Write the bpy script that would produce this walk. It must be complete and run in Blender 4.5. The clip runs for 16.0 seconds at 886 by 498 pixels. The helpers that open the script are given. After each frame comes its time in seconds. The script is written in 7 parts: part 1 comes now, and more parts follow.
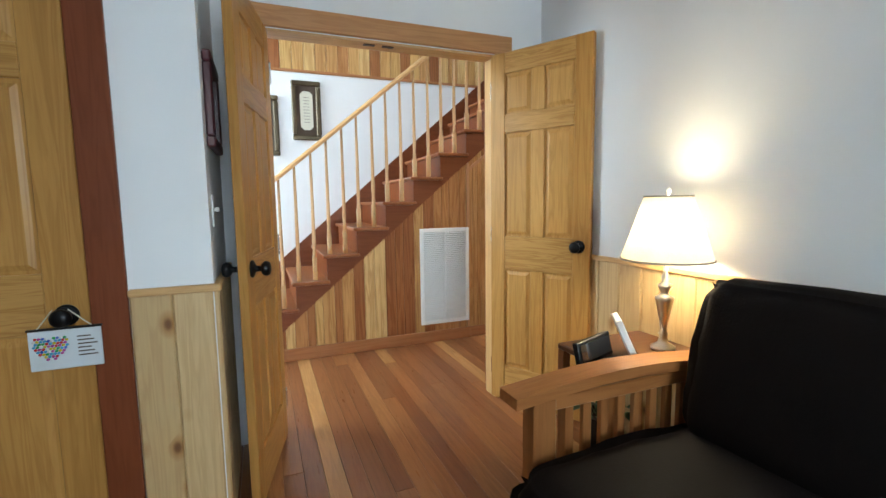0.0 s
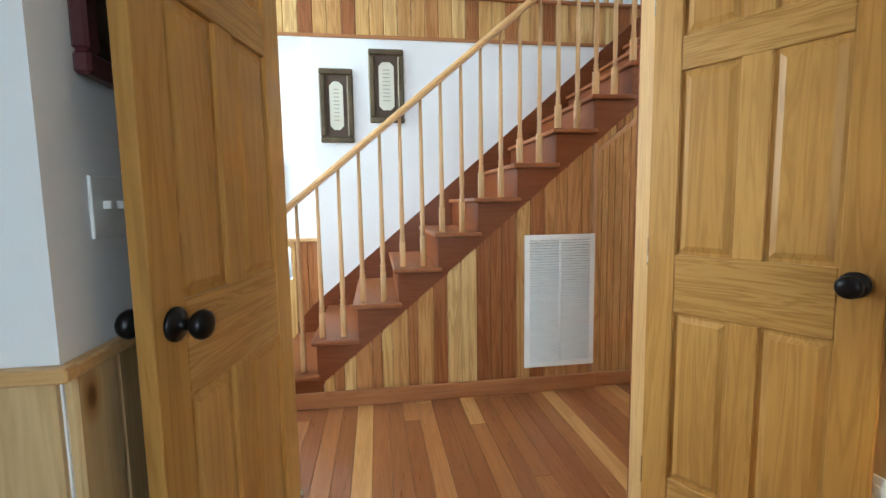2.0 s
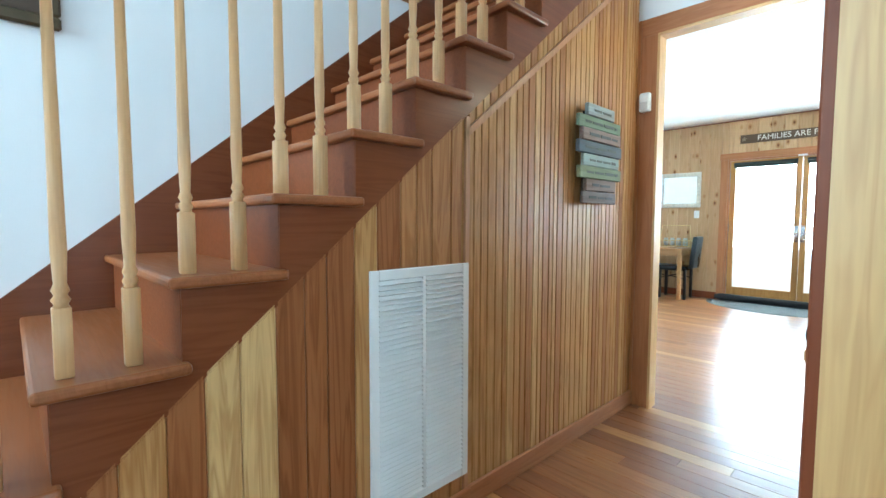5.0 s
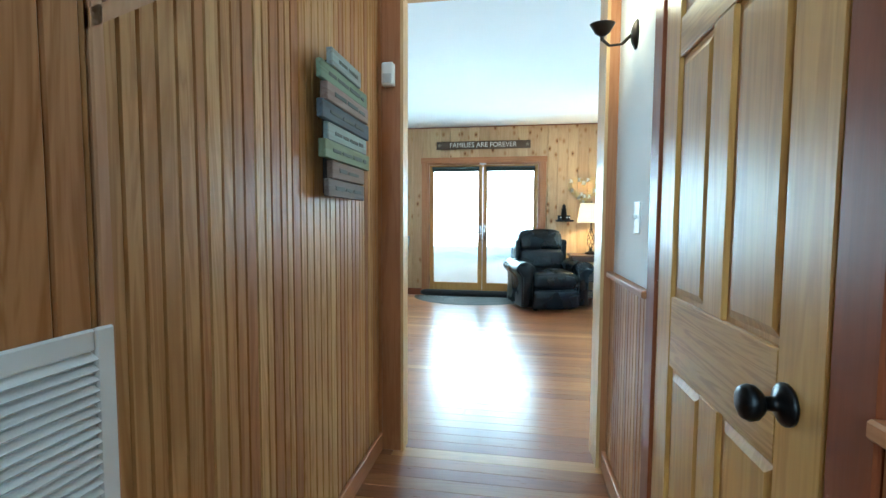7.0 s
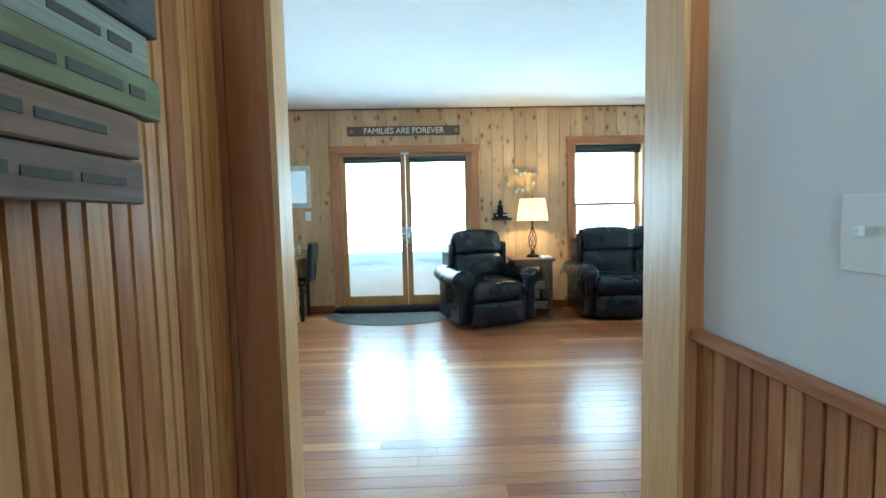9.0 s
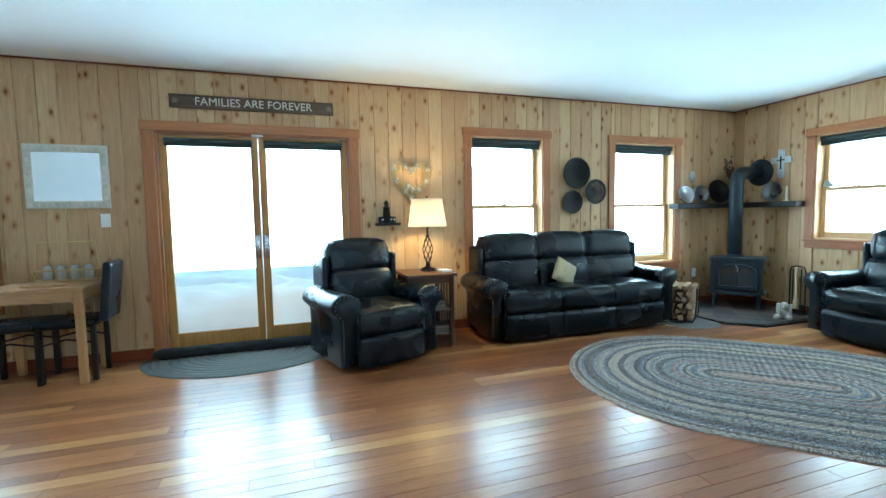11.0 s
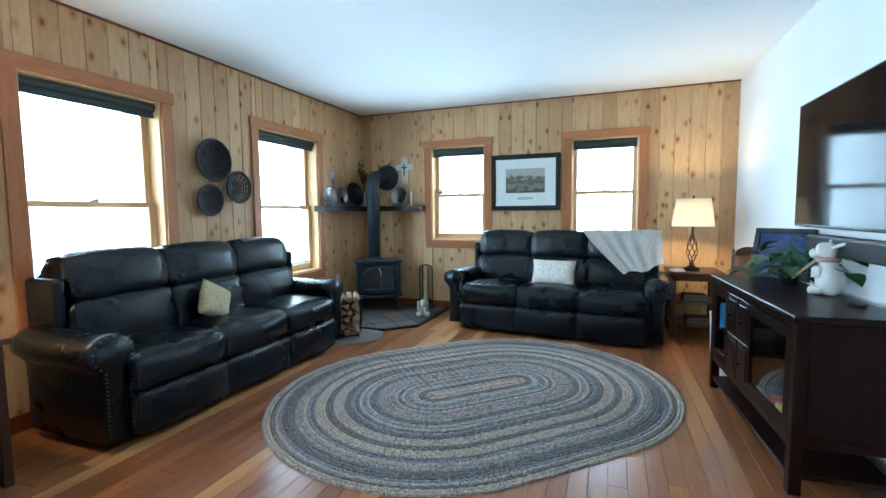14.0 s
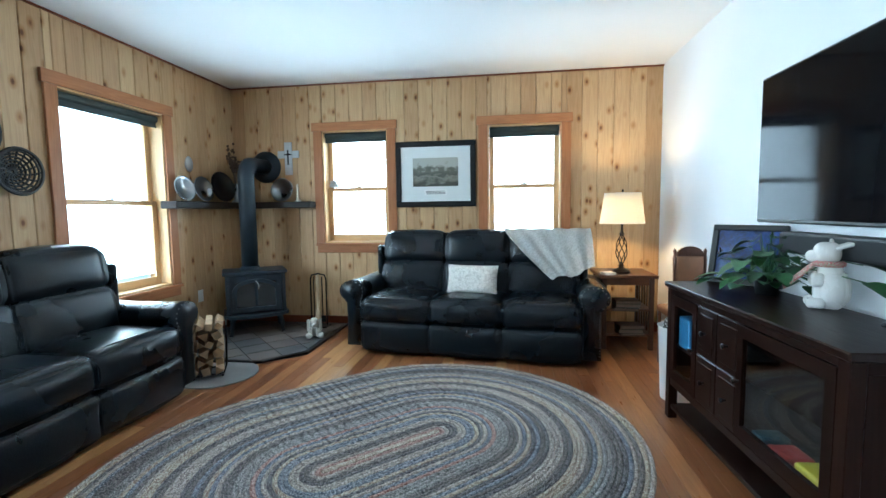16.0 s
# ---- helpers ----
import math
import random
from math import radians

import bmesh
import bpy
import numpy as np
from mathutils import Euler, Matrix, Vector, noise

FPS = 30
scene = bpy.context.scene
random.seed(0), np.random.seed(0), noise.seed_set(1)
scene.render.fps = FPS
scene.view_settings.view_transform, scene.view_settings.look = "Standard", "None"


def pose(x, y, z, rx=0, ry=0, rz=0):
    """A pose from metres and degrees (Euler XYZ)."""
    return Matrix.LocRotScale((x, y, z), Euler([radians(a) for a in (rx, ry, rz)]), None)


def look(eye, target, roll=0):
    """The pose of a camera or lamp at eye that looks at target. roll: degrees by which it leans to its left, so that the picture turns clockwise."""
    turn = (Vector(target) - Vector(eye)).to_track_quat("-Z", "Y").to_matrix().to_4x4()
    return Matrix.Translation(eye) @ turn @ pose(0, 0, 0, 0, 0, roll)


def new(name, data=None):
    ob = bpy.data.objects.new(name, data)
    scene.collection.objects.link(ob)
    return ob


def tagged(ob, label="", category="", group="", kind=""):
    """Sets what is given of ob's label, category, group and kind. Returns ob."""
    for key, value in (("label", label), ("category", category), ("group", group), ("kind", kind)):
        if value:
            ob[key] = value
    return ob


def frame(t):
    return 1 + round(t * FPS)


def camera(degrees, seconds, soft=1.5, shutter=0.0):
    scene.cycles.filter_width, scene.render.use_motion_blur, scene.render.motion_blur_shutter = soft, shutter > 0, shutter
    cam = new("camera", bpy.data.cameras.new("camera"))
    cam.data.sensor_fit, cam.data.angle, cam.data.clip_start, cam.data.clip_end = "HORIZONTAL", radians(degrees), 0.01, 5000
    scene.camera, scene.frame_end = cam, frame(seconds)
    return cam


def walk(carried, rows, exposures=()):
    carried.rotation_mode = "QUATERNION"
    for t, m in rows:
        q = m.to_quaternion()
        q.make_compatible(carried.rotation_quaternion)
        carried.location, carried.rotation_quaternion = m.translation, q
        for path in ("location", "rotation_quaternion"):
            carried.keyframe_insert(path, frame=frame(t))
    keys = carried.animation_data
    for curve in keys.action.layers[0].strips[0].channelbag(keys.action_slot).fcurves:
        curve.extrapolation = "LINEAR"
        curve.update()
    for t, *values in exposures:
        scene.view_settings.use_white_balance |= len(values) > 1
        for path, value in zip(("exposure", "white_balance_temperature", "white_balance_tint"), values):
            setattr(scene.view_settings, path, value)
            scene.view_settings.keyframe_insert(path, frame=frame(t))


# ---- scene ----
cam = camera(88.9, 16.0)
PATH = [
    (0, (0.409, 0.297, 1.214), (1.149, 2.143, 1.003), -0.8),
    (0.5, (0.531, 0.515, 1.212), (1.097, 2.422, 1.006), -1.0),
    (1, (0.609, 0.747, 1.215), (1.028, 2.693, 1.014), -1.0),
    (1.5, (0.684, 0.996, 1.197), (0.998, 2.961, 0.995), -1.0),
    (2, (0.752, 1.255, 1.188), (1.04, 3.223, 0.985), -0.9),
    (2.5, (0.817, 1.498, 1.191), (1.088, 3.469, 0.988), -1.1),
    (3, (0.782, 1.775, 1.141), (1.103, 3.741, 0.968), -0.5),
    (3.2, (0.782, 1.872, 1.144), (1.139, 3.832, 0.969), -0.4),
    (5.3, (0.857, 2.81, 1.145), (2.394, 4.083, 1.018), 0.5),
    (5.5, (0.911, 2.868, 1.146), (2.534, 4.029, 1.014), 0.8),
    (6, (1.037, 3.023, 1.152), (2.834, 3.889, 1.014), 1.1),
    (6.5, (1.226, 3.141, 1.159), (3.136, 3.719, 1.03), 0.8),
    (7, (1.458, 3.232, 1.156), (3.428, 3.554, 1.031), 0.3),
    (7.5, (1.753, 3.284, 1.154), (3.742, 3.454, 1.032), -0.1),
    (8, (2.031, 3.331, 1.161), (4.026, 3.401, 1.041), -0.4),
    (8.2, (2.141, 3.342, 1.173), (4.137, 3.38, 1.051), -0.8),
    (10.3, (3.361, 3.566, 1.219), (5.33, 3.247, 1.075), -0.9),
    (10.5, (3.51, 3.561, 1.211), (5.464, 3.156, 1.075), -1.2),
    (11, (3.725, 3.503, 1.237), (5.615, 2.863, 1.092), -1.0),
    (11.5, (3.962, 3.464, 1.232), (5.735, 2.551, 1.084), -0.9),
    (12, (4.169, 3.426, 1.239), (5.789, 2.262, 1.093), -0.8),
    (12.5, (4.366, 3.419, 1.241), (5.769, 2.001, 1.092), -0.7),
    (13, (4.636, 3.387, 1.237), (5.789, 1.76, 1.082), -0.7),
    (13.5, (4.896, 3.321, 1.25), (5.811, 1.55, 1.092), -0.6),
    (14, (5.118, 3.241, 1.253), (5.814, 1.373, 1.092), -0.6),
    (14.5, (5.269, 3.065, 1.257), (5.792, 1.143, 1.088), -0.7),
    (15, (5.358, 2.863, 1.246), (5.736, 0.906, 1.079), -0.6),
    (15.5, (5.38, 2.632, 1.244), (5.676, 0.661, 1.072), -0.7),
    (16, (5.362, 2.388, 1.226), (5.647, 0.415, 1.058), -0.8),
]
EXPOSURES = [(0.0, 1.05, 6000, 0), (1.5, 0.95, 6050, 0), (3.2, 0.95, 5900, -3), (5.3, 0.92, 5050, -13), (6.5, 0.48, 4900, -16), (8.0, -0.05, 4800, -16), (10.3, -0.1, 4800, -18), (12.5, -0.33, 4800, -12), (16.0, -0.4, 5130, -6)]
walk(cam, [(t, look(eye, target, roll)) for t, eye, target, roll in PATH], EXPOSURES)

# ---- light ----
world = bpy.data.worlds.new("overcast_sky")
scene.world = world
world.use_nodes = True
wn = world.node_tree.nodes
sky = wn.new("ShaderNodeTexSky")
sky.sky_type, sky.sun_disc = "NISHITA", False
sky.sun_elevation, sky.sun_rotation = radians(32), radians(70)
sky.air_density, sky.dust_density = 1.0, 0.6
world.node_tree.links.new(sky.outputs[0], wn["Background"].inputs[0])
wn["Background"].inputs[1].default_value = 0.08
sun = new("sun", bpy.data.lights.new("sun", "SUN"))
sun.data.energy, sun.data.angle, sun.data.color = 0.5, radians(15), (1.0, 0.97, 0.92)
sun.matrix_world = look((20, 8, 14), (0, 0, 0))


def sky_lamp(name, eye, target, wide, high, watts, colour=(0.88, 0.95, 1.0)):
    ob = new(name, bpy.data.lights.new(name, "AREA"))
    ob.data.shape, ob.data.size, ob.data.size_y = "RECTANGLE", wide, high
    ob.data.energy, ob.data.color = watts, colour
    ob.matrix_world = look(eye, target)
    return ob


def bulb(name, at, watts, radius=0.04, colour=(1.0, 0.78, 0.5)):
    ob = new(name, bpy.data.lights.new(name, "POINT"))
    ob.data.energy, ob.data.shadow_soft_size, ob.data.color = watts, radius, colour
    ob.location = at
    return ob


PER_M2 = 52.0
EX, SY, WX, CEIL = 8.36, -2.28, 3.90, 2.575
for y0, y1, z0, z1 in ((5.82, 6.60, 0.62, 2.06), (0.71, 1.59, 0.62, 2.10), (-1.24, -0.30, 0.62, 2.08), (2.92, 4.59, 0.75, 2.02)):
    sky_lamp("daylight", (EX + 0.24, (y0 + y1) / 2, (z0 + z1) / 2), (EX - 5, (y0 + y1) / 2, (z0 + z1) / 2 + 1.2), y1 - y0, z1 - z0, PER_M2 * (y1 - y0) * (z1 - z0))
for x0, x1 in ((6.61, 7.31), (4.84, 5.56)):
    sky_lamp("daylight", ((x0 + x1) / 2, SY - 0.24, 1.5), ((x0 + x1) / 2, SY + 5, 2.7), x1 - x0, 1.1, PER_M2 * (x1 - x0) * 1.1)
# two lamps added at assumed, unseen openings to light the office and stair hall
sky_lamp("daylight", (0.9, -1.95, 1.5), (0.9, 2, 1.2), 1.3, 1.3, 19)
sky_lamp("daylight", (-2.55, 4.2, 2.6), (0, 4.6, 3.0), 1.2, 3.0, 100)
bulb("office_bulb", (1.85, 1.58, 1.10), 12, 0.08)
bulb("lamp_bulb", (8.0, 2.215, 1.27), 36, 0.04, (1.0, 0.62, 0.3))
bulb("lamp_bulb", (4.362, -1.80, 1.225), 42, 0.04, (1.0, 0.62, 0.3))
bulb("sconce_bulb", (3.30, 2.915, 2.0), 5)


# ---- materials ----
def material(name):
    m = bpy.data.materials.new(name)
    m.use_nodes = True
    return m, m.node_tree.nodes, m.node_tree.links, m.node_tree.nodes["Principled BSDF"]


def mapping(nodes, links, scale, shift_by_object=True):
    tc = nodes.new("ShaderNodeTexCoord")
    mp = nodes.new("ShaderNodeMapping")
    mp.inputs["Scale"].default_value = scale
    links.new(tc.outputs["Object"], mp.inputs["Vector"])
    if shift_by_object:
        info = nodes.new("ShaderNodeObjectInfo")
        mul = nodes.new("ShaderNodeMath")
        mul.operation = "MULTIPLY"
        mul.inputs[1].default_value = 37.0
        links.new(info.outputs["Random"], mul.inputs[0])
        comb = nodes.new("ShaderNodeCombineXYZ")
        for k in range(3):
            links.new(mul.outputs[0], comb.inputs[k])
        links.new(comb.outputs[0], mp.inputs["Location"])
    return mp


def ramp(nodes, stops):
    r = nodes.new("ShaderNodeValToRGB")
    while len(r.color_ramp.elements) < len(stops):
        r.color_ramp.elements.new(0.5)
    for e, (p, c) in zip(r.color_ramp.elements, stops):
        e.position, e.color = p, (*c, 1)
    return r


def mix(nodes, links, kind, fac, a, b):
    n = nodes.new("ShaderNodeMix")
    n.data_type, n.blend_type = "RGBA", kind
    for value, socket in ((fac, n.inputs[0]), (a, n.inputs[6]), (b, n.inputs[7])):
        if isinstance(value, (int, float)):
            socket.default_value = value
        elif isinstance(value, tuple):
            socket.default_value = (*value, 1)
        else:
            links.new(value, socket)
    return n.outputs[2]


def wood(name, tones, axis="z", rough=0.42, grain=0.35, knots=0.0, coat=0.0, ring=1.0, vary="Random", relief=0.12, spec=0.5):
    """tones: colours from which each piece takes one by its own random number; axis: the way the grain runs."""
    m, nodes, links, bsdf = material(name)
    stretch = {"x": (0.55, 9, 9), "y": (9, 0.55, 9), "z": (9, 9, 0.55)}[axis]
    mp = mapping(nodes, links, stretch)
    n1 = nodes.new("ShaderNodeTexNoise")
    n1.inputs["Scale"].default_value, n1.inputs["Detail"].default_value, n1.inputs["Distortion"].default_value = 2.2 * ring, 3, 1.2
    links.new(mp.outputs[0], n1.inputs["Vector"])
    saw = nodes.new("ShaderNodeMath")
    saw.operation = "PINGPONG"
    mul = nodes.new("ShaderNodeMath")
    mul.operation, mul.inputs[1].default_value = "MULTIPLY", 9.0
    links.new(n1.outputs["Fac"], mul.inputs[0])
    links.new(mul.outputs[0], saw.inputs[0])
    saw.inputs[1].default_value = 1.0
    fine = nodes.new("ShaderNodeTexNoise")
    fine.inputs["Scale"].default_value, fine.inputs["Detail"].default_value = 14.0, 4
    links.new(mp.outputs[0], fine.inputs["Vector"])
    info = nodes.new("ShaderNodeObjectInfo")
    if vary == "Island":
        info = nodes.new("ShaderNodeNewGeometry")
        pick = info.outputs["Random Per Island"]
    else:
        pick = info.outputs["Random"]
    tone = ramp(nodes, [(i / len(tones), c) for i, c in enumerate(tones)])
    tone.color_ramp.interpolation = "CONSTANT"
    links.new(pick, tone.inputs[0])
    late = ramp(nodes, [(0.25, (1, 1, 1)), (0.95, (0.62, 0.5, 0.38))])
    links.new(saw.outputs[0], late.inputs[0])
    c = mix(nodes, links, "MULTIPLY", grain, tone.outputs[0], late.outputs[0])
    fr = ramp(nodes, [(0.3, (0.86, 0.82, 0.78)), (0.65, (1.04, 1.03, 1.0))])
    links.new(fine.outputs["Fac"], fr.inputs[0])
    c = mix(nodes, links, "MULTIPLY", 0.45, c, fr.outputs[0])
    if knots:
        kp = mapping(nodes, links, {"z": (11.0, 11.0, 6.6), "x": (6.6, 11.0, 11.0), "y": (11.0, 6.6, 11.0)}[axis])
        v = nodes.new("ShaderNodeTexVoronoi")
        v.inputs["Scale"].default_value = 1.0
        links.new(kp.outputs[0], v.inputs["Vector"])
        kr = ramp(nodes, [(0.0, (0.2, 0.11, 0.06)), (0.09 * knots, (0.32, 0.19, 0.1)), (0.17 * knots, (0.74, 0.6, 0.44)), (0.36, (1, 1, 1))])
        links.new(v.outputs["Distance"], kr.inputs[0])
        some = nodes.new("ShaderNodeMath")
        some.operation, some.inputs[1].default_value = "GREATER_THAN", 0.42
        links.new(v.outputs["Color"], some.inputs[0])
        c = mix(nodes, links, "MULTIPLY", some.outputs[0], c, kr.outputs[0])
    links.new(c, bsdf.inputs["Base Color"])
    bump = nodes.new("ShaderNodeBump")
    bump.inputs["Strength"].default_value, bump.inputs["Distance"].default_value = relief, 0.0015
    links.new(fine.outputs["Fac"], bump.inputs["Height"])
    links.new(bump.outputs[0], bsdf.inputs["Normal"])
    rr = nodes.new("ShaderNodeMapRange")
    rr.inputs["To Min"].default_value, rr.inputs["To Max"].default_value = rough - 0.08, rough + 0.1
    links.new(fine.outputs["Fac"], rr.inputs["Value"])
    links.new(rr.outputs[0], bsdf.inputs["Roughness"])
    bsdf.inputs["Coat Weight"].default_value, bsdf.inputs["Coat Roughness"].default_value = coat, 0.2
    bsdf.inputs["Specular IOR Level"].default_value = spec
    return m


def plain(name, colour, rough=0.5, metal=0.0, scale=6.0, amount=0.12, bump=0.1, coat=0.0, bump_scale=60.0, sheen=0.0, spec=0.5):
    m, nodes, links, bsdf = material(name)
    mp = mapping(nodes, links, (1, 1, 1))
    n = nodes.new("ShaderNodeTexNoise")
    n.inputs["Scale"].default_value, n.inputs["Detail"].default_value = scale, 4
    links.new(mp.outputs[0], n.inputs["Vector"])
    r = ramp(nodes, [(0.3, tuple(max(0, c * (1 - amount)) for c in colour)), (0.7, tuple(c * (1 + amount * 0.6) for c in colour))])
    links.new(n.outputs["Fac"], r.inputs[0])
    links.new(r.outputs[0], bsdf.inputs["Base Color"])
    f = nodes.new("ShaderNodeTexNoise")
    f.inputs["Scale"].default_value, f.inputs["Detail"].default_value = bump_scale, 3
    links.new(mp.outputs[0], f.inputs["Vector"])
    b = nodes.new("ShaderNodeBump")
    b.inputs["Strength"].default_value, b.inputs["Distance"].default_value = bump, 0.003
    links.new(f.outputs["Fac"], b.inputs["Height"])
    links.new(b.outputs[0], bsdf.inputs["Normal"])
    rr = nodes.new("ShaderNodeMapRange")
    rr.inputs["To Min"].default_value, rr.inputs["To Max"].default_value = max(0.03, rough - 0.07), min(1, rough + 0.09)
    links.new(n.outputs["Fac"], rr.inputs["Value"])
    links.new(rr.outputs[0], bsdf.inputs["Roughness"])
    bsdf.inputs["Metallic"].default_value, bsdf.inputs["Coat Weight"].default_value = metal, coat
    bsdf.inputs["Sheen Weight"].default_value = sheen
    bsdf.inputs["Specular IOR Level"].default_value = spec
    return m


def glow(name, colour, strength, through=0.0):
    m, nodes, links, bsdf = material(name)
    bsdf.inputs["Base Color"].default_value = (*colour, 1)
    bsdf.inputs["Emission Color"].default_value = (*colour, 1)
    bsdf.inputs["Emission Strength"].default_value = strength
    bsdf.inputs["Roughness"].default_value = 0.8
    return m


def clear(name, tint=(1, 1, 1), rough=0.0):
    m, nodes, links, bsdf = material(name)
    bsdf.inputs["Base Color"].default_value = (*tint, 1)
    bsdf.inputs["Transmission Weight"].default_value, bsdf.inputs["Roughness"].default_value, bsdf.inputs["IOR"].default_value = 1.0, rough, 1.45
    return m


M_FLOOR = wood("fir_floor_planks", [(0.21, 0.075, 0.028), (0.28, 0.113, 0.04), (0.34, 0.147, 0.053), (0.23, 0.086, 0.031), (0.45, 0.24, 0.088), (0.3, 0.122, 0.044), (0.26, 0.1, 0.036)], "y", rough=0.3, grain=0.45, coat=0.2, relief=0.03)
M_PINE = wood("knotty_pine", [(0.5, 0.33, 0.17), (0.55, 0.375, 0.2), (0.47, 0.305, 0.155), (0.58, 0.4, 0.215)], "z", rough=0.5, grain=0.28, knots=1.0, spec=0.3)
M_MIXED = wood("mixed_fir_boards", [(0.6, 0.38, 0.15), (0.36, 0.155, 0.058), (0.53, 0.3, 0.115), (0.66, 0.45, 0.2), (0.3, 0.115, 0.042), (0.46, 0.225, 0.085), (0.57, 0.34, 0.13), (0.32, 0.125, 0.045)], "z", rough=0.34, grain=0.7, spec=0.22)
M_DOOR = wood("pine_door", [(0.47, 0.25, 0.068), (0.5, 0.275, 0.08), (0.44, 0.23, 0.06)], "z", rough=0.36, grain=0.42, spec=0.3)
M_DOORX = wood("pine_door_rail", [(0.44, 0.24, 0.068), (0.47, 0.262, 0.08)], "x", rough=0.36, grain=0.65, ring=1.8, spec=0.3)
M_CASE = wood("fir_casing", [(0.36, 0.15, 0.06), (0.4, 0.175, 0.07)], "z", rough=0.4, grain=0.35, spec=0.3)
M_CASEX = wood("fir_casing_level", [(0.37, 0.155, 0.062), (0.4, 0.175, 0.07)], "x", rough=0.4, grain=0.35, spec=0.3)
M_CASEY = wood("fir_casing_across", [(0.37, 0.155, 0.062), (0.4, 0.175, 0.07)], "y", rough=0.4, grain=0.35, spec=0.3)
M_RED = wood("red_fir_trim", [(0.17, 0.047, 0.018), (0.2, 0.056, 0.021)], "z", rough=0.38, grain=0.3, spec=0.2)
M_STAIR = wood("stained_stair_fir", [(0.165, 0.047, 0.016), (0.19, 0.056, 0.019)], "x", rough=0.34, grain=0.35, coat=0.1, relief=0.04, spec=0.2)
M_TREAD = wood("stair_tread_fir", [(0.24, 0.08, 0.028), (0.28, 0.1, 0.035)], "y", rough=0.34, grain=0.3, coat=0.1, relief=0.03, spec=0.3)
M_SPINDLE = wood("pale_turned_fir", [(0.6, 0.36, 0.16), (0.64, 0.4, 0.19)], "z", rough=0.38, grain=0.25)
M_RAIL = wood("pale_handrail_fir", [(0.6, 0.36, 0.15)], "x", rough=0.34, grain=0.3)
M_SASH = wood("pale_window_pine", [(0.66, 0.43, 0.2), (0.69, 0.46, 0.22)], "z", rough=0.42, grain=0.25)
M_WHITE = plain("white_wall_paint", (0.8, 0.81, 0.83), 0.75, scale=1.5, amount=0.03, bump=0.12, bump_scale=180)
M_CEIL = plain("white_ceiling_paint", (0.88, 0.89, 0.9), 0.85, scale=1.2, amount=0.02, bump=0.1, bump_scale=150)
M_PLASTIC = plain("white_plastic", (0.8, 0.8, 0.78), 0.4, amount=0.03, bump=0.02)
M_ENAMEL = plain("white_painted_steel", (0.84, 0.85, 0.85), 0.4, amount=0.04, bump=0.03)
M_BLACKMETAL = plain("black_bronze_metal", (0.02, 0.02, 0.022), 0.32, 0.85, amount=0.2, bump=0.06)
M_STEEL = plain("brushed_nickel", (0.55, 0.54, 0.52), 0.25, 1.0, amount=0.08, bump=0.04)
M_GLASS = clear("window_glass")
M_SNOW = plain("snow", (0.86, 0.9, 0.95), 0.9, scale=3, amount=0.06, bump=0.6, bump_scale=8)
M_BLIND = plain("dark_roller_blind", (0.035, 0.045, 0.04), 0.7, amount=0.1, bump=0.2)
M_DARK = plain("black_fabric", (0.012, 0.012, 0.014), 0.85, amount=0.2, bump=0.4, bump_scale=200, sheen=0.1)


# ---- helpers of the build ----
def link_bm(name, bm, mat, parent=None, smooth=False):
    me = bpy.data.meshes.new(name)
    bm.normal_update()
    bm.to_mesh(me)
    bm.free()
    if mat:
        for one in (mat if isinstance(mat, (list, tuple)) else (mat,)):
            me.materials.append(one)
    if smooth:
        me.polygons.foreach_set("use_smooth", [True] * len(me.polygons))
    ob = new(name, me)
    if parent:
        ob.parent = parent
    return ob


def part(name, bm, mat, parent, label="", smooth=False):
    ob = link_bm(name, bm, mat, parent, smooth)
    if label:
        ob["label"] = label
    return ob


def empty(name, m, label, category, group="", kind=""):
    ob = new(name)
    ob.matrix_world = m
    ob.empty_display_size = 0.1
    return tagged(ob, label, category, group, kind)


def box(bm, x0, x1, y0, y1, z0, z1, bevel=0.0, seg=1, m=None):
    vs = [bm.verts.new((x, y, z)) for x in (x0, x1) for y in (y0, y1) for z in (z0, z1)]
    fs = [bm.faces.new([vs[i] for i in f]) for f in ((0, 1, 3, 2), (4, 6, 7, 5), (0, 4, 5, 1), (2, 3, 7, 6), (0, 2, 6, 4), (1, 5, 7, 3))]
    if bevel > 0:
        es = list({e for f in fs for e in f.edges})
        out = bmesh.ops.bevel(bm, geom=es, offset=bevel, segments=seg, affect="EDGES", profile=0.5)
        vs = list({v for f in out["faces"] for v in f.verts} | {v for v in vs if v.is_valid})
        extra = set()
        for v in vs:
            for f in v.link_faces:
                extra.update(f.verts)
        vs = list(extra)
    if m is not None:
        bmesh.ops.transform(bm, matrix=m, verts=vs)
    return vs


def boxes(*items):
    bm = bmesh.new()
    for it in items:
        box(bm, *it)
    return bm


def lathe(bm, profile, seg=24, m=None, cap=True):
    """profile: (radius, z) from bottom to top, turned about z."""
    rings = []
    for r, z in profile:
        rings.append([bm.verts.new((r * math.cos(a), r * math.sin(a), z)) for a in (2 * math.pi * k / seg for k in range(seg))])
    for a, b in zip(rings, rings[1:]):
        for k in range(seg):
            bm.faces.new((a[k], a[(k + 1) % seg], b[(k + 1) % seg], b[k]))
    if cap:
        bm.faces.new(rings[0][::-1])
        bm.faces.new(rings[-1])
    vs = [v for r in rings for v in r]
    if m is not None:
        bmesh.ops.transform(bm, matrix=m, verts=vs)
    return vs


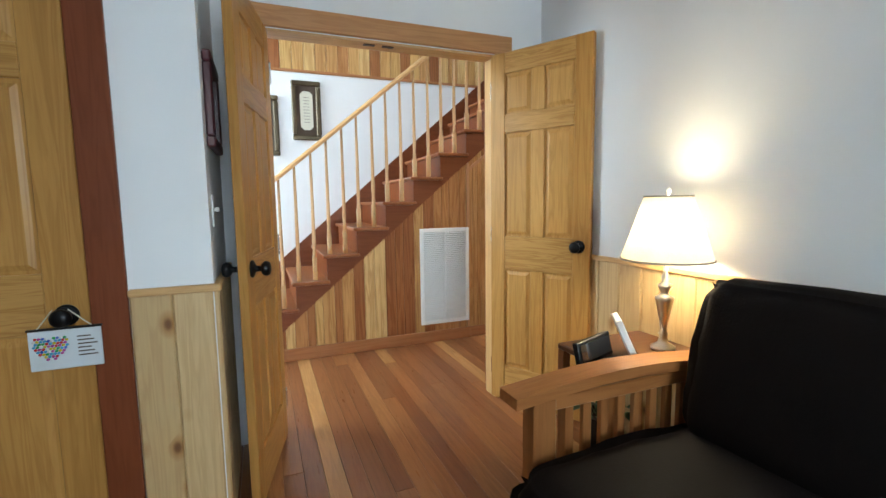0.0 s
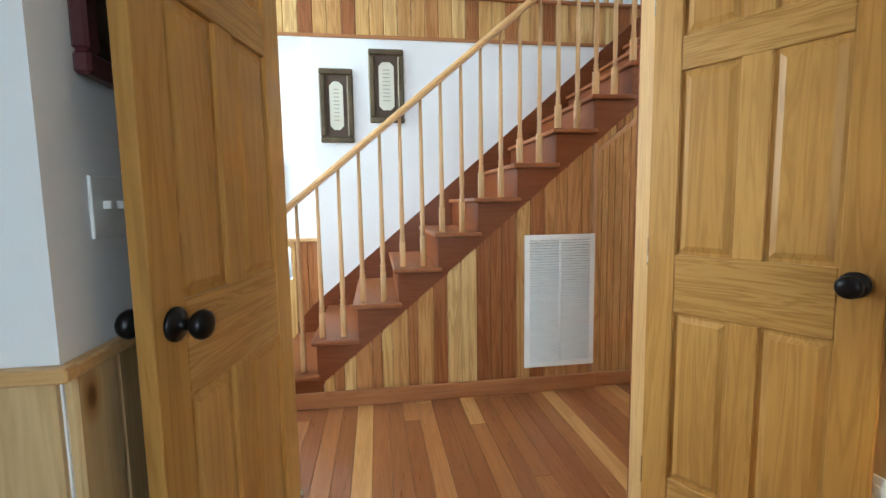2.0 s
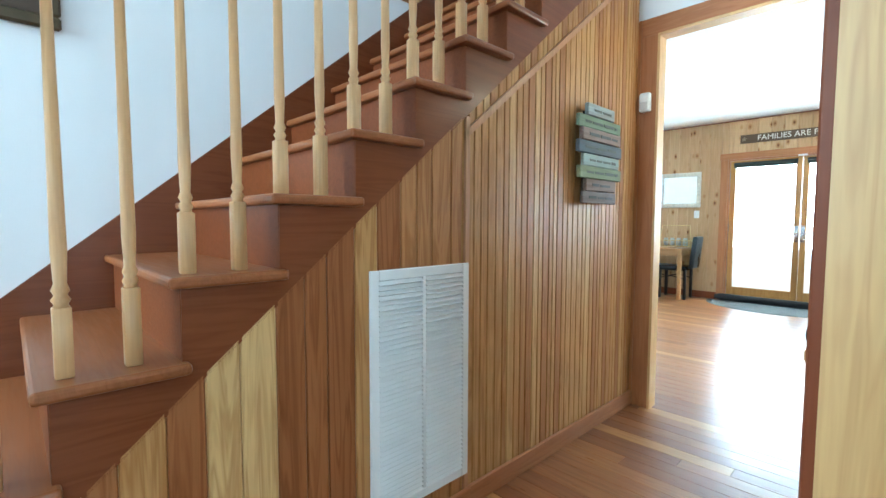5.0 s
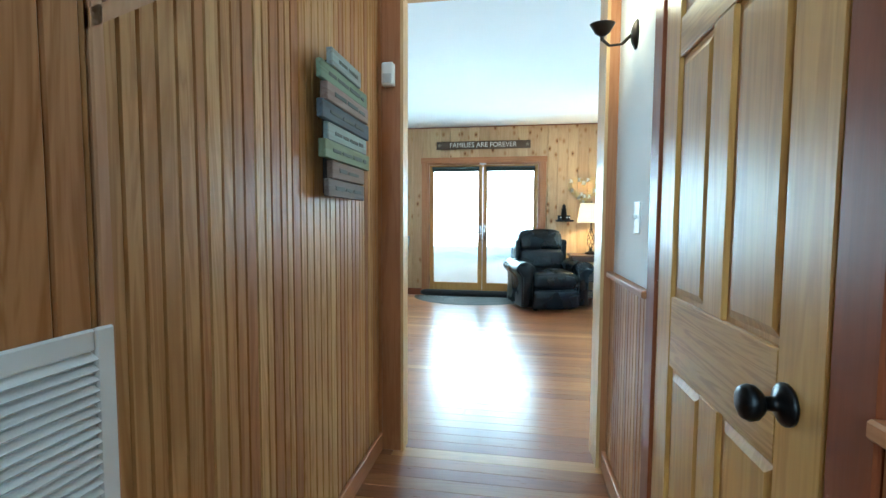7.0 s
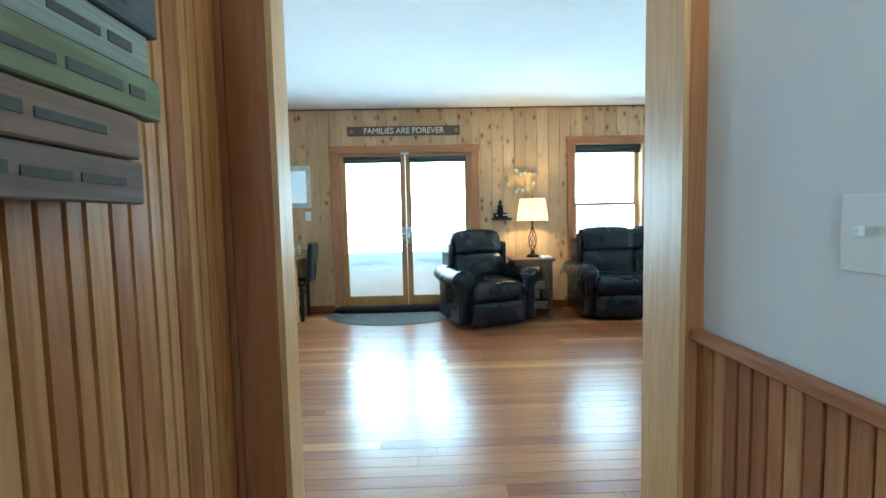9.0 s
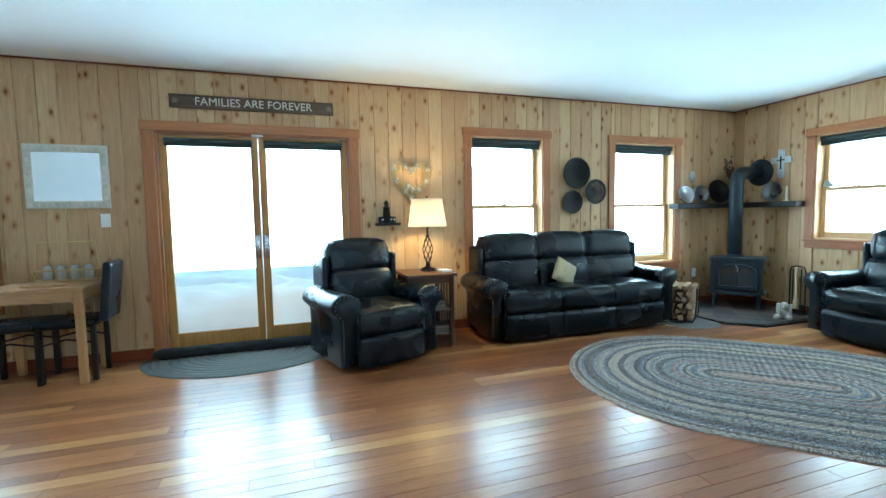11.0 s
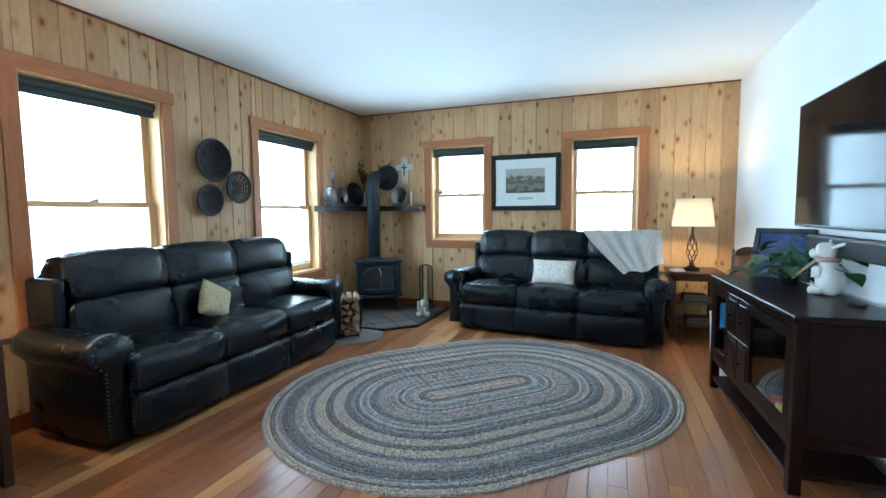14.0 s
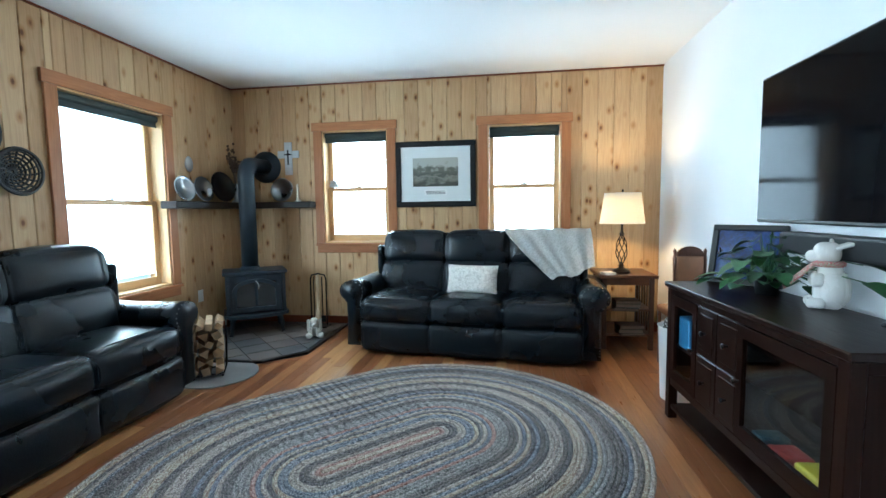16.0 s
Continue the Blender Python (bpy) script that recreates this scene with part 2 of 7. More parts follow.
def tube(bm, pts, radius, seg=10, closed=False):
    pts = [Vector(p) for p in pts]
    rings = []
    n = len(pts)
    last = None
    for i, p in enumerate(pts):
        if closed:
            d = pts[(i + 1) % n] - pts[i - 1]
        else:
            d = pts[min(i + 1, n - 1)] - pts[max(i - 1, 0)]
        d.normalize()
        up = last if last is not None else (Vector((0, 0, 1)) if abs(d.z) < 0.9 else Vector((1, 0, 0)))
        a = d.cross(up).normalized()
        b = a.cross(d).normalized()
        last = b
        r = radius[i] if isinstance(radius, (list, tuple)) else radius
        rings.append([bm.verts.new(p + a * (r * math.cos(t)) + b * (r * math.sin(t))) for t in (2 * math.pi * k / seg for k in range(seg))])
    pairs = list(zip(rings, rings[1:])) + ([(rings[-1], rings[0])] if closed else [])
    for u, v in pairs:
        for k in range(seg):
            bm.faces.new((u[k], u[(k + 1) % seg], v[(k + 1) % seg], v[k]))
    if not closed:
        bm.faces.new(rings[0][::-1])
        bm.faces.new(rings[-1])


def prism(bm, outline, z0, z1, m=None):
    lo = [bm.verts.new((x, y, z0)) for x, y in outline]
    hi = [bm.verts.new((x, y, z1)) for x, y in outline]
    n = len(outline)
    for k in range(n):
        bm.faces.new((lo[k], lo[(k + 1) % n], hi[(k + 1) % n], hi[k]))
    bm.faces.new(lo[::-1])
    bm.faces.new(hi)
    if m is not None:
        bmesh.ops.transform(bm, matrix=m, verts=lo + hi)
    bmesh.ops.recalc_face_normals(bm, faces=bm.faces)


def holed(bm, axis, c0, c1, a0, a1, z0, z1, holes):
    """A wall slab with openings; axis 'x': the slab spans c along x and runs along y; 'y': the other way."""
    holes = [(h[0], h[1], z0 if h[2] <= 0 else h[2], h[3]) for h in holes]
    cuts = sorted({a0, a1, *(h[0] for h in holes), *(h[1] for h in holes)})
    for p, q in zip(cuts, cuts[1:]):
        mid = (p + q) / 2
        inside = sorted((h[2], h[3]) for h in holes if h[0] < mid < h[1])
        z = z0
        spans = []
        for b, t in inside:
            if b > z:
                spans.append((z, b))
            z = t
        if z < z1:
            spans.append((z, z1))
        for b, t in spans:
            if axis == "x":
                box(bm, c0, c1, p, q, b, t)
            else:
                box(bm, p, q, c0, c1, b, t)


def wall(name, axis, c0, c1, a0, a1, z0, z1, holes=(), mat=None, label="white painted wall"):
    bm = bmesh.new()
    holed(bm, axis, c0, c1, a0, a1, z0, z1, holes)
    return tagged(link_bm(name, bm, mat or M_WHITE), label, "wall", kind="structure")


BOARDS = {}


def board_mesh(w, h, depth, mat, along="z"):
    """One board, its front edges eased: w wide along x, h long, its back at y = 0, its face at y = -depth."""
    key = (round(w, 3), round(h, 3), depth, mat.name)
    if key not in BOARDS:
        e = min(0.006, w * 0.1)
        outline = [(-w / 2, 0), (-w / 2, -depth + e), (-w / 2 + e, -depth), (w / 2 - e, -depth), (w / 2, -depth + e), (w / 2, 0)]
        bm = bmesh.new()
        prism(bm, [(x, y) for x, y in outline], 0, h)
        me = bpy.data.meshes.new("board")
        bm.to_mesh(me)
        bm.free()
        me.materials.append(mat)
        BOARDS[key] = me
    return BOARDS[key]


def boarding(parent, origin, turn, a0, a1, z0, z1, width, mat, holes=(), depth=0.014, gap=0.001):
    """Upright boards on a wall: a runs along the wall from origin in the direction turn (degrees); faces look to -y of that turn."""
    frame_m = Matrix.Translation(origin) @ Matrix.Rotation(radians(turn), 4, "Z")
    n = max(1, round((a1 - a0) / width))
    w = (a1 - a0) / n
    for i in range(n):
        p, q = a0 + i * w, a0 + (i + 1) * w
        pieces = [(p, q, z0, z1)]
        for h0, h1, b, t in holes:
            out = []
            for pp, qq, zb, zt in pieces:
                if qq <= h0 or pp >= h1 or zt <= b or zb >= t:
                    out.append((pp, qq, zb, zt))
                    continue
                if pp < h0 - 0.01:
                    out.append((pp, h0, zb, zt))
                if qq > h1 + 0.01:
                    out.append((h1, qq, zb, zt))
                lo, hi = max(pp, h0), min(qq, h1)
                if zb < b:
                    out.append((lo, hi, zb, b))
                if zt > t:
                    out.append((lo, hi, t, zt))
            pieces = out
        for pp, qq, zb, zt in pieces:
            if qq - pp < 0.012 or zt - zb < 0.01:
                continue
            ob = new("board", board_mesh(qq - pp - gap, zt - zb, depth, mat))
            ob.parent = parent
            ob.matrix_world = frame_m @ Matrix.Translation(((pp + qq) / 2, 0, zb))


# ---- structure ----
W0 = (5.82, 6.60, 0.60, 2.06)
W1 = (0.705, 1.595, 0.60, 2.105)
W2 = (-1.24, -0.30, 0.60, 2.095)
FD = (2.91, 4.60, 0.0, 2.027)
W3 = (6.605, 7.318, 0.90, 2.084)
W4 = (4.838, 5.565, 0.90, 2.08)
floor_base = tagged(link_bm("floor", boxes((-2.6, 8.5, -2.5, 9.0, -0.12, -0.018)), M_RED), "fir plank floor, golden and red-brown, satin varnish", "floor", kind="structure")
wall_east = wall("wall_east", "x", EX, EX + 0.2, SY - 0.2, 9.0, -0.1, CEIL + 0.1, (W0, W1, W2, FD), M_PINE, "knotty pine board wall with window openings")
wall_south = wall("wall_south", "y", SY - 0.2, SY, WX - 0.12, EX, -0.1, CEIL + 0.1, (W3, W4), M_PINE, "knotty pine board wall with window openings")
boarding(wall_east, (EX - 0.001, 0, 0), -90, -8.9, -SY, 0.0, CEIL, 0.146, M_PINE, [(-h[1], -h[0], h[2], h[3]) for h in (W0, W1, W2, FD)])
boarding(wall_south, (0, SY + 0.001, 0), 180, -EX + 0.015, -WX, 0.0, CEIL, 0.146, M_PINE, [(-h[1], -h[0], h[2], h[3]) for h in (W3, W4)])
PORT = (2.84, 3.79, 0.0, 2.235)
wall_tv = wall("wall_west", "x", WX - 0.12, WX, SY, 2.3, -0.1, CEIL + 0.1)
wall_port = wall("wall_portal", "x", 3.62, 3.68, 2.85, 9.0, -0.1, CEIL + 0.1, (PORT,))
wall_port_south = wall("wall_portal_south", "x", 3.62, 3.76, 2.3, 2.85, -0.1, CEIL + 0.1, ((2.84, 2.85, 0.0, 2.235),))
wall_jog = wall("wall_return", "y", 2.3, 2.36, 3.76, WX, -0.1, CEIL + 0.1)
wall_north = wall("wall_north", "y", 9.0, 9.15, -2.6, 8.6, -0.1, 5.0)
tagged(link_bm("ceiling", boxes((3.65, 8.6, SY - 0.2, 9.1, CEIL, CEIL + 0.1)), M_CEIL), "smooth white painted ceiling", "ceiling", kind="structure")
# office
OY0, OY1, HY = 2.69, 2.795, 3.89
OD = (0.457, 1.70, 0.0, 2.045)
CD = (2.13, 2.915, 0.0, 2.03)
wall_office = wall("wall_office", "y", OY0, OY1, 0.10, 3.62, -0.1, 5.0, (OD, (CD[0], CD[1], 0, 2.03)))
wall_office_side = wall("wall_office_side", "x", 2.02, 2.10, -1.8, OY0, -0.1, 2.85)
CL = (-0.87, -0.11, 0.0, 2.04)
wall_closet = wall("wall_closet", "y", 2.04, 2.13, -2.5, 0.243, -0.1, 2.85, (CL,))
wall_closet_side = wall("wall_closet_side", "x", 0.15, 0.243, 2.13, OY0, -0.1, 2.85)
# opening out of view, made up for the added office lamp
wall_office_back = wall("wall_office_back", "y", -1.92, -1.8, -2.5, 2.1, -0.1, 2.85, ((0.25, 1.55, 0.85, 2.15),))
wall_office_west = wall("wall_office_west", "x", -2.5, -2.4, -1.8, 2.04, -0.1, 2.85)
tagged(link_bm("ceiling_office", boxes((-2.5, 2.1, -1.9, OY0 + 0.01, 2.75, 2.85)), M_CEIL), "smooth white painted ceiling", "ceiling", kind="structure")
# stair hall
BY = 4.84
wall_stair = wall("wall_stair", "y", BY, BY + 0.1, 0.30, 3.62, -0.1, 2.44)
wall_foyer = wall("wall_foyer", "y", BY + 0.13, BY + 0.23, -2.5, 0.30, -0.1, 2.44)
wall_corner = wall("wall_corner", "x", 0.30, 0.40, BY + 0.1, BY + 0.23, -0.1, 2.44)
# tall unseen opening, cut only to hold the foyer's added lamp
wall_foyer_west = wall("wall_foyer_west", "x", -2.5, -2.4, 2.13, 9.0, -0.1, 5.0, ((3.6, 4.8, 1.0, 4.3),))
wall_hall_end = wall("wall_hall_upper", "x", 3.62, 3.72, 2.0, 9.0, CEIL + 0.1, 5.0)
wall_closet_high = wall("wall_closet_upper", "y", OY0, OY1, -2.5, 0.10, -0.1, 5.0, mat=M_WHITE)
loft_floor = tagged(link_bm("loft_floor", boxes((-2.4, 3.59, BY + 0.02, 9.0, 2.44, 2.74)), M_WHITE), "loft floor above the stair wall", "floor", kind="structure")
tagged(link_bm("ceiling_hall", boxes((-2.5, 3.7, 2.0, 9.1, 4.9, 5.0)), M_CEIL), "smooth white painted ceiling", "ceiling", kind="structure")
boarding(loft_floor, (0, BY + 0.018, 0), 0, -2.4, 3.58, 2.44, 2.74, 0.105, M_MIXED)
# ground and snow outside
tagged(link_bm("ground", boxes((-200, 200, -200, 200, -0.9, -0.6)), M_SNOW), "snow-covered ground outside the house", "snow", kind="structure")

bm = bmesh.new()
lathe(bm, [(90, -0.58), (90, 70)], 48, cap=False)
tagged(link_bm("backdrop", bm, glow("white_overcast_distance", (0.88, 0.95, 1.0), 1.9)), "white overcast sky over distant snow", "sky", kind="structure")


# ---- windows, doors and trim ----
def framed(parent, x0, x1, z0, z1, y0, y1, sw, rw_lo, rw_hi, mat_up, mat_level, name="sash"):
    """Two stiles and two rails round an opening, as four parts."""
    part(name + "_stile", boxes((x0, x0 + sw, y0, y1, z0, z1, 0.003)), mat_up, parent)
    part(name + "_stile", boxes((x1 - sw, x1, y0, y1, z0, z1, 0.003)), mat_up, parent)
    part(name + "_rail", boxes((x0 + sw, x1 - sw, y0 + 0.002, y1 - 0.002, z0, z0 + rw_lo, 0.003)), mat_level, parent)
    part(name + "_rail", boxes((x0 + sw, x1 - sw, y0 + 0.002, y1 - 0.002, z1 - rw_hi, z1, 0.003)), mat_level, parent)


M_SASHX = wood("pale_window_pine_level", [(0.66, 0.43, 0.2), (0.69, 0.46, 0.22)], "x", rough=0.42, grain=0.25)


def window(name, m, w, z0, z1, label):
    """A double-hung window; local x along the wall, y outward from the inner face, z up, x = 0 at its middle."""
    win = empty(name, m, label, "window", "double-hung windows", "structure")
    h, c = w / 2, 0.092
    part("casing", boxes((-h - c, -h, -0.037, -0.016, z0 - 0.002, z1, 0.003)), M_CASE, win, "reddish fir side casing")
    part("casing", boxes((h, h + c, -0.037, -0.016, z0 - 0.002, z1, 0.003)), M_CASE, win, "reddish fir side casing")
    part("head_casing", boxes((-h - c - 0.015, h + c + 0.015, -0.042, -0.016, z1, z1 + 0.088, 0.003)), M_CASEX, win, "reddish fir head casing")
    part("window_sill", boxes((-h - c, h + c, -0.055, -0.016, z0 - 0.03, z0 - 0.002, 0.004)), M_CASEX, win)
    part("apron", boxes((-h - c + 0.01, h + c - 0.01, -0.036, -0.016, z0 - 0.105, z0 - 0.03, 0.003)), M_CASEX, win)
    for sx in (-1, 1):
        part("jamb_liner", boxes((sx * h - (0.012 if sx > 0 else 0), sx * h + (0 if sx > 0 else 0.012), -0.016, 0.15, z0, z1)), M_SASH, win, "pale pine window reveal")
    part("jamb_liner", boxes((-h + 0.012, h - 0.012, -0.016, 0.15, z1 - 0.012, z1)), M_SASHX, win)
    part("jamb_liner", boxes((-h + 0.012, h - 0.012, -0.016, 0.15, z0, z0 + 0.012)), M_SASHX, win)
    zm = (z0 + z1) / 2 - 0.02
    framed(win, -h + 0.014, h - 0.014, zm - 0.02, z1 - 0.014, 0.115, 0.148, 0.045, 0.035, 0.05, M_SASH, M_SASHX, "upper_sash")
    framed(win, -h + 0.014, h - 0.014, z0 + 0.014, zm + 0.02, 0.078, 0.111, 0.05, 0.07, 0.038, M_SASH, M_SASHX, "lower_sash")
    for a, b, y in ((zm + 0.02, z1 - 0.06, 0.13), (z0 + 0.08, zm - 0.02, 0.095)):
        p = part("pane", boxes((-h + 0.055, h - 0.055, y, y + 0.004, a - 0.01, b + 0.01)), M_GLASS, win)
        p.visible_shadow = False
    lock = bmesh.new()
    box(lock, -0.03, 0.03, 0.085, 0.11, zm + 0.02, zm + 0.032, 0.003)
    tube(lock, [(0, 0.095, zm + 0.034), (0.03, 0.085, zm + 0.04)], 0.006, 8)
    part("sash_lock", lock, M_STEEL, win)
    blind = bmesh.new()
    tube(blind, [(-h + 0.02, 0.035, z1 - 0.045), (h - 0.02, 0.035, z1 - 0.045)], 0.03, 12)
    box(blind, -h + 0.02, h - 0.02, 0.03, 0.036, z1 - 0.105, z1 - 0.05)
    box(blind, -h + 0.02, h - 0.02, 0.022, 0.042, z1 - 0.118, z1 - 0.1, 0.003)
    part("roller_blind", blind, M_BLIND, win, "dark rolled-up blind")
    return win


def window_cloth(m, label):
    bm = bmesh.new()
    softbox(bm, -0.05, 0.05, -0.022, 0.022, 0.0, 0.045, r=0.02, n=3, wrinkle=0.006, seed=2.0)
    softbox(bm, -0.03, 0.045, -0.018, 0.018, 0.042, 0.078, r=0.016, n=3, wrinkle=0.006, seed=5.0)
    ob = link_bm("folded_cloth", bm, plain("pale_grey_cloth", (0.6, 0.62, 0.62), 0.9, amount=0.1, bump=0.3), None, True)
    ob.matrix_world = m
    return tagged(ob, label, "cloth")


def on_east(y):
    return pose(EX, y, 0, 0, 0, -90)


def on_south(x):
    return pose(x, SY, 0, 0, 0, 180)


window("window_1", on_east((W0[0] + W0[1]) / 2), W0[1] - W0[0], W0[2], W0[3], "double-hung fir window with dark rolled blind beside the dining table")
window("window_2", on_east((W1[0] + W1[1]) / 2), W1[1] - W1[0], W1[2], W1[3], "double-hung fir window with dark rolled blind behind a sofa")
window("window_3", on_east((W2[0] + W2[1]) / 2), W2[1] - W2[0], W2[2], W2[3], "double-hung fir window with dark rolled blind near the stove")
window("window_4", on_south((W3[0] + W3[1]) / 2), W3[1] - W3[0], W3[2], W3[3], "shorter double-hung fir window with dark rolled blind beside the stove")
window("window_5", on_south((W4[0] + W4[1]) / 2), W4[1] - W4[0], W4[2], W4[3], "shorter double-hung fir window with dark rolled blind above a sofa")


def lever_handle(parent, x, y, z, flip):
    bm = bmesh.new()
    box(bm, x - 0.02, x + 0.02, y - 0.008, y, z - 0.11, z + 0.11, 0.003)
    tube(bm, [(x, y - 0.005, z), (x, y - 0.05, z), (x + flip * 0.03, y - 0.055, z), (x + flip * 0.1, y - 0.05, z - 0.004)], 0.008, 8)
    part("lever_handle", bm, M_STEEL, parent, "brushed nickel lever handle", True)


def french_door(m, w, h):
    d = empty("door_1", m, "closed fir french doors with full glass panes and rolled blinds", "door", kind="structure")
    a, c = w / 2, 0.092
    part("casing", boxes((-a - c, -a, -0.038, -0.016, 0, h, 0.003)), M_CASE, d)
    part("casing", boxes((a, a + c, -0.038, -0.016, 0, h, 0.003)), M_CASE, d)
    part("head_casing", boxes((-a - c - 0.012, a + c + 0.012, -0.043, -0.016, h, h + 0.088, 0.003)), M_CASEX, d)
    part("jamb_liner", boxes((-a, -a + 0.02, -0.016, 0.18, 0, h)), M_CASE, d)
    part("jamb_liner", boxes((a - 0.02, a, -0.016, 0.18, 0, h)), M_CASE, d)
    part("jamb_liner", boxes((-a + 0.02, a - 0.02, -0.016, 0.18, h - 0.02, h)), M_CASEX, d)
    part("threshold", boxes((-a, a, -0.01, 0.2, 0.0, 0.025, 0.004)), M_CASEX, d)
    for sx in (-1, 1):
        x0, x1 = (-a + 0.022, -0.003) if sx < 0 else (0.003, a - 0.022)
        leaf = part("leaf", boxes((x0, x0 + 0.066, 0.02, 0.062, 0.028, h - 0.022, 0.003), (x1 - 0.066, x1, 0.02, 0.062, 0.028, h - 0.022, 0.003), (x0 + 0.066, x1 - 0.066, 0.022, 0.06, 0.028, 0.2, 0.003), (x0 + 0.066, x1 - 0.066, 0.022, 0.06, h - 0.115, h - 0.022, 0.003)), M_DOOR, d, "pine door leaf")
        p = part("pane", boxes((x0 + 0.06, x1 - 0.06, 0.038, 0.044, 0.19, h - 0.105)), M_GLASS, leaf)
        p.visible_shadow = False
        blind = bmesh.new()
        tube(blind, [(x0 + 0.05, -0.005, h - 0.075), (x1 - 0.05, -0.005, h - 0.075)], 0.026, 12)
        box(blind, x0 + 0.05, x1 - 0.05, -0.012, 0.0, h - 0.125, h - 0.1, 0.003)
        part("roller_blind", blind, M_BLIND, leaf, "dark rolled-up blind")
        lever_handle(leaf, 0.035 * sx, 0.02, 0.98, sx)
        for z in (0.25, 1.05, 1.8):
            hb = bmesh.new()
            lathe(hb, [(0.008, z - 0.05), (0.008, z + 0.05)], 8, Matrix.Translation((sx * (a - 0.021), 0.012, 0)))
            part("hinge", hb, M_STEEL, leaf)
    sensor = bmesh.new()
    box(sensor, -0.05, 0.05, -0.02, 0.0, h - 0.02, h + 0.012, 0.004)
    part("door_sensor", sensor, M_PLASTIC, d, "small white plastic sensor")
    return d


french_door(on_east((FD[0] + FD[1]) / 2), FD[1] - FD[0], FD[3])


def knob_pair(parent, x, z, t, sides=(1, -1), mat=M_BLACKMETAL):
    for s in sides:
        bm = bmesh.new()
        prof = [(0.034, 0.0), (0.034, 0.006), (0.026, 0.011), (0.012, 0.016), (0.011, 0.034), (0.02, 0.038), (0.028, 0.047), (0.0295, 0.056), (0.025, 0.066), (0.013, 0.071), (0.002, 0.0715)]
        lathe(bm, prof, 20, pose(x, s * t / 2, z, -90 * s))
        part("knob", bm, mat, parent, "dark bronze door knob", True)


def panel_door(name, m, w, h, label, kind="structure", knob_at=0.06, sides=(1, -1), group="", knob_z=0.955, lock=0.80):
    """A six-panel leaf: local x from the hinge, y through its thickness, z up."""
    d = empty(name, m, label, "door", group, kind)
    t, s, mid = 0.036, w * 0.155, w * 0.13
    zs = [(0.0, 0.21), (lock, lock + 0.195), (1.585, 1.69), (h - 0.115, h)]
    part("stile", boxes((0, s, -t / 2, t / 2, 0, h, 0.003)), M_DOOR, d)
    part("stile", boxes((w - s, w, -t / 2, t / 2, 0, h, 0.003)), M_DOOR, d)
    for a, b in zs:
        part("rail", boxes((s, w - s, -t / 2 + 0.001, t / 2 - 0.001, a, b, 0.003)), M_DOORX, d)
    for (_, a), (b, _) in zip(zs, zs[1:]):
        part("mullion", boxes((w / 2 - mid / 2, w / 2 + mid / 2, -t / 2 + 0.001, t / 2 - 0.001, a, b, 0.003)), M_DOOR, d)
        for x0, x1 in ((s, w / 2 - mid / 2), (w / 2 + mid / 2, w - s)):
            bm = bmesh.new()
            for sg in (1, -1):
                n = 0.03
                lo = [bm.verts.new((x, sg * 0.006, z)) for x, z in ((x0, a), (x1, a), (x1, b), (x0, b))]
                i1 = [bm.verts.new((x, sg * 0.006, z)) for x, z in ((x0 + 0.012, a + 0.012), (x1 - 0.012, a + 0.012), (x1 - 0.012, b - 0.012), (x0 + 0.012, b - 0.012))]
                i2 = [bm.verts.new((x, sg * 0.0135, z)) for x, z in ((x0 + n, a + n), (x1 - n, a + n), (x1 - n, b - n), (x0 + n, b - n))]
                for r0, r1 in ((lo, i1), (i1, i2)):
                    for k in range(4):
                        bm.faces.new((r0[k], r0[(k + 1) % 4], r1[(k + 1) % 4], r1[k]))
                bm.faces.new(i2)
            bmesh.ops.recalc_face_normals(bm, faces=bm.faces)
            part("panel", bm, M_DOOR, d)
    knob_pair(d, w - knob_at, knob_z, t, sides)
    for z in (0.2, 1.0, h - 0.2):
        hb = bmesh.new()
        lathe(hb, [(0.007, z - 0.05), (0.007, z + 0.05)], 8, Matrix.Translation((-0.003, t / 2, 0)))
        box(hb, 0.0, 0.004, -t / 2, t / 2, z - 0.05, z + 0.05)
        part("hinge", hb, M_STEEL, d)
    return d


LW = 0.605
panel_door("door_2", pose(0.464, OY0 + 0.012, 0.01, 0, 0, -102.3), LW, 2.03, "open six-panel pine door with dark round knobs")
panel_door("door_3", pose(1.697, OY0 + 0.015, 0.01, 0, 0, -61), LW, 2.03, "open six-panel pine door with dark round knobs")
panel_door("door_4", pose(CD[1] - 0.015, OY1 - 0.004, 0.01, 0, 0, 180), CD[1] - CD[0] - 0.03, 2.01, "closed six-panel pine closet door with dark round knob", sides=(-1,), knob_at=0.085, knob_z=0.86, lock=0.745)
panel_door("door_5", pose(CL[0] + 0.01, 2.07, 0.01, 0, 0, 0), CL[1] - CL[0] - 0.02, 2.02, "closed six-panel pine door with a small sign on its knob", sides=(-1,), knob_z=0.86)


def opening_trim(name, axis, face, side, a0, a1, h, c, mat_up, mat_level, label, over=0.02, thick=0.02, head=0.09):
    """Casing round a doorway on one face; side is the way that the face looks (+1 or -1)."""
    t = empty(name, pose(0, 0, 0), label, "trim", kind="structure")
    f0, f1 = sorted((face, face + side * thick))
    for p, q, b, z in ((a0 - c, a0, 0, h), (a1, a1 + c, 0, h), (a0 - c - over, a1 + c + over, h, h + head)):
        it = (f0, f1, p, q, b, z, 0.003) if axis == "x" else (p, q, f0, f1, b, z, 0.003)
        part("casing" if b == 0 else "head_casing", boxes(it), mat_up if b == 0 else mat_level, t)
    return t


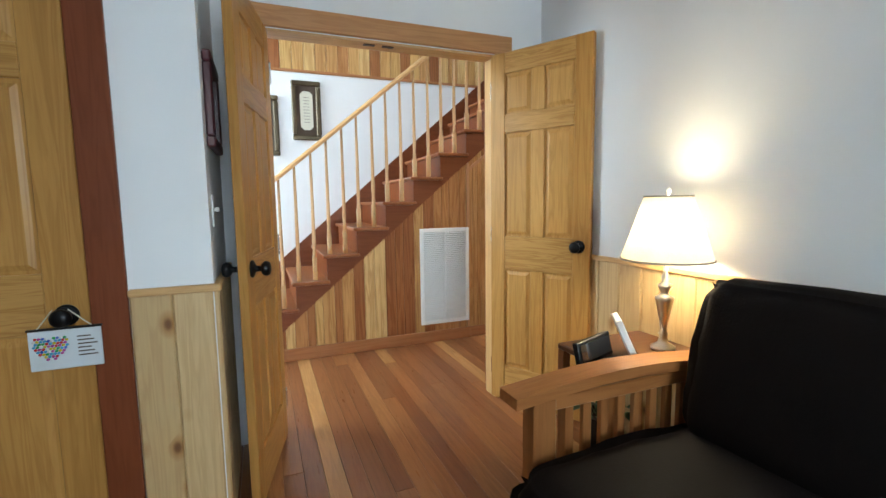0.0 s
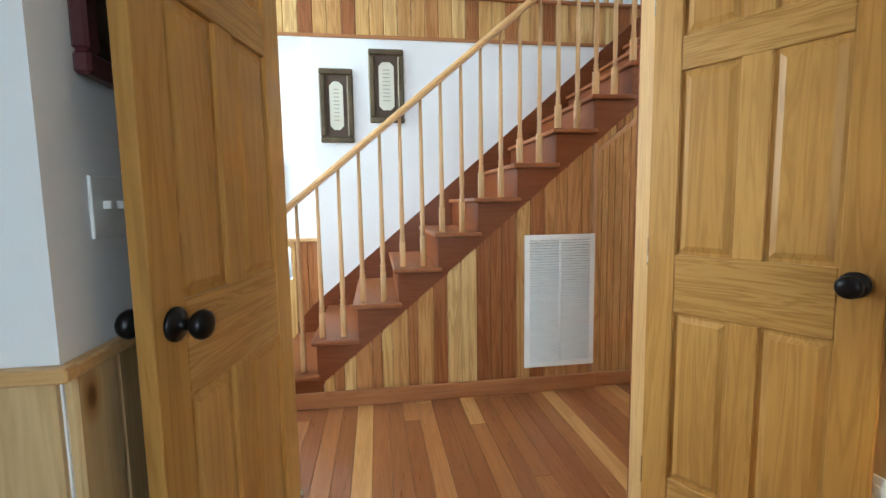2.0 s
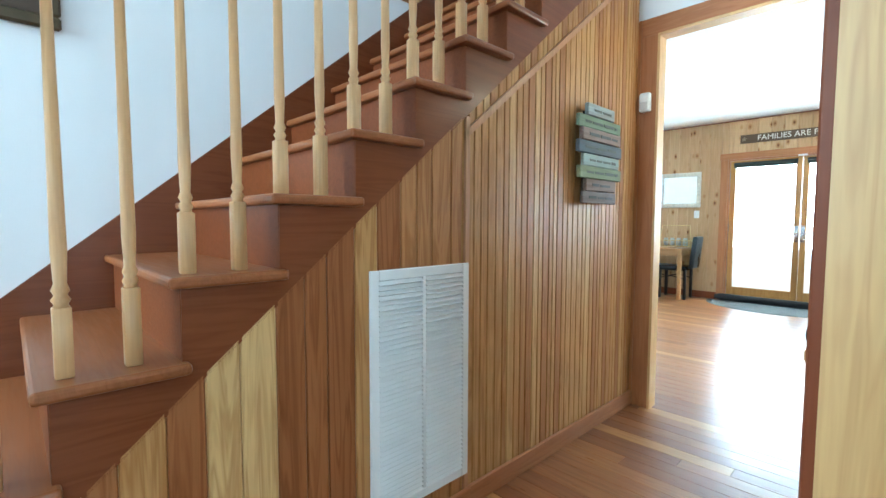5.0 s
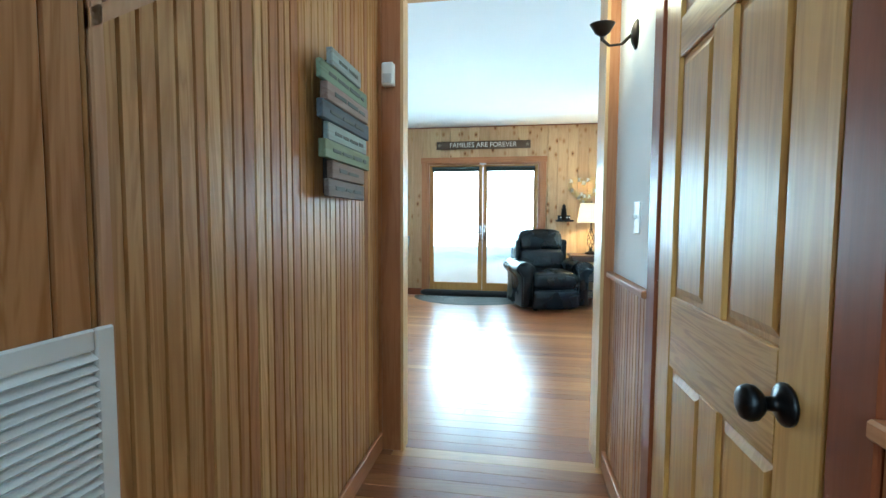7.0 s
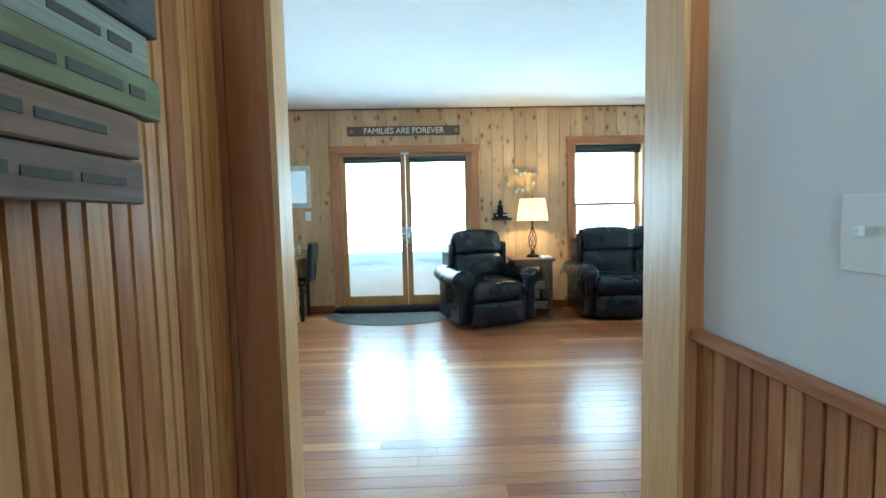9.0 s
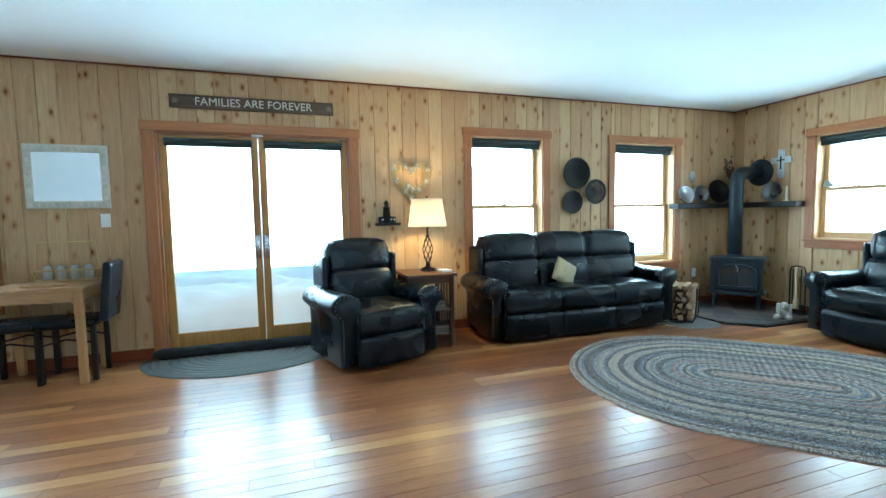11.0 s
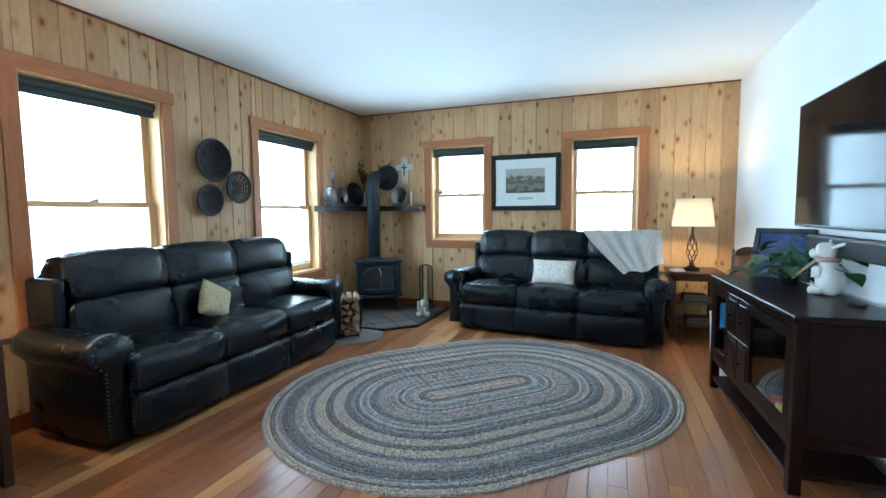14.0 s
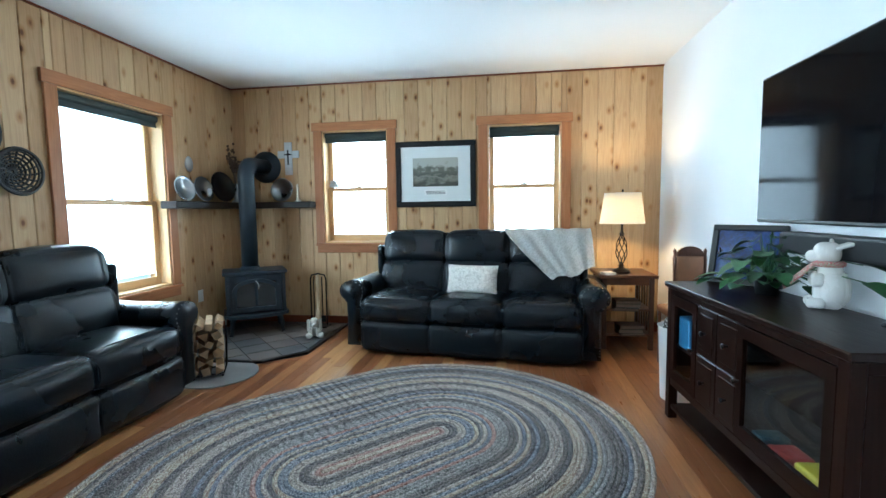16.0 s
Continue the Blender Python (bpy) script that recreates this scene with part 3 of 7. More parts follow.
M_PALE = wood("pale_pine_trim", [(0.58, 0.36, 0.15), (0.62, 0.39, 0.17)], "z", rough=0.4, grain=0.35)
M_PALEX = wood("pale_pine_trim_level", [(0.58, 0.36, 0.15), (0.62, 0.39, 0.17)], "x", rough=0.4, grain=0.35)
M_PALEY = wood("pale_pine_trim_across", [(0.58, 0.36, 0.15), (0.62, 0.39, 0.17)], "y", rough=0.4, grain=0.35)
M_HEAD = wood("brown_fir_head_trim", [(0.46, 0.22, 0.085), (0.5, 0.25, 0.1)], "x", rough=0.4, grain=0.35)
tr = opening_trim("trim_office_door", "y", OY0, -1, OD[0], OD[1], OD[3] + 0.005, 0.06, M_PALE, M_HEAD, "fir casing round the office double door", 0.05, 0.02, 0.1)
for x0, x1 in ((OD[0] - 0.001, OD[0] + 0.004), (OD[1] - 0.004, OD[1] + 0.001)):
    part("jamb", boxes((x0, x1, OY0 - 0.002, OY1 + 0.002, 0, OD[3])), M_PALE, tr)
part("jamb", boxes((OD[0], OD[1], OY0 - 0.002, OY1 + 0.002, OD[3] - 0.012, OD[3])), M_PALEX, tr)
for x in (0.95, 1.05):
    part("ball_catch", boxes((x, x + 0.06, OY0 + 0.02, OY0 + 0.045, OD[3] - 0.016, OD[3] - 0.012)), M_BLACKMETAL, tr)
opening_trim("trim_office_hall", "y", OY1, 1, OD[0], OD[1], OD[3] + 0.005, 0.09, M_RED, M_CASEX, "red fir casing round the double door", 0.02)
opening_trim("trim_closet_hall", "y", OY1, 1, CD[0], CD[1], 2.035, 0.085, M_RED, M_CASEX, "red fir casing round the closet door", 0.02)
tc4 = bpy.data.objects["trim_closet_hall"]
for xa, xb in ((CD[0] - 0.001, CD[0] + 0.014), (CD[1] - 0.014, CD[1] + 0.001)):
    part("jamb", boxes((xa, xb, OY0 - 0.002, OY1 + 0.002, 0, 2.035)), M_RED, tc4)
part("jamb", boxes((CD[0], CD[1], OY0 - 0.002, OY1 + 0.002, 2.015, 2.034)), M_CASEX, tc4)
opening_trim("trim_closet_office", "y", 2.04, -1, CL[0], CL[1], 2.045, 0.102, M_RED, M_CASEX, "red-brown fir casing round the office closet door", 0.02)
tp = opening_trim("trim_portal_hall", "x", 3.62, -1, PORT[0], PORT[1], PORT[3], 0.098, M_CASE, M_CASEY, "wide fir casing round the living room opening", 0.0, 0.022, 0.1)
part("casing", boxes((3.76, 3.782, PORT[0] - 0.1, PORT[0] - 0.003, 0, PORT[3], 0.003)), M_CASE, tp)
for y0, y1 in ((PORT[0] - 0.002, PORT[0] + 0.012), (PORT[1] - 0.012, PORT[1] + 0.002)):
    part("jamb", boxes((3.597, 3.69 if y0 > 3 else 3.783, y0, y1, 0, PORT[3])), M_PALE, tp)
part("jamb", boxes((3.597, 3.69, PORT[0], PORT[1], PORT[3] - 0.014, PORT[3] + 0.001)), M_PALEY, tp)


part("casing", boxes((3.599, 3.619, PORT[1] + 0.0985, 3.945, 0, PORT[3] + 0.1)), M_CASE, tp)


def run(name, label, mat, *items):
    t = empty(name, pose(0, 0, 0), label, "trim", kind="structure")
    for it in items:
        part("length", boxes(it), mat, t)
    return t


M_PINEWIDE = wood("wide_knotty_pine", [(0.56, 0.4, 0.2), (0.6, 0.43, 0.22), (0.53, 0.37, 0.18)], "z", rough=0.45, grain=0.3, knots=1.1)
M_DADO = wood("narrow_dado_fir", [(0.42, 0.2, 0.085), (0.32, 0.135, 0.055), (0.5, 0.27, 0.12)], "z", rough=0.4, grain=0.4, spec=0.25)
# dado boarding
boarding(wall_closet, (0, 2.04, 0), 0, -0.006, 0.24, 0.0, 0.915, 0.125, M_PINEWIDE, depth=0.016)
boarding(wall_closet_side, (0.243, 0, 0), 90, 2.045, 2.66, 0.0, 0.915, 0.125, M_PINEWIDE, depth=0.016)
boarding(wall_office_side, (2.02, 0, 0), -90, -2.69, 1.8, 0.0, 0.9, 0.14, M_PINEWIDE, depth=0.016)
run("dado_cap", "pale pine dado cap round the office", M_PALEX, (-0.006, 0.268, 2.012, 2.04, 0.915, 0.94, 0.004), (0.243, 0.268, 2.042, 2.65, 0.915, 0.94, 0.004))
run("dado_cap_side", "pale pine dado cap along the office wall", M_PALEY, (1.993, 2.02, -1.8, 2.68, 0.9, 0.925, 0.004))
boarding(wall_office, (0, OY1, 0), 180, -3.618, -CD[1] - 0.086, 0.0, 0.905, 0.042, M_DADO, depth=0.014)
boarding(wall_office, (0, OY1, 0), 180, -CD[0] + 0.086, -OD[1] - 0.092, 0.0, 0.905, 0.042, M_DADO, depth=0.014)
run("dado_cap_hall", "fir dado cap along the hall wall", M_CASEX, (CD[1] + 0.086, 3.597, OY1, OY1 + 0.034, 0.905, 0.93, 0.004), (OD[1] + 0.092, CD[0] - 0.086, OY1, OY1 + 0.034, 0.905, 0.93, 0.004))
run("baseboard_hall", "fir baseboard along the hall wall", M_CASEX, (CD[1] + 0.086, 3.597, OY1 + 0.014, OY1 + 0.034, 0, 0.09, 0.004), (OD[1] + 0.092, CD[0] - 0.086, OY1 + 0.014, OY1 + 0.034, 0, 0.09, 0.004))
run("baseboard_east", "red-brown fir baseboard of the living room", M_RED, (EX - 0.034, EX - 0.015, FD[1] + 0.094, 8.9, 0, 0.1, 0.004), (EX - 0.034, EX - 0.015, SY + 0.02, FD[0] - 0.094, 0, 0.1, 0.004))
run("baseboard_south", "red-brown fir baseboard of the living room", M_RED, (WX, EX - 0.034, SY + 0.015, SY + 0.034, 0, 0.1, 0.004))
run("crown_strip", "thin dark strip where the pine meets the ceiling", M_RED, (EX - 0.028, EX - 0.015, SY + 0.02, 8.9, CEIL - 0.014, CEIL), (WX, EX - 0.028, SY + 0.015, SY + 0.028, CEIL - 0.014, CEIL))
boarding(wall_foyer, (0, BY + 0.13, 0), 0, -2.4, 0.30, 0.0, 0.90, 0.095, M_MIXED, depth=0.014)
run("dado_cap_foyer", "pale fir dado cap in the foyer", M_PALEX, (-2.4, 0.30, BY + 0.096, BY + 0.13, 0.90, 0.925, 0.004))
run("baseboard_foyer", "fir baseboard in the foyer", M_CASEX, (-2.4, 0.30, BY + 0.098, BY + 0.116, 0, 0.12, 0.004))
run("loft_trim", "fir trim along the loft edge", M_CASEX, (-2.4, 3.58, BY - 0.012, BY + 0.003, 2.425, 2.45, 0.003), (-2.4, 3.58, BY - 0.02, BY + 0.06, 2.74, 2.765, 0.004))

# ---- staircase ----
X1, RUN, RISE, STEPS = 0.145, 0.2415, 0.2025, 15
stair = empty("staircase", pose(0, 0, 0), "red-brown fir staircase with pale turned balusters and handrail", "staircase")
for k in range(STEPS):
    x, z = X1 + RUN * k, RISE * (k + 1)
    if x > 3.5:
        break
    part("riser", boxes((x, x + 0.018, HY + 0.004, BY - 0.02, z - RISE, z - 0.028)), M_STAIR, stair)
    part("tread", boxes((x - 0.028, min(x + RUN + 0.016, 3.58), HY - 0.03, BY - 0.02, z - 0.028, z, 0.009, 2)), M_TREAD, stair, "varnished fir tread with rounded nosing")
bm = bmesh.new()
outline = [(X1 + 0.002, 0.0), (X1 + 0.27, 0.0)]
slope = RISE / RUN
low = lambda x: 0.735 + slope * (x - 1.13)
outline.append((X1 + 0.27, max(0.0, low(X1 + 0.27))))
outline.append((3.585, low(3.585)))
top_k = 0
for k in range(STEPS - 1, -1, -1):
    x, z = X1 + RUN * k, RISE * (k + 1) - 0.029
    if x < 3.585:
        outline.append((min(x + RUN, 3.585), z))
        outline.append((x + 0.002, z))
prism(bm, [(a, b) for a, b in outline], -HY - 0.03, -HY, None)
bmesh.ops.transform(bm, matrix=Matrix.Rotation(radians(90), 4, "X"), verts=bm.verts)
part("stringer", bm, M_STAIR, stair, "red-brown cut stringer")
bm = bmesh.new()
prism(bm, [(X1 - 0.02, 0.02), (X1 + 0.05, 0.02), (3.58, low(3.58) + 0.05), (3.58, low(3.58) + 0.44), (X1 + 0.1, 0.41), (X1 - 0.02, 0.28)], -BY + 0.001, -BY + 0.02)
bmesh.ops.transform(bm, matrix=Matrix.Rotation(radians(90), 4, "X"), verts=bm.verts)
part("wall_skirt", bm, M_STAIR, stair, "red-brown skirt board along the wall")
RY = HY + 0.055
rail_z = lambda x: 1.175 + 0.826 * (x - 0.257)
bm = bmesh.new()
sec = [(-0.03, -0.022), (0.03, -0.022), (0.034, 0.0), (0.026, 0.018), (0.012, 0.026), (-0.012, 0.026), (-0.026, 0.018), (-0.034, 0.0)]
ends = []
for x in (0.20, 3.56):
    ends.append([bm.verts.new((x, RY + a, rail_z(x) + b)) for a, b in sec])
for k in range(8):
    bm.faces.new((ends[0][k], ends[0][(k + 1) % 8], ends[1][(k + 1) % 8], ends[1][k]))
bm.faces.new(ends[0])
bm.faces.new(ends[1][::-1])
bmesh.ops.recalc_face_normals(bm, faces=bm.faces)
part("handrail", bm, M_RAIL, stair, "pale fir handrail")
for k in range(STEPS):
    for q in (0.032, 0.155):
        x, z = X1 + RUN * k + q, RISE * (k + 1)
        if k == 0 and q < 0.1 or x > 3.5:
            continue
        hgt = rail_z(x) - 0.02 - z
        bm = bmesh.new()
        box(bm, -0.0165, 0.0165, -0.0165, 0.0165, 0, 0.15 + (0.03 if q > 0.1 else 0.0), 0.002)
        b0 = 0.15 + (0.03 if q > 0.1 else 0.0)
        lathe(bm, [(0.0155, b0), (0.0125, b0 + 0.006), (0.0175, b0 + 0.016), (0.0115, b0 + 0.026), (0.0165, b0 + 0.036), (0.0115, b0 + 0.05), (0.0145, b0 + 0.12), (0.0135, b0 + 0.22), (0.009, hgt)], 10)
        ob = part("baluster", bm, M_SPINDLE, stair, "", True)
        ob.location = (x, RY, z)
bm = bmesh.new()
box(bm, -0.045, 0.045, -0.045, 0.045, 0, 0.30, 0.004)
lathe(bm, [(0.044, 0.30), (0.03, 0.315), (0.042, 0.33), (0.034, 0.35), (0.043, 0.5), (0.045, 0.7), (0.034, 0.78), (0.045, 0.795), (0.034, 0.81), (0.042, 0.825)], 20)
box(bm, -0.045, 0.045, -0.045, 0.045, 0.825, 1.05, 0.004)
lathe(bm, [(0.03, 1.05), (0.04, 1.058), (0.022, 1.07), (0.034, 1.085), (0.043, 1.108), (0.042, 1.13), (0.03, 1.15), (0.01, 1.16)], 20)
nw = part("newel_post", bm, M_SPINDLE, stair, "turned newel post with a ball cap")
nw.location = (0.185, RY, RISE)

# boards under the stair
wall_under = tagged(link_bm("wall_understair", boxes((0.42, 2.10, HY + 0.002, HY + 0.025, 0, 0.02), (0.42, 3.585, HY + 0.05, HY + 0.06, 0, 0.3)), M_RED), "upright mixed fir boards under the stairs", "wall", kind="structure")
kink = lambda x: 1.46 + 0.775 * (x - 2.09)


M_NARROW = wood("narrow_fir_boards", [(0.52, 0.3, 0.12), (0.44, 0.225, 0.085), (0.58, 0.36, 0.155), (0.38, 0.175, 0.066), (0.5, 0.275, 0.105)], "z", rough=0.4, grain=0.6, spec=0.18)


def slant_board(x0, x1, z0a, z0b, z1a, z1b, y, depth=0.016, mat=M_MIXED):
    e = 0.004
    bm = bmesh.new()
    vs = []
    for (a, yy) in ((x0, y + depth), (x0, y + e), (x0 + e, y), (x1 - e, y), (x1, y + e), (x1, y + depth)):
        f = (a - x0) / (x1 - x0)
        vs.append((bm.verts.new((a, yy, z0a + (z0b - z0a) * f)), bm.verts.new((a, yy, z1a + (z1b - z1a) * f))))
    for k in range(6):
        (a, b), (c, d) = vs[k], vs[(k + 1) % 6]
        bm.faces.new((a, c, d, b))
    bm.faces.new([v[0] for v in vs][::-1])
    bm.faces.new([v[1] for v in vs])
    bmesh.ops.recalc_face_normals(bm, faces=bm.faces)
    link_bm("board", bm, mat, wall_under)


x = 0.42
while x < 2.07:
    w = random.choice((0.07, 0.085, 0.095, 0.06))
    x2 = min(x + w, 2.075)
    slant_board(x, x2 - 0.001, 0, 0, max(0.02, low(x) + 0.01), low(x2) + 0.01, HY)
    x = x2
x = 2.10
while x < 3.59:
    x2 = min(x + random.choice((0.034, 0.042, 0.05)), 3.597)
    slant_board(x, x2 - 0.001, 0, 0, kink(x), kink(x2), HY + 0.012, mat=M_NARROW)
    slant_board(x, x2 - 0.001, kink(x) + 0.03, kink(x2) + 0.03, max(kink(x) + 0.04, low(x) + 0.01), max(kink(x2) + 0.04, low(x2) + 0.01), HY + 0.004, mat=M_NARROW)
    x = x2
M_BATTEN = wood("pinkish_fir_batten", [(0.5, 0.27, 0.13)], "z", rough=0.4)
part("batten", boxes((2.075, 2.10, HY - 0.006, HY + 0.03, 0.09, kink(2.09) + 0.075, 0.003)), M_BATTEN, wall_under)
bm = bmesh.new()
prism(bm, [(2.075, kink(2.075)), (3.597, kink(3.597)), (3.597, kink(3.597) + 0.032), (2.075, kink(2.075) + 0.032)], -HY - 0.02, -HY + 0.006)
bmesh.ops.transform(bm, matrix=Matrix.Rotation(radians(90), 4, "X"), verts=bm.verts)
part("batten", bm, M_BATTEN, wall_under)
run("baseboard_stair", "red-brown fir baseboard under the stairs", M_CASEX, (0.14, 2.10, HY - 0.022, HY - 0.003, 0, 0.095, 0.004), (2.10, 3.597, HY - 0.006, HY + 0.011, 0, 0.09, 0.004))


def louver_grille(m, w, h):
    g = empty("return_air_grille", m, "tall white louvred steel air grille on the boards", "vent")
    b = 0.034
    part("frame", boxes((0, b, -0.012, 0, 0, h, 0.003), (w - b, w, -0.012, 0, 0, h, 0.003), (b, w - b, -0.011, 0, 0, b, 0.003), (b, w - b, -0.011, 0, h - b, h, 0.003), (w / 2 - 0.008, w / 2 + 0.008, -0.011, 0, b, h - b, 0.002)), M_ENAMEL, g)
    # grey sheet added behind the slats: shade of the gaps put into its colour
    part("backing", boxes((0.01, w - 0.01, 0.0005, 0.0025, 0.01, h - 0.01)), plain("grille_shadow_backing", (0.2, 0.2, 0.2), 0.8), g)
    n = 46
    for x0, x1 in ((b, w / 2 - 0.008), (w / 2 + 0.008, w - b)):
        me = None
        for k in range(n):
            z = b + (h - 2 * b) * (k + 0.5) / n
            if me is None:
                bm = bmesh.new()
                box(bm, x0, x1, -0.0105, 0.0085, -0.0012, 0.0012, m=Matrix.Rotation(radians(36), 4, "X"))
                ob = part("slat", bm, M_ENAMEL, g)
                me = ob.data
            else:
                ob = new("slat", me)
                ob.parent = g
            ob.location = (0, -0.0065, z)
    return g


louver_grille(pose(1.637, HY - 0.001, 0.155), 0.453, 0.83)



# ---- living room ----
def softbox(bm, x0, x1, y0, y1, z0, z1, r=0.05, bulge=0.0, n=8, wrinkle=0.0, seed=0.0, m=None):
    c = Vector(((x0 + x1) / 2, (y0 + y1) / 2, (z0 + z1) / 2))
    h = Vector(((x1 - x0) / 2, (y1 - y0) / 2, (z1 - z0) / 2))
    r = min(r, h.x * 0.98, h.y * 0.98, h.z * 0.98)

    def stops(a):
        e = r / a
        inner = [(-1 + e) + (2 - 2 * e) * k / n for k in range(n + 1)]
        return [-1, -1 + e * 0.15, -1 + e * 0.4, -1 + e * 0.7] + inner + [1 - e * 0.7, 1 - e * 0.4, 1 - e * 0.15, 1]
    ss = [stops(a) for a in h]
    made = {}

    def vert(q):
        key = tuple(round(v, 5) for v in q)
        if key not in made:
            p = Vector((q[0] * h.x, q[1] * h.y, q[2] * h.z))
            i = Vector([max(-(a - r), min(a - r, v)) for v, a in zip(p, h)])
            d = p - i
            if d.length > 1e-6:
                d.normalize()
                p = i + d * r
            else:
                d = Vector((0, 0, 1))
            f = (1 - q[0] ** 2 if abs(q[0]) < 1 else 1) * (1 - q[1] ** 2 if abs(q[1]) < 1 else 1) * (1 - q[2] ** 2 if abs(q[2]) < 1 else 1)
            p += d * (bulge * max(0.0, f))
            if wrinkle:
                w = p * 7 + Vector((seed, seed * 2, seed * 3))
                p += d * (wrinkle * (noise.noise(w) + 0.5 * noise.noise(w * 2.7)))
            made[key] = bm.verts.new(p + c)
        return made[key]
    for ax in range(3):
        o = [k for k in range(3) if k != ax]
        for sgn in (-1, 1):
            for ua, ub in zip(ss[o[0]], ss[o[0]][1:]):
                for va, vb in zip(ss[o[1]], ss[o[1]][1:]):
                    quad = []
                    for u, v in ((ua, va), (ub, va), (ub, vb), (ua, vb)):
                        q = [0, 0, 0]
                        q[ax], q[o[0]], q[o[1]] = sgn, u, v
                        quad.append(vert(q))
                    try:
                        bm.faces.new(quad)
                    except ValueError:
                        pass
    vs = list(made.values())
    if m is not None:
        bmesh.ops.transform(bm, matrix=m, verts=vs)
    bmesh.ops.recalc_face_normals(bm, faces=list({f for v in vs for f in v.link_faces}))
    return vs


def soft(*a, **k):
    bm = bmesh.new()
    softbox(bm, *a, **k)
    return bm


M_LEATHER = plain("black_leather", (0.0024, 0.0055, 0.0092), 0.27, scale=3, amount=0.25, bump=0.4, bump_scale=140, spec=0.36)
M_NAIL = plain("pewter_nailhead", (0.17, 0.165, 0.16), 0.3, 1.0, amount=0.1, bump=0.02)


AX = 1.3


def arm_outline(w):
    """Front view of a rolled arm, from the floor up; x grows outward."""
    r = 0.095
    pts = [(0.0, 0.06), (0.0, 0.46)]
    for k in range(13):
        a = radians(200 - 250 * k / 12)
        pts.append((0.075 + r * math.cos(a), 0.545 + r * math.sin(a)))
    pts += [(0.115, 0.44), (0.112, 0.3), (0.118, 0.06)]
    return pts


def reclining_seat(name, m, n, seat_w, depth, label, category, group=""):
    """A leather recliner or sofa with n seats; local -y is the front, x = 0 its middle."""
    s = empty(name, m, label, category, group)
    w = n * seat_w
    f, b = -depth / 2, depth / 2
    part("base", boxes((-w / 2, w / 2, f + 0.05, b - 0.06, 0.03, 0.3, 0.01)), M_LEATHER, s)
    part("back_shell", soft(-w / 2 - 0.03, w / 2 + 0.03, b - 0.2, b - 0.02, 0.1, 0.93, r=0.06, n=4), M_LEATHER, s, "", True)
    lean = pose(0, 0, 0, -9)
    for i in range(n):
        x0, x1 = -w / 2 + i * seat_w - 0.004, -w / 2 + (i + 1) * seat_w + 0.004
        sd = i * 3.1 + n
        part("footrest", soft(x0, x1, f - 0.025, f + 0.1, 0.035, 0.285, r=0.04, bulge=0.018, wrinkle=0.006, seed=sd), M_LEATHER, s, "", True)
        part("seat_cushion", soft(x0, x1, f - 0.02, b - 0.25, 0.285, 0.49, r=0.06, bulge=0.03, wrinkle=0.004, seed=sd + 1), M_LEATHER, s, "", True)
        bm = bmesh.new()
        tube(bm, [(x0 + 0.02 + (x1 - x0 - 0.04) * k / 12, f + 0.075 - 0.03 * math.sin(math.pi * k / 12), 0.492 + 0.012 * math.sin(math.pi * k / 12)) for k in range(13)], 0.004, 6)
        part("seam", bm, M_LEATHER, s)
        low_m = Matrix.Translation((0, b - 0.3, 0.62)) @ lean @ Matrix.Translation((0, -(b - 0.3), -0.62))
        part("back_cushion", soft(x0, x1, b - 0.37, b - 0.16, 0.43, 0.755, r=0.05, bulge=0.022, wrinkle=0.005, seed=sd + 2, m=low_m), M_LEATHER, s, "", True)
        part("head_cushion", soft(x0 - 0.002, x1 + 0.002, b - 0.36, b - 0.09, 0.72, 1.04, r=0.085, bulge=0.024, wrinkle=0.004, seed=sd + 3, m=low_m), M_LEATHER, s, "", True)
    for sg in (-1, 1):
        part("back_wing", soft(sg * (w / 2 + 0.045) - 0.03, sg * (w / 2 + 0.045) + 0.03, b - 0.32, b - 0.03, 0.5, 0.9, r=0.028, n=4), M_LEATHER, s, "", True)
        out = arm_outline(0.17)
        bm = bmesh.new()
        steps = 14
        rings = []
        for k in range(steps + 1):
            t = k / steps
            y = f + 0.015 + (depth - 0.16) * t
            e = 0.012 * (1 - min(1, t * 10)) + 0.012 * (1 - min(1, (1 - t) * 10))
            cx, cz = 0.07, 0.4
            dip = -0.012 * math.sin(math.pi * t)
            rings.append([bm.verts.new((sg * (w / 2 + AX * (cx + (x - cx) * (1 - e * 4))), y, cz + (z - cz) * (1 - e * 1.5) + (dip if z > 0.4 else 0) + 0.004 * noise.noise((x * 9, y * 9, z * 9)))) for x, z in out])
        for a, c in zip(rings, rings[1:]):
            for k in range(len(out)):
                bm.faces.new((a[k], a[(k + 1) % len(out)], c[(k + 1) % len(out)], c[k]))
        bm.faces.new(rings[0])
        bm.faces.new(rings[-1])
        bmesh.ops.recalc_face_normals(bm, faces=bm.faces)
        arm = part("arm", bm, M_LEATHER, s, "rolled leather arm", True)
        nb = bmesh.new()
        trail = []
        for p, q in zip(out[:-1], out[1:]):
            L = math.hypot(q[0] - p[0], q[1] - p[1])
            for k in range(max(1, int(L / 0.022))):
                u = k / max(1, int(L / 0.022))
                trail.append((p[0] + (q[0] - p[0]) * u, p[1] + (q[1] - p[1]) * u))
        for x, z in trail:
            xx, zz = AX * (0.07 + (x - 0.07) * 0.82), 0.4 + (z - 0.4) * 0.95
            lathe(nb, [(0.0062, 0.0), (0.005, 0.003), (0.002, 0.0045)], 6, pose(sg * (w / 2 + xx), f + 0.012, zz, 90))
        part("nailhead_trim", nb, M_NAIL, arm, "row of pewter nailheads")["kind"] = "stuff"
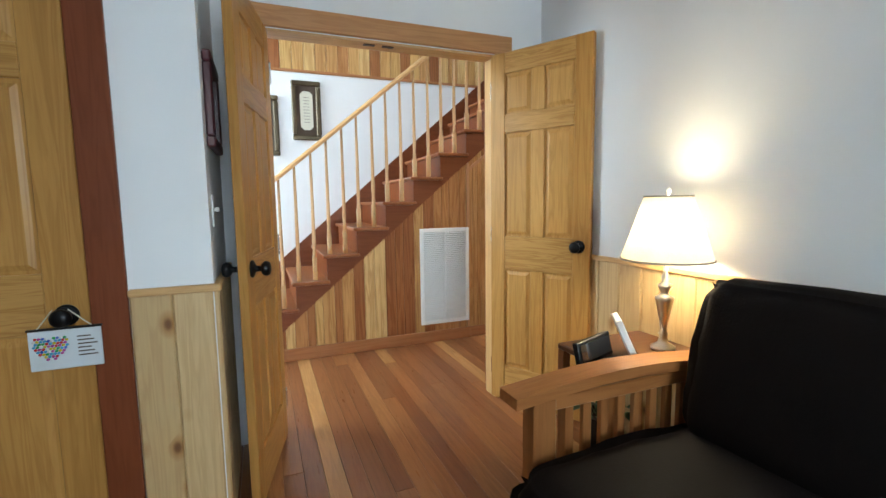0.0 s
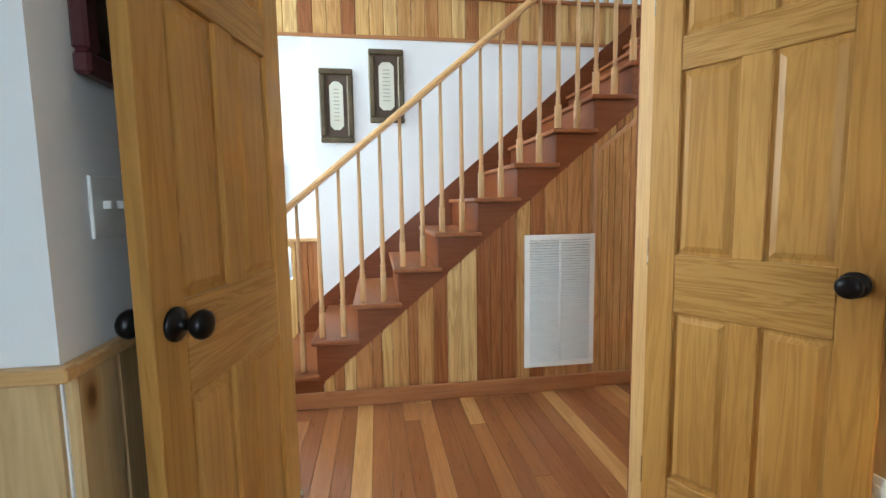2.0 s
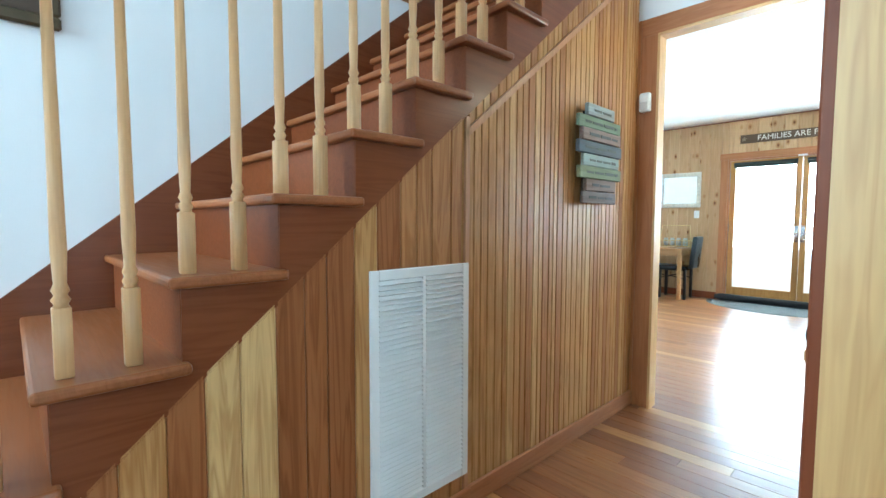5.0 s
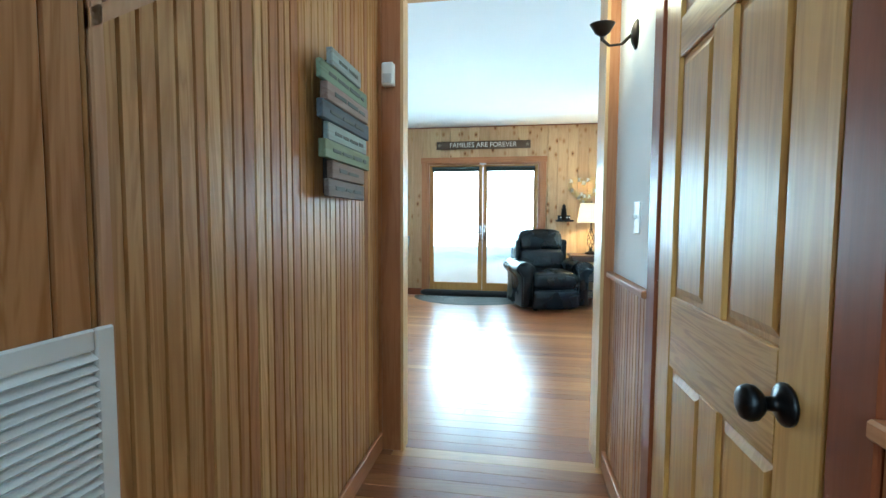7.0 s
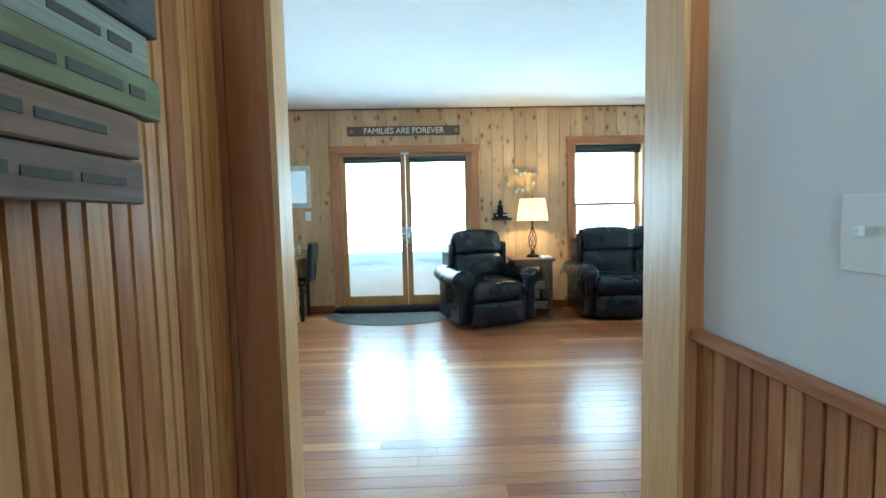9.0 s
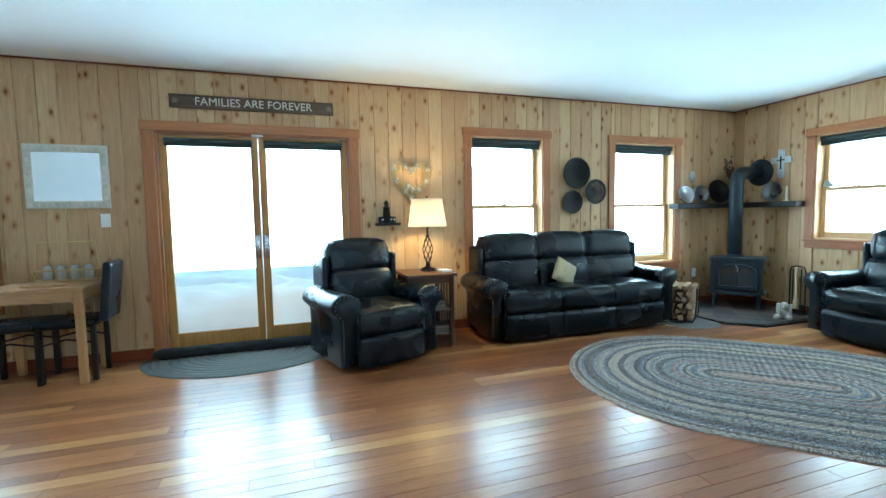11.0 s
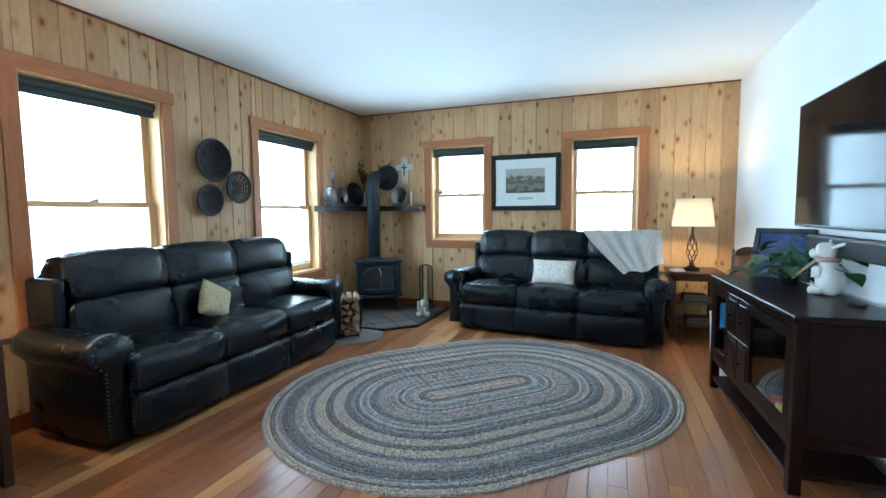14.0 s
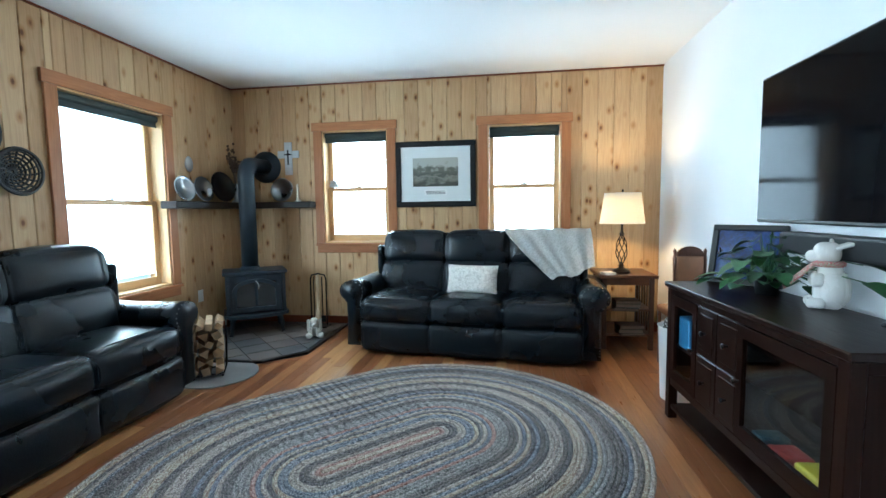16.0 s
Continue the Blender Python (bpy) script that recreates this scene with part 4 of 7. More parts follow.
    for sx in (-1, 1):
        for sy in (f + 0.12, b - 0.12):
            part("foot", boxes((sx * (w / 2 - 0.06) - 0.025, sx * (w / 2 - 0.06) + 0.025, sy - 0.025, sy + 0.025, 0, 0.035)), M_BLACKMETAL, s)
    return s


SOFA_SOUTH = pose(5.663, -1.643, 0, 0, 0, 173.5)
reclining_seat("sofa", pose(7.932, 0.655, 0, 0, 0, -90), 3, 0.622, 0.81, "black leather reclining sofa with nailhead arms under the windows", "sofa", "living room seats")
reclining_seat("sofa", SOFA_SOUTH, 3, 0.605, 0.86, "black leather reclining sofa with a knitted throw over its back", "sofa", "living room seats")
reclining_seat("recliner", pose(7.77, 2.85, 0, 0, 0, -73.5), 1, 0.585, 0.89, "black leather recliner armchair beside the french doors", "armchair", "living room seats")


def pillow(name, m, w, h, t, mat, label):
    bm = bmesh.new()
    n = 14
    grid = {}
    for sd in (1, -1):
        for i in range(n + 1):
            for j in range(n + 1):
                u, v = 2 * i / n - 1, 2 * j / n - 1
                edge = i in (0, n) or j in (0, n)
                if edge and sd < 0:
                    grid[sd, i, j] = grid[1, i, j]
                    continue
                pinch = 1 - 0.05 * (abs(u) ** 2) * (1 - v * v) - 0.02
                x, z = u * w / 2 * (1 - 0.06 * (1 - u * u) * 0 - 0.05 * (1 - v * v) * abs(u)), v * h / 2 * (1 - 0.05 * (1 - u * u) * abs(v))
                y = sd * t / 2 * ((1 - u ** 4) * (1 - v ** 4)) ** 0.6
                y += 0.006 * noise.noise((u * 3, v * 3, sd)) * (0 if edge else 1)
                grid[sd, i, j] = bm.verts.new((x, y, z))
    for sd in (1, -1):
        for i in range(n):
            for j in range(n):
                q = [grid[sd, i, j], grid[sd, i + 1, j], grid[sd, i + 1, j + 1], grid[sd, i, j + 1]]
                bm.faces.new(q if sd < 0 else q[::-1])
    ob = link_bm(name, bm, mat, None, True)
    ob.matrix_world = m
    return tagged(ob, label, "pillow")


def patterned(name, c1, c2, scale, rough=0.9, kind="VORONOI", c3=None, cut=(0.3, 0.6, 0.85)):
    m, nodes, links, bsdf = material(name)
    mp = mapping(nodes, links, (scale, scale, scale))
    if kind == "VORONOI":
        v = nodes.new("ShaderNodeTexVoronoi")
        out = v.outputs["Color"]
    elif kind == "NOISE":
        v = nodes.new("ShaderNodeTexNoise")
        v.inputs["Detail"].default_value, v.inputs["Distortion"].default_value = 3, 1.5
        out = v.outputs["Fac"]
    else:
        v = nodes.new("ShaderNodeTexWave")
        v.inputs["Scale"].default_value, v.inputs["Distortion"].default_value = 1.0, 3.0
        out = v.outputs["Fac"]
    links.new(mp.outputs[0], v.inputs["Vector"])
    stops = [(cut[0], c1), (cut[1], c2)] + ([(cut[2], c3)] if c3 else [])
    r = ramp(nodes, stops)
    links.new(out, r.inputs[0])
    links.new(r.outputs[0], bsdf.inputs["Base Color"])
    bsdf.inputs["Roughness"].default_value = rough
    f = nodes.new("ShaderNodeTexNoise")
    f.inputs["Scale"].default_value = 3.0 * scale
    b = nodes.new("ShaderNodeBump")
    b.inputs["Strength"].default_value, b.inputs["Distance"].default_value = 0.5, 0.003
    links.new(f.outputs["Fac"], b.inputs["Height"])
    links.new(b.outputs[0], bsdf.inputs["Normal"])
    return m


M_CREAMPIL = patterned("cream_woven_floral", (0.5, 0.46, 0.41), (0.83, 0.8, 0.74), 10, kind="NOISE")
M_GOLDPIL = patterned("olive_gold_damask", (0.26, 0.2, 0.09), (0.55, 0.48, 0.3), 16, kind="NOISE")
pillow("throw_pillow", pose(5.675, -1.555, 0.615, -14, 0, 170), 0.46, 0.27, 0.14, M_CREAMPIL, "cream patterned lumbar pillow on the sofa seat")
pillow("throw_pillow", pose(7.86, 0.735, 0.615, -18, 30, -90), 0.27, 0.27, 0.12, M_GOLDPIL, "olive and cream patterned square pillow on the sofa seat")

# knitted throw over the back of a sofa
M_KNIT = patterned("cream_cable_knit", (0.62, 0.6, 0.55), (0.88, 0.86, 0.81), 34, kind="VORONOI")


def knitted_throw():
    bm = bmesh.new()
    prof = [(-2.20, 0.55), (-2.215, 0.8), (-2.20, 0.99), (-2.14, 1.055), (-2.04, 1.068), (-1.94, 1.05), (-1.865, 0.985), (-1.83, 0.9), (-1.825, 0.83), (-1.815, 0.76), (-1.80, 0.69), (-1.775, 0.625)]
    nx = 26
    rows = []
    for j, (y, z) in enumerate(prof):
        row = []
        for i in range(nx + 1):
            u = i / nx
            front = max(0.0, (j - 5) / (len(prof) - 6))
            left = 5.42 - 0.44 * front
            right = 4.66 - 0.03 * front
            x = left + (right - left) * u
            fold = 0.01 * math.sin(u * 30 + j * 0.4) + 0.008 * noise.noise((u * 6, j * 0.7, 2))
            drop = 0.02 * math.sin(u * 9) * front
            row.append(bm.verts.new((x, y + 0.018 + fold * 0.8, z - 0.008 + fold * 0.5 + drop + 0.11 * u * front)))
        rows.append(row)
    for a, b in zip(rows, rows[1:]):
        for k in range(nx):
            bm.faces.new((a[k], a[k + 1], b[k + 1], b[k]))
    bmesh.ops.solidify(bm, geom=bm.faces[:], thickness=0.014)
    bmesh.ops.recalc_face_normals(bm, faces=bm.faces)
    ob = link_bm("knitted_throw", bm, M_KNIT, None, True)
    ob.matrix_world = SOFA_SOUTH @ pose(5.665, -1.79, 0, 0, 0, 180).inverted()
    sub = ob.modifiers.new("smooth", "SUBSURF")
    sub.levels = sub.render_levels = 1
    return tagged(ob, "cream cable-knit throw draped over the sofa back", "blanket")


knitted_throw()

# braided oval rug
RUG_TONES = [("slate", (0.05, 0.05, 0.052), (0.13, 0.125, 0.12)), ("ash", (0.13, 0.115, 0.1), (0.34, 0.31, 0.27)), ("tan", (0.17, 0.115, 0.08), (0.4, 0.33, 0.26)), ("blue", (0.045, 0.06, 0.08), (0.19, 0.22, 0.25)), ("charcoal", (0.035, 0.035, 0.04), (0.12, 0.12, 0.125)), ("rust", (0.15, 0.06, 0.045), (0.3, 0.23, 0.2)), ("sage", (0.08, 0.09, 0.082), (0.235, 0.245, 0.235))]
RUG_TONES = [(n, (a[0] * 1.05, a[1] * 0.97, a[2] * 1.0), (b[0] * 1.02, b[1] * 0.915, b[2] * 0.91)) for n, a, b in RUG_TONES]
RUG_MATS = {n: patterned("braid_" + n, a, b, 62, 0.95, "VORONOI", tuple(min(0.68, c * 1.9 + 0.08) for c in b), (0.4, 0.56, 0.66)) for n, a, b in RUG_TONES}


def oval_path(c, r, n):
    L = 2 * math.pi * r + 4 * c
    pts = []
    for k in range(n):
        s = L * k / n
        if s < 2 * c:
            pts.append((-c + s, -r, 0, -1))
        elif s < 2 * c + math.pi * r:
            a = -math.pi / 2 + (s - 2 * c) / r
            pts.append((c + r * math.cos(a), r * math.sin(a), math.cos(a), math.sin(a)))
        elif s < 4 * c + math.pi * r:
            pts.append((c - (s - 2 * c - math.pi * r), r, 0, 1))
        else:
            a = math.pi / 2 + (s - 4 * c - math.pi * r) / r
            pts.append((-c + r * math.cos(a), r * math.sin(a), math.cos(a), math.sin(a)))
    return pts


def braid(c, r, width, thick, mat, parent):
    """One round of braid as a ridged band along an oval."""
    L = 2 * math.pi * r + 4 * c
    n = max(24, int(L / 0.012))
    n += n % 2
    bm = bmesh.new()
    rows = []
    for k, (x, y, nx, ny) in enumerate(oval_path(c, r, n)):
        ph = k % 4
        up = thick * (1.0 if ph in (0, 1) else 0.72)
        dn = thick * (0.72 if ph in (0, 1) else 1.0)
        sec = [(-0.5, 0.001), (-0.42, thick * 0.55), (-0.2, up), (0.0, thick * 0.78), (0.2, dn), (0.42, thick * 0.55), (0.5, 0.001)]
        rows.append([bm.verts.new((x + nx * width * q, y + ny * width * q, z)) for q, z in sec])
    for k in range(n):
        a, b = rows[k], rows[(k + 1) % n]
        for j in range(6):
            bm.faces.new((a[j], a[j + 1], b[j + 1], b[j]))
    bmesh.ops.recalc_face_normals(bm, faces=bm.faces)
    return part("braid", bm, mat, parent, "", True)


rug = empty("braided_rug", pose(5.988, 0.23, 0, 0, 0, 43.5), "oval braided rug in grey, blue, tan and rust bands", "rug")
order_half = "rust slate ash blue tan ash rust sage slate ash tan blue charcoal ash slate tan ash blue sage slate charcoal ash tan slate ash charcoal sage slate ash charcoal charcoal".split()
rug_rng = random.Random(12)
order = []
for tone in order_half:
    order += [tone, tone if rug_rng.random() < 0.3 else rug_rng.choice(("slate", "ash", "charcoal", "blue", "sage", "ash", "tan"))]
order = order[:46]
RN, RR = len(order), 1.10
for i, tone in enumerate(order):
    braid(0.328, 0.016 + (i + 0.5) * (RR - 0.016) / RN, (RR - 0.016) / RN, 0.014, RUG_MATS[tone], rug)
part("core", boxes((-0.336, 0.336, -0.016, 0.016, 0.001, 0.012, 0.003)), RUG_MATS["tan"], rug)

# half-round mat and draught stopper at the french doors
mat_m = patterned("grey_woven_mat", (0.08, 0.078, 0.072), (0.16, 0.155, 0.145), 90, 0.95)
mat_dark = patterned("dark_woven_mat", (0.07, 0.075, 0.07), (0.13, 0.135, 0.13), 90, 0.95)
door_mat = empty("door_mat", pose(8.23, 3.92, 0), "grey half-round woven mat inside the french doors", "mat")
for i in range(12):
    r0, r1 = i / 12, (i + 1) / 12
    bm = bmesh.new()
    rows = []
    for k in range(49):
        a = math.pi / 2 + math.pi * k / 48
        rows.append([bm.verts.new((0.66 * r * math.cos(a), 0.85 * r * math.sin(a), z)) for r, z in ((r0, 0.001), (r0 + 0.012, 0.009), ((r0 + r1) / 2, 0.011), (r1 - 0.012, 0.009), (r1, 0.001))])
    for a, b in zip(rows, rows[1:]):
        for j in range(4):
            bm.faces.new((a[j], b[j], b[j + 1], a[j + 1]))
    part("band", bm, mat_dark if i in (11, 8) else mat_m, door_mat, "", True)
bm = bmesh.new()
pts = [(8.27 + 0.012 * noise.noise((k * 0.4, 0, 0)), 2.84 + 1.85 * k / 24, 0.052) for k in range(25)]
tube(bm, pts, [0.03 if k in (0, 24) else 0.05 for k in range(25)], 12)
tagged(link_bm("draught_stopper", bm, M_DARK, None, True), "long black fabric draught stopper along the door sill", "draught stopper")

# end tables and lamps
M_OAK = wood("brown_oak_furniture", [(0.08, 0.031, 0.014), (0.095, 0.038, 0.017)], "x", rough=0.35, grain=0.4)
M_OAKZ = wood("brown_oak_legs", [(0.04, 0.016, 0.008), (0.05, 0.02, 0.01)], "z", rough=0.35, grain=0.4)


def end_table(m, w, d, h, label):
    t = empty("end_table", m, label, "table", "end tables")
    part("tabletop", boxes((-w / 2, w / 2, -d / 2, d / 2, h - 0.028, h, 0.004)), M_OAK, t)
    for sx in (-1, 1):
        for sy in (-1, 1):
            part("leg", boxes((sx * (w / 2 - 0.045) - 0.02, sx * (w / 2 - 0.045) + 0.02, sy * (d / 2 - 0.045) - 0.02, sy * (d / 2 - 0.045) + 0.02, 0, h - 0.028, 0.003)), M_OAKZ, t)
    for z in (0.12, 0.34):
        part("shelf", boxes((-w / 2 + 0.03, w / 2 - 0.03, -d / 2 + 0.03, d / 2 - 0.03, z, z + 0.02, 0.003)), M_OAK, t)
    for sy in (-1, 1):
        part("apron", boxes((-w / 2 + 0.06, w / 2 - 0.06, sy * (d / 2 - 0.045) - 0.009, sy * (d / 2 - 0.045) + 0.009, h - 0.09, h - 0.029)), M_OAK, t)
    for sx in (-1, 1):
        for k in range(5):
            y = -d / 2 + 0.1 + (d - 0.2) * k / 4
            part("slat", boxes((sx * (w / 2 - 0.045) - 0.006, sx * (w / 2 - 0.045) + 0.006, y - 0.012, y + 0.012, 0.14, h - 0.03)), M_OAKZ, t)
    return t


end_table(pose(7.965, 2.265, 0, 0, 0, -90), 0.49, 0.54, 0.70, "brown oak end table with two shelves beside a recliner")
end_table(pose(4.34, -1.86, 0, 0, 0, 180), 0.48, 0.5, 0.655, "brown oak end table with slatted sides in the corner")
SHADE = None


def shade_mat(name, strength):
    m, nodes, links, bsdf = material(name)
    mp = mapping(nodes, links, (60, 60, 60))
    nz = nodes.new("ShaderNodeTexNoise")
    links.new(mp.outputs[0], nz.inputs["Vector"])
    r = ramp(nodes, [(0.35, (0.76, 0.72, 0.64)), (0.65, (0.82, 0.79, 0.72))])
    links.new(nz.outputs["Fac"], r.inputs[0])
    links.new(r.outputs[0], bsdf.inputs["Base Color"])
    bsdf.inputs["Roughness"].default_value = 0.9
    bsdf.inputs["Transmission Weight"].default_value = 0.0
    tr = nodes.new("ShaderNodeBsdfTranslucent")
    links.new(r.outputs[0], tr.inputs["Color"])
    mx = nodes.new("ShaderNodeMixShader")
    mx.inputs[0].default_value = strength
    links.new(bsdf.outputs[0], mx.inputs[1])
    links.new(tr.outputs[0], mx.inputs[2])
    links.new(mx.outputs[0], nodes["Material Output"].inputs[0])
    return m


M_SHADE = shade_mat("linen_lamp_shade", 0.16)
M_BRONZE = plain("dark_bronze", (0.03, 0.02, 0.014), 0.4, 0.7, amount=0.3, bump=0.08)


def cage_lamp(m, label):
    l = empty("table_lamp", m, label, "lamp", "bronze table lamps")
    bm = bmesh.new()
    lathe(bm, [(0.075, 0), (0.075, 0.018), (0.06, 0.03), (0.04, 0.036), (0.018, 0.05), (0.026, 0.065), (0.014, 0.08)], 24)
    part("foot", bm, M_BRONZE, l, "", True)
    for k in range(6):
        bm = bmesh.new()
        a0 = 2 * math.pi * k / 6
        pts = []
        for j in range(17):
            t = j / 16
            r = 0.012 + 0.036 * math.sin(math.pi * t) ** 0.8
            a = a0 + 2.4 * t
            pts.append((r * math.cos(a), r * math.sin(a), 0.08 + 0.25 * t))
        tube(bm, pts, 0.0045, 6)
        part("twisted_bar", bm, M_BRONZE, l)
    bm = bmesh.new()
    lathe(bm, [(0.014, 0.33), (0.024, 0.345), (0.012, 0.36), (0.01, 0.42), (0.016, 0.43), (0.016, 0.47), (0.004, 0.475), (0.003, 0.71), (0.008, 0.715), (0.01, 0.728), (0.003, 0.74)], 16)
    part("stem", bm, M_BRONZE, l, "", True)
    bm = bmesh.new()
    lathe(bm, [(0.19, 0.44), (0.152, 0.705)], 40, cap=False)
    bmesh.ops.solidify(bm, geom=bm.faces[:], thickness=0.002)
    sh = part("shade", bm, M_SHADE, l, "tapered cream linen shade, lit", True)
    for r, z in ((0.19, 0.44), (0.152, 0.705)):
        bm = bmesh.new()
        tube(bm, [(r * math.cos(a), r * math.sin(a), z) for a in (2 * math.pi * k / 40 for k in range(40))], 0.003, 6, True)
        part("rim", bm, M_SHADE, sh)
    return l


cage_lamp(pose(8.0, 2.215, 0.70), "bronze cage table lamp with lit cream shade on an end table")
cage_lamp(pose(4.362, -1.80, 0.655), "bronze cage table lamp with lit cream shade on an end table")
for mm, wd in ((pose(7.86, 2.09, 0.70, 0, 0, 12), 0.11), (pose(4.5, -1.68, 0.655, 0, 0, 20), 0.1)):
    bk = empty("coaster_stack", mm, "small pale stack of coasters on an end table", "coaster")
    for k in range(3):
        part("coaster", boxes((-wd / 2, wd / 2, -wd / 2, wd / 2, 0.007 * k, 0.007 * k + 0.006, 0.001)), M_PLASTIC, bk)

# things kept on the end tables' shelves
book_rng = random.Random(17)
M_COVERS = [plain("book_cover_" + n, c, 0.55, amount=0.15, bump=0.1) for n, c in (("black", (0.012, 0.012, 0.014)), ("green", (0.015, 0.03, 0.02)), ("brown", (0.04, 0.02, 0.012)))]
M_PAGES = plain("book_pages", (0.16, 0.13, 0.1), 0.8, amount=0.1)


def book(m, w, d, t, cover, label):
    b = empty("book", m, label, "book", "books on the end tables")
    part("cover", boxes((0, w, -d, 0, 0, 0.003), (0, w, -d, 0, t - 0.003, t), (0, 0.003, -d, 0, 0.003, t - 0.003)), cover, b)
    part("pages", boxes((0.003, w - 0.004, -d + 0.003, -0.003, 0.003, t - 0.003)), M_PAGES, b)
    return b


for bx, by, bz, turn in ((7.80, 2.36, 0.361, -86), (7.82, 2.30, 0.141, -95), (4.46, -1.70, 0.361, 176), (4.43, -1.72, 0.141, 186)):
    z = bz
    for k in range(3):
        t = book_rng.uniform(0.02, 0.035)
        book(pose(bx, by, z, 0, 0, turn + book_rng.uniform(-6, 6)), 0.2, 0.15, t, M_COVERS[k], "dark-covered book lying on the end table shelf")
        z += t + 0.0005

window_cloth(pose(W3[1] - 0.075, SY - 0.092, (W3[2] + W3[3]) / 2 + 0.002), "pale folded cloth tucked on the window's meeting rail")

# wood stove, hearth and corner shelf
M_IRON = plain("blue_black_cast_iron", (0.015, 0.024, 0.034), 0.36, 0.25, amount=0.25, bump=0.25, bump_scale=120)
M_PIPE = plain("black_stovepipe", (0.02, 0.03, 0.04), 0.38, 0.3, amount=0.2, bump=0.05)
M_DARKGLASS = plain("sooty_glass", (0.02, 0.022, 0.024), 0.06, amount=0.3, bump=0.01, coat=1.0)
hearth = empty("hearth_pad", pose(0, 0, 0), "slate-tiled hearth pad with black edging under the stove", "hearth")
hx, hy = EX - 0.036, SY + 0.036
H_OUT = [(hx, hy), (hx, -0.955), (7.40, -0.955), (7.085, -1.235), (7.085, hy)]
bm = bmesh.new()
prism(bm, H_OUT, 0.0, 0.022)
part("base", bm, M_BLACKMETAL, hearth, "black edging")
M_SLATE = [plain("slate_tile", c, 0.5, scale=9, amount=0.3, bump=0.4, bump_scale=30) for c in ((0.06, 0.057, 0.057), (0.085, 0.066, 0.056), (0.048, 0.051, 0.055), (0.1, 0.08, 0.067))]
tile_rng = random.Random(3)


def clip_poly(poly, inside):
    """Cuts a polygon by the half-planes of a convex outline (counter-clockwise or not)."""
    cx = sum(p[0] for p in inside) / len(inside)
    cy = sum(p[1] for p in inside) / len(inside)
    out = poly
    for (ax, ay), (bx, by) in zip(inside, inside[1:] + inside[:1]):
        sgn = 1 if (bx - ax) * (cy - ay) - (by - ay) * (cx - ax) > 0 else -1
        side = lambda p: sgn * ((bx - ax) * (p[1] - ay) - (by - ay) * (p[0] - ax))
        res = []
        for p, q in zip(out, out[1:] + out[:1]):
            sp, sq = side(p), side(q)
            if sp >= 0:
                res.append(p)
            if sp * sq < 0:
                u = sp / (sp - sq)
                res.append((p[0] + (q[0] - p[0]) * u, p[1] + (q[1] - p[1]) * u))
        out = res
        if len(out) < 3:
            return []
    return out


inner_h = [(hx - 0.02, hy + 0.02), (hx - 0.02, -0.955), (7.335, -0.955), (7.11, -1.235), (7.11, hy + 0.02)]
rot = Matrix.Rotation(radians(45), 2)
for i in range(-8, 9):
    for j in range(-8, 9):
        sq = []
        for a, b in ((0.006, 0.006), (0.234, 0.006), (0.234, 0.234), (0.006, 0.234)):
            v = rot @ Vector((i * 0.24 + a, j * 0.24 + b))
            sq.append((7.75 + v.x, -1.6 + v.y))
        poly = clip_poly(sq, inner_h)
        if len(poly) >= 3:
            bm = bmesh.new()
            prism(bm, poly, 0.022, 0.03 + 0.0015 * tile_rng.random())
            part("tile", bm, tile_rng.choice(M_SLATE), hearth)

STOVE = pose(7.915, -1.85, 0.031, 0, 0, -146) @ Matrix.Diagonal((1.04, 0.9, 1.07, 1))
stove = empty("wood_stove", STOVE, "blue-black cast iron wood stove on a tiled hearth", "stove")
part("firebox", boxes((-0.245, 0.245, -0.19, 0.19, 0.2, 0.56, 0.012, 2)), M_IRON, stove)
part("top_plate", boxes((-0.285, 0.285, -0.225, 0.225, 0.56, 0.59, 0.01, 2)), M_IRON, stove)
bm = bmesh.new()
outl = [(-0.285, 0.2), (-0.285, -0.2), (-0.22, -0.275), (-0.1, -0.31), (0.1, -0.31), (0.22, -0.275), (0.285, -0.2), (0.285, 0.2)]
prism(bm, outl, 0.172, 0.2)
part("ash_lip", bm, M_IRON, stove)
for sx in (-1, 1):
    for sy in (-1, 1):
        bm = bmesh.new()
        tube(bm, [(sx * 0.2, sy * 0.15, 0.17), (sx * 0.225, sy * 0.17, 0.09), (sx * 0.225, sy * 0.175, 0.03), (sx * 0.235, sy * 0.185, 0.0)], [0.026, 0.02, 0.015, 0.019], 8)
        part("leg", bm, M_IRON, stove)
for sx in (-1, 1):
    part("side_post", boxes((sx * 0.245 - 0.018, sx * 0.245 + 0.018, -0.215, -0.18, 0.2, 0.56, 0.006)), M_IRON, stove)
bm = bmesh.new()
arch_o, arch_i = [], []
for k in range(13):
    a = math.pi * k / 12
    arch_o.append((0.205 * math.cos(a), 0.42 + 0.1 * math.sin(a)))
    arch_i.append((0.17 * math.cos(a), 0.41 + 0.08 * math.sin(a)))
ro = [(0.205, 0.23)] + arch_o + [(-0.205, 0.23)]
ri = [(0.17, 0.262)] + arch_i + [(-0.17, 0.262)]
for y in (-0.232, -0.19):
    vo = [bm.verts.new((x, y, z)) for x, z in ro]
    vi = [bm.verts.new((x, y, z)) for x, z in ri]
    for k in range(len(ro)):
        k2 = (k + 1) % len(ro)
        bm.faces.new((vo[k], vo[k2], vi[k2], vi[k]))
    if y < -0.2:
        fo, fi = vo, vi
    else:
        for a, b in ((fo, vo), (fi, vi)):
            for k in range(len(a)):
                bm.faces.new((a[k], a[(k + 1) % len(a)], b[(k + 1) % len(a)], b[k]))
bmesh.ops.recalc_face_normals(bm, faces=bm.faces)
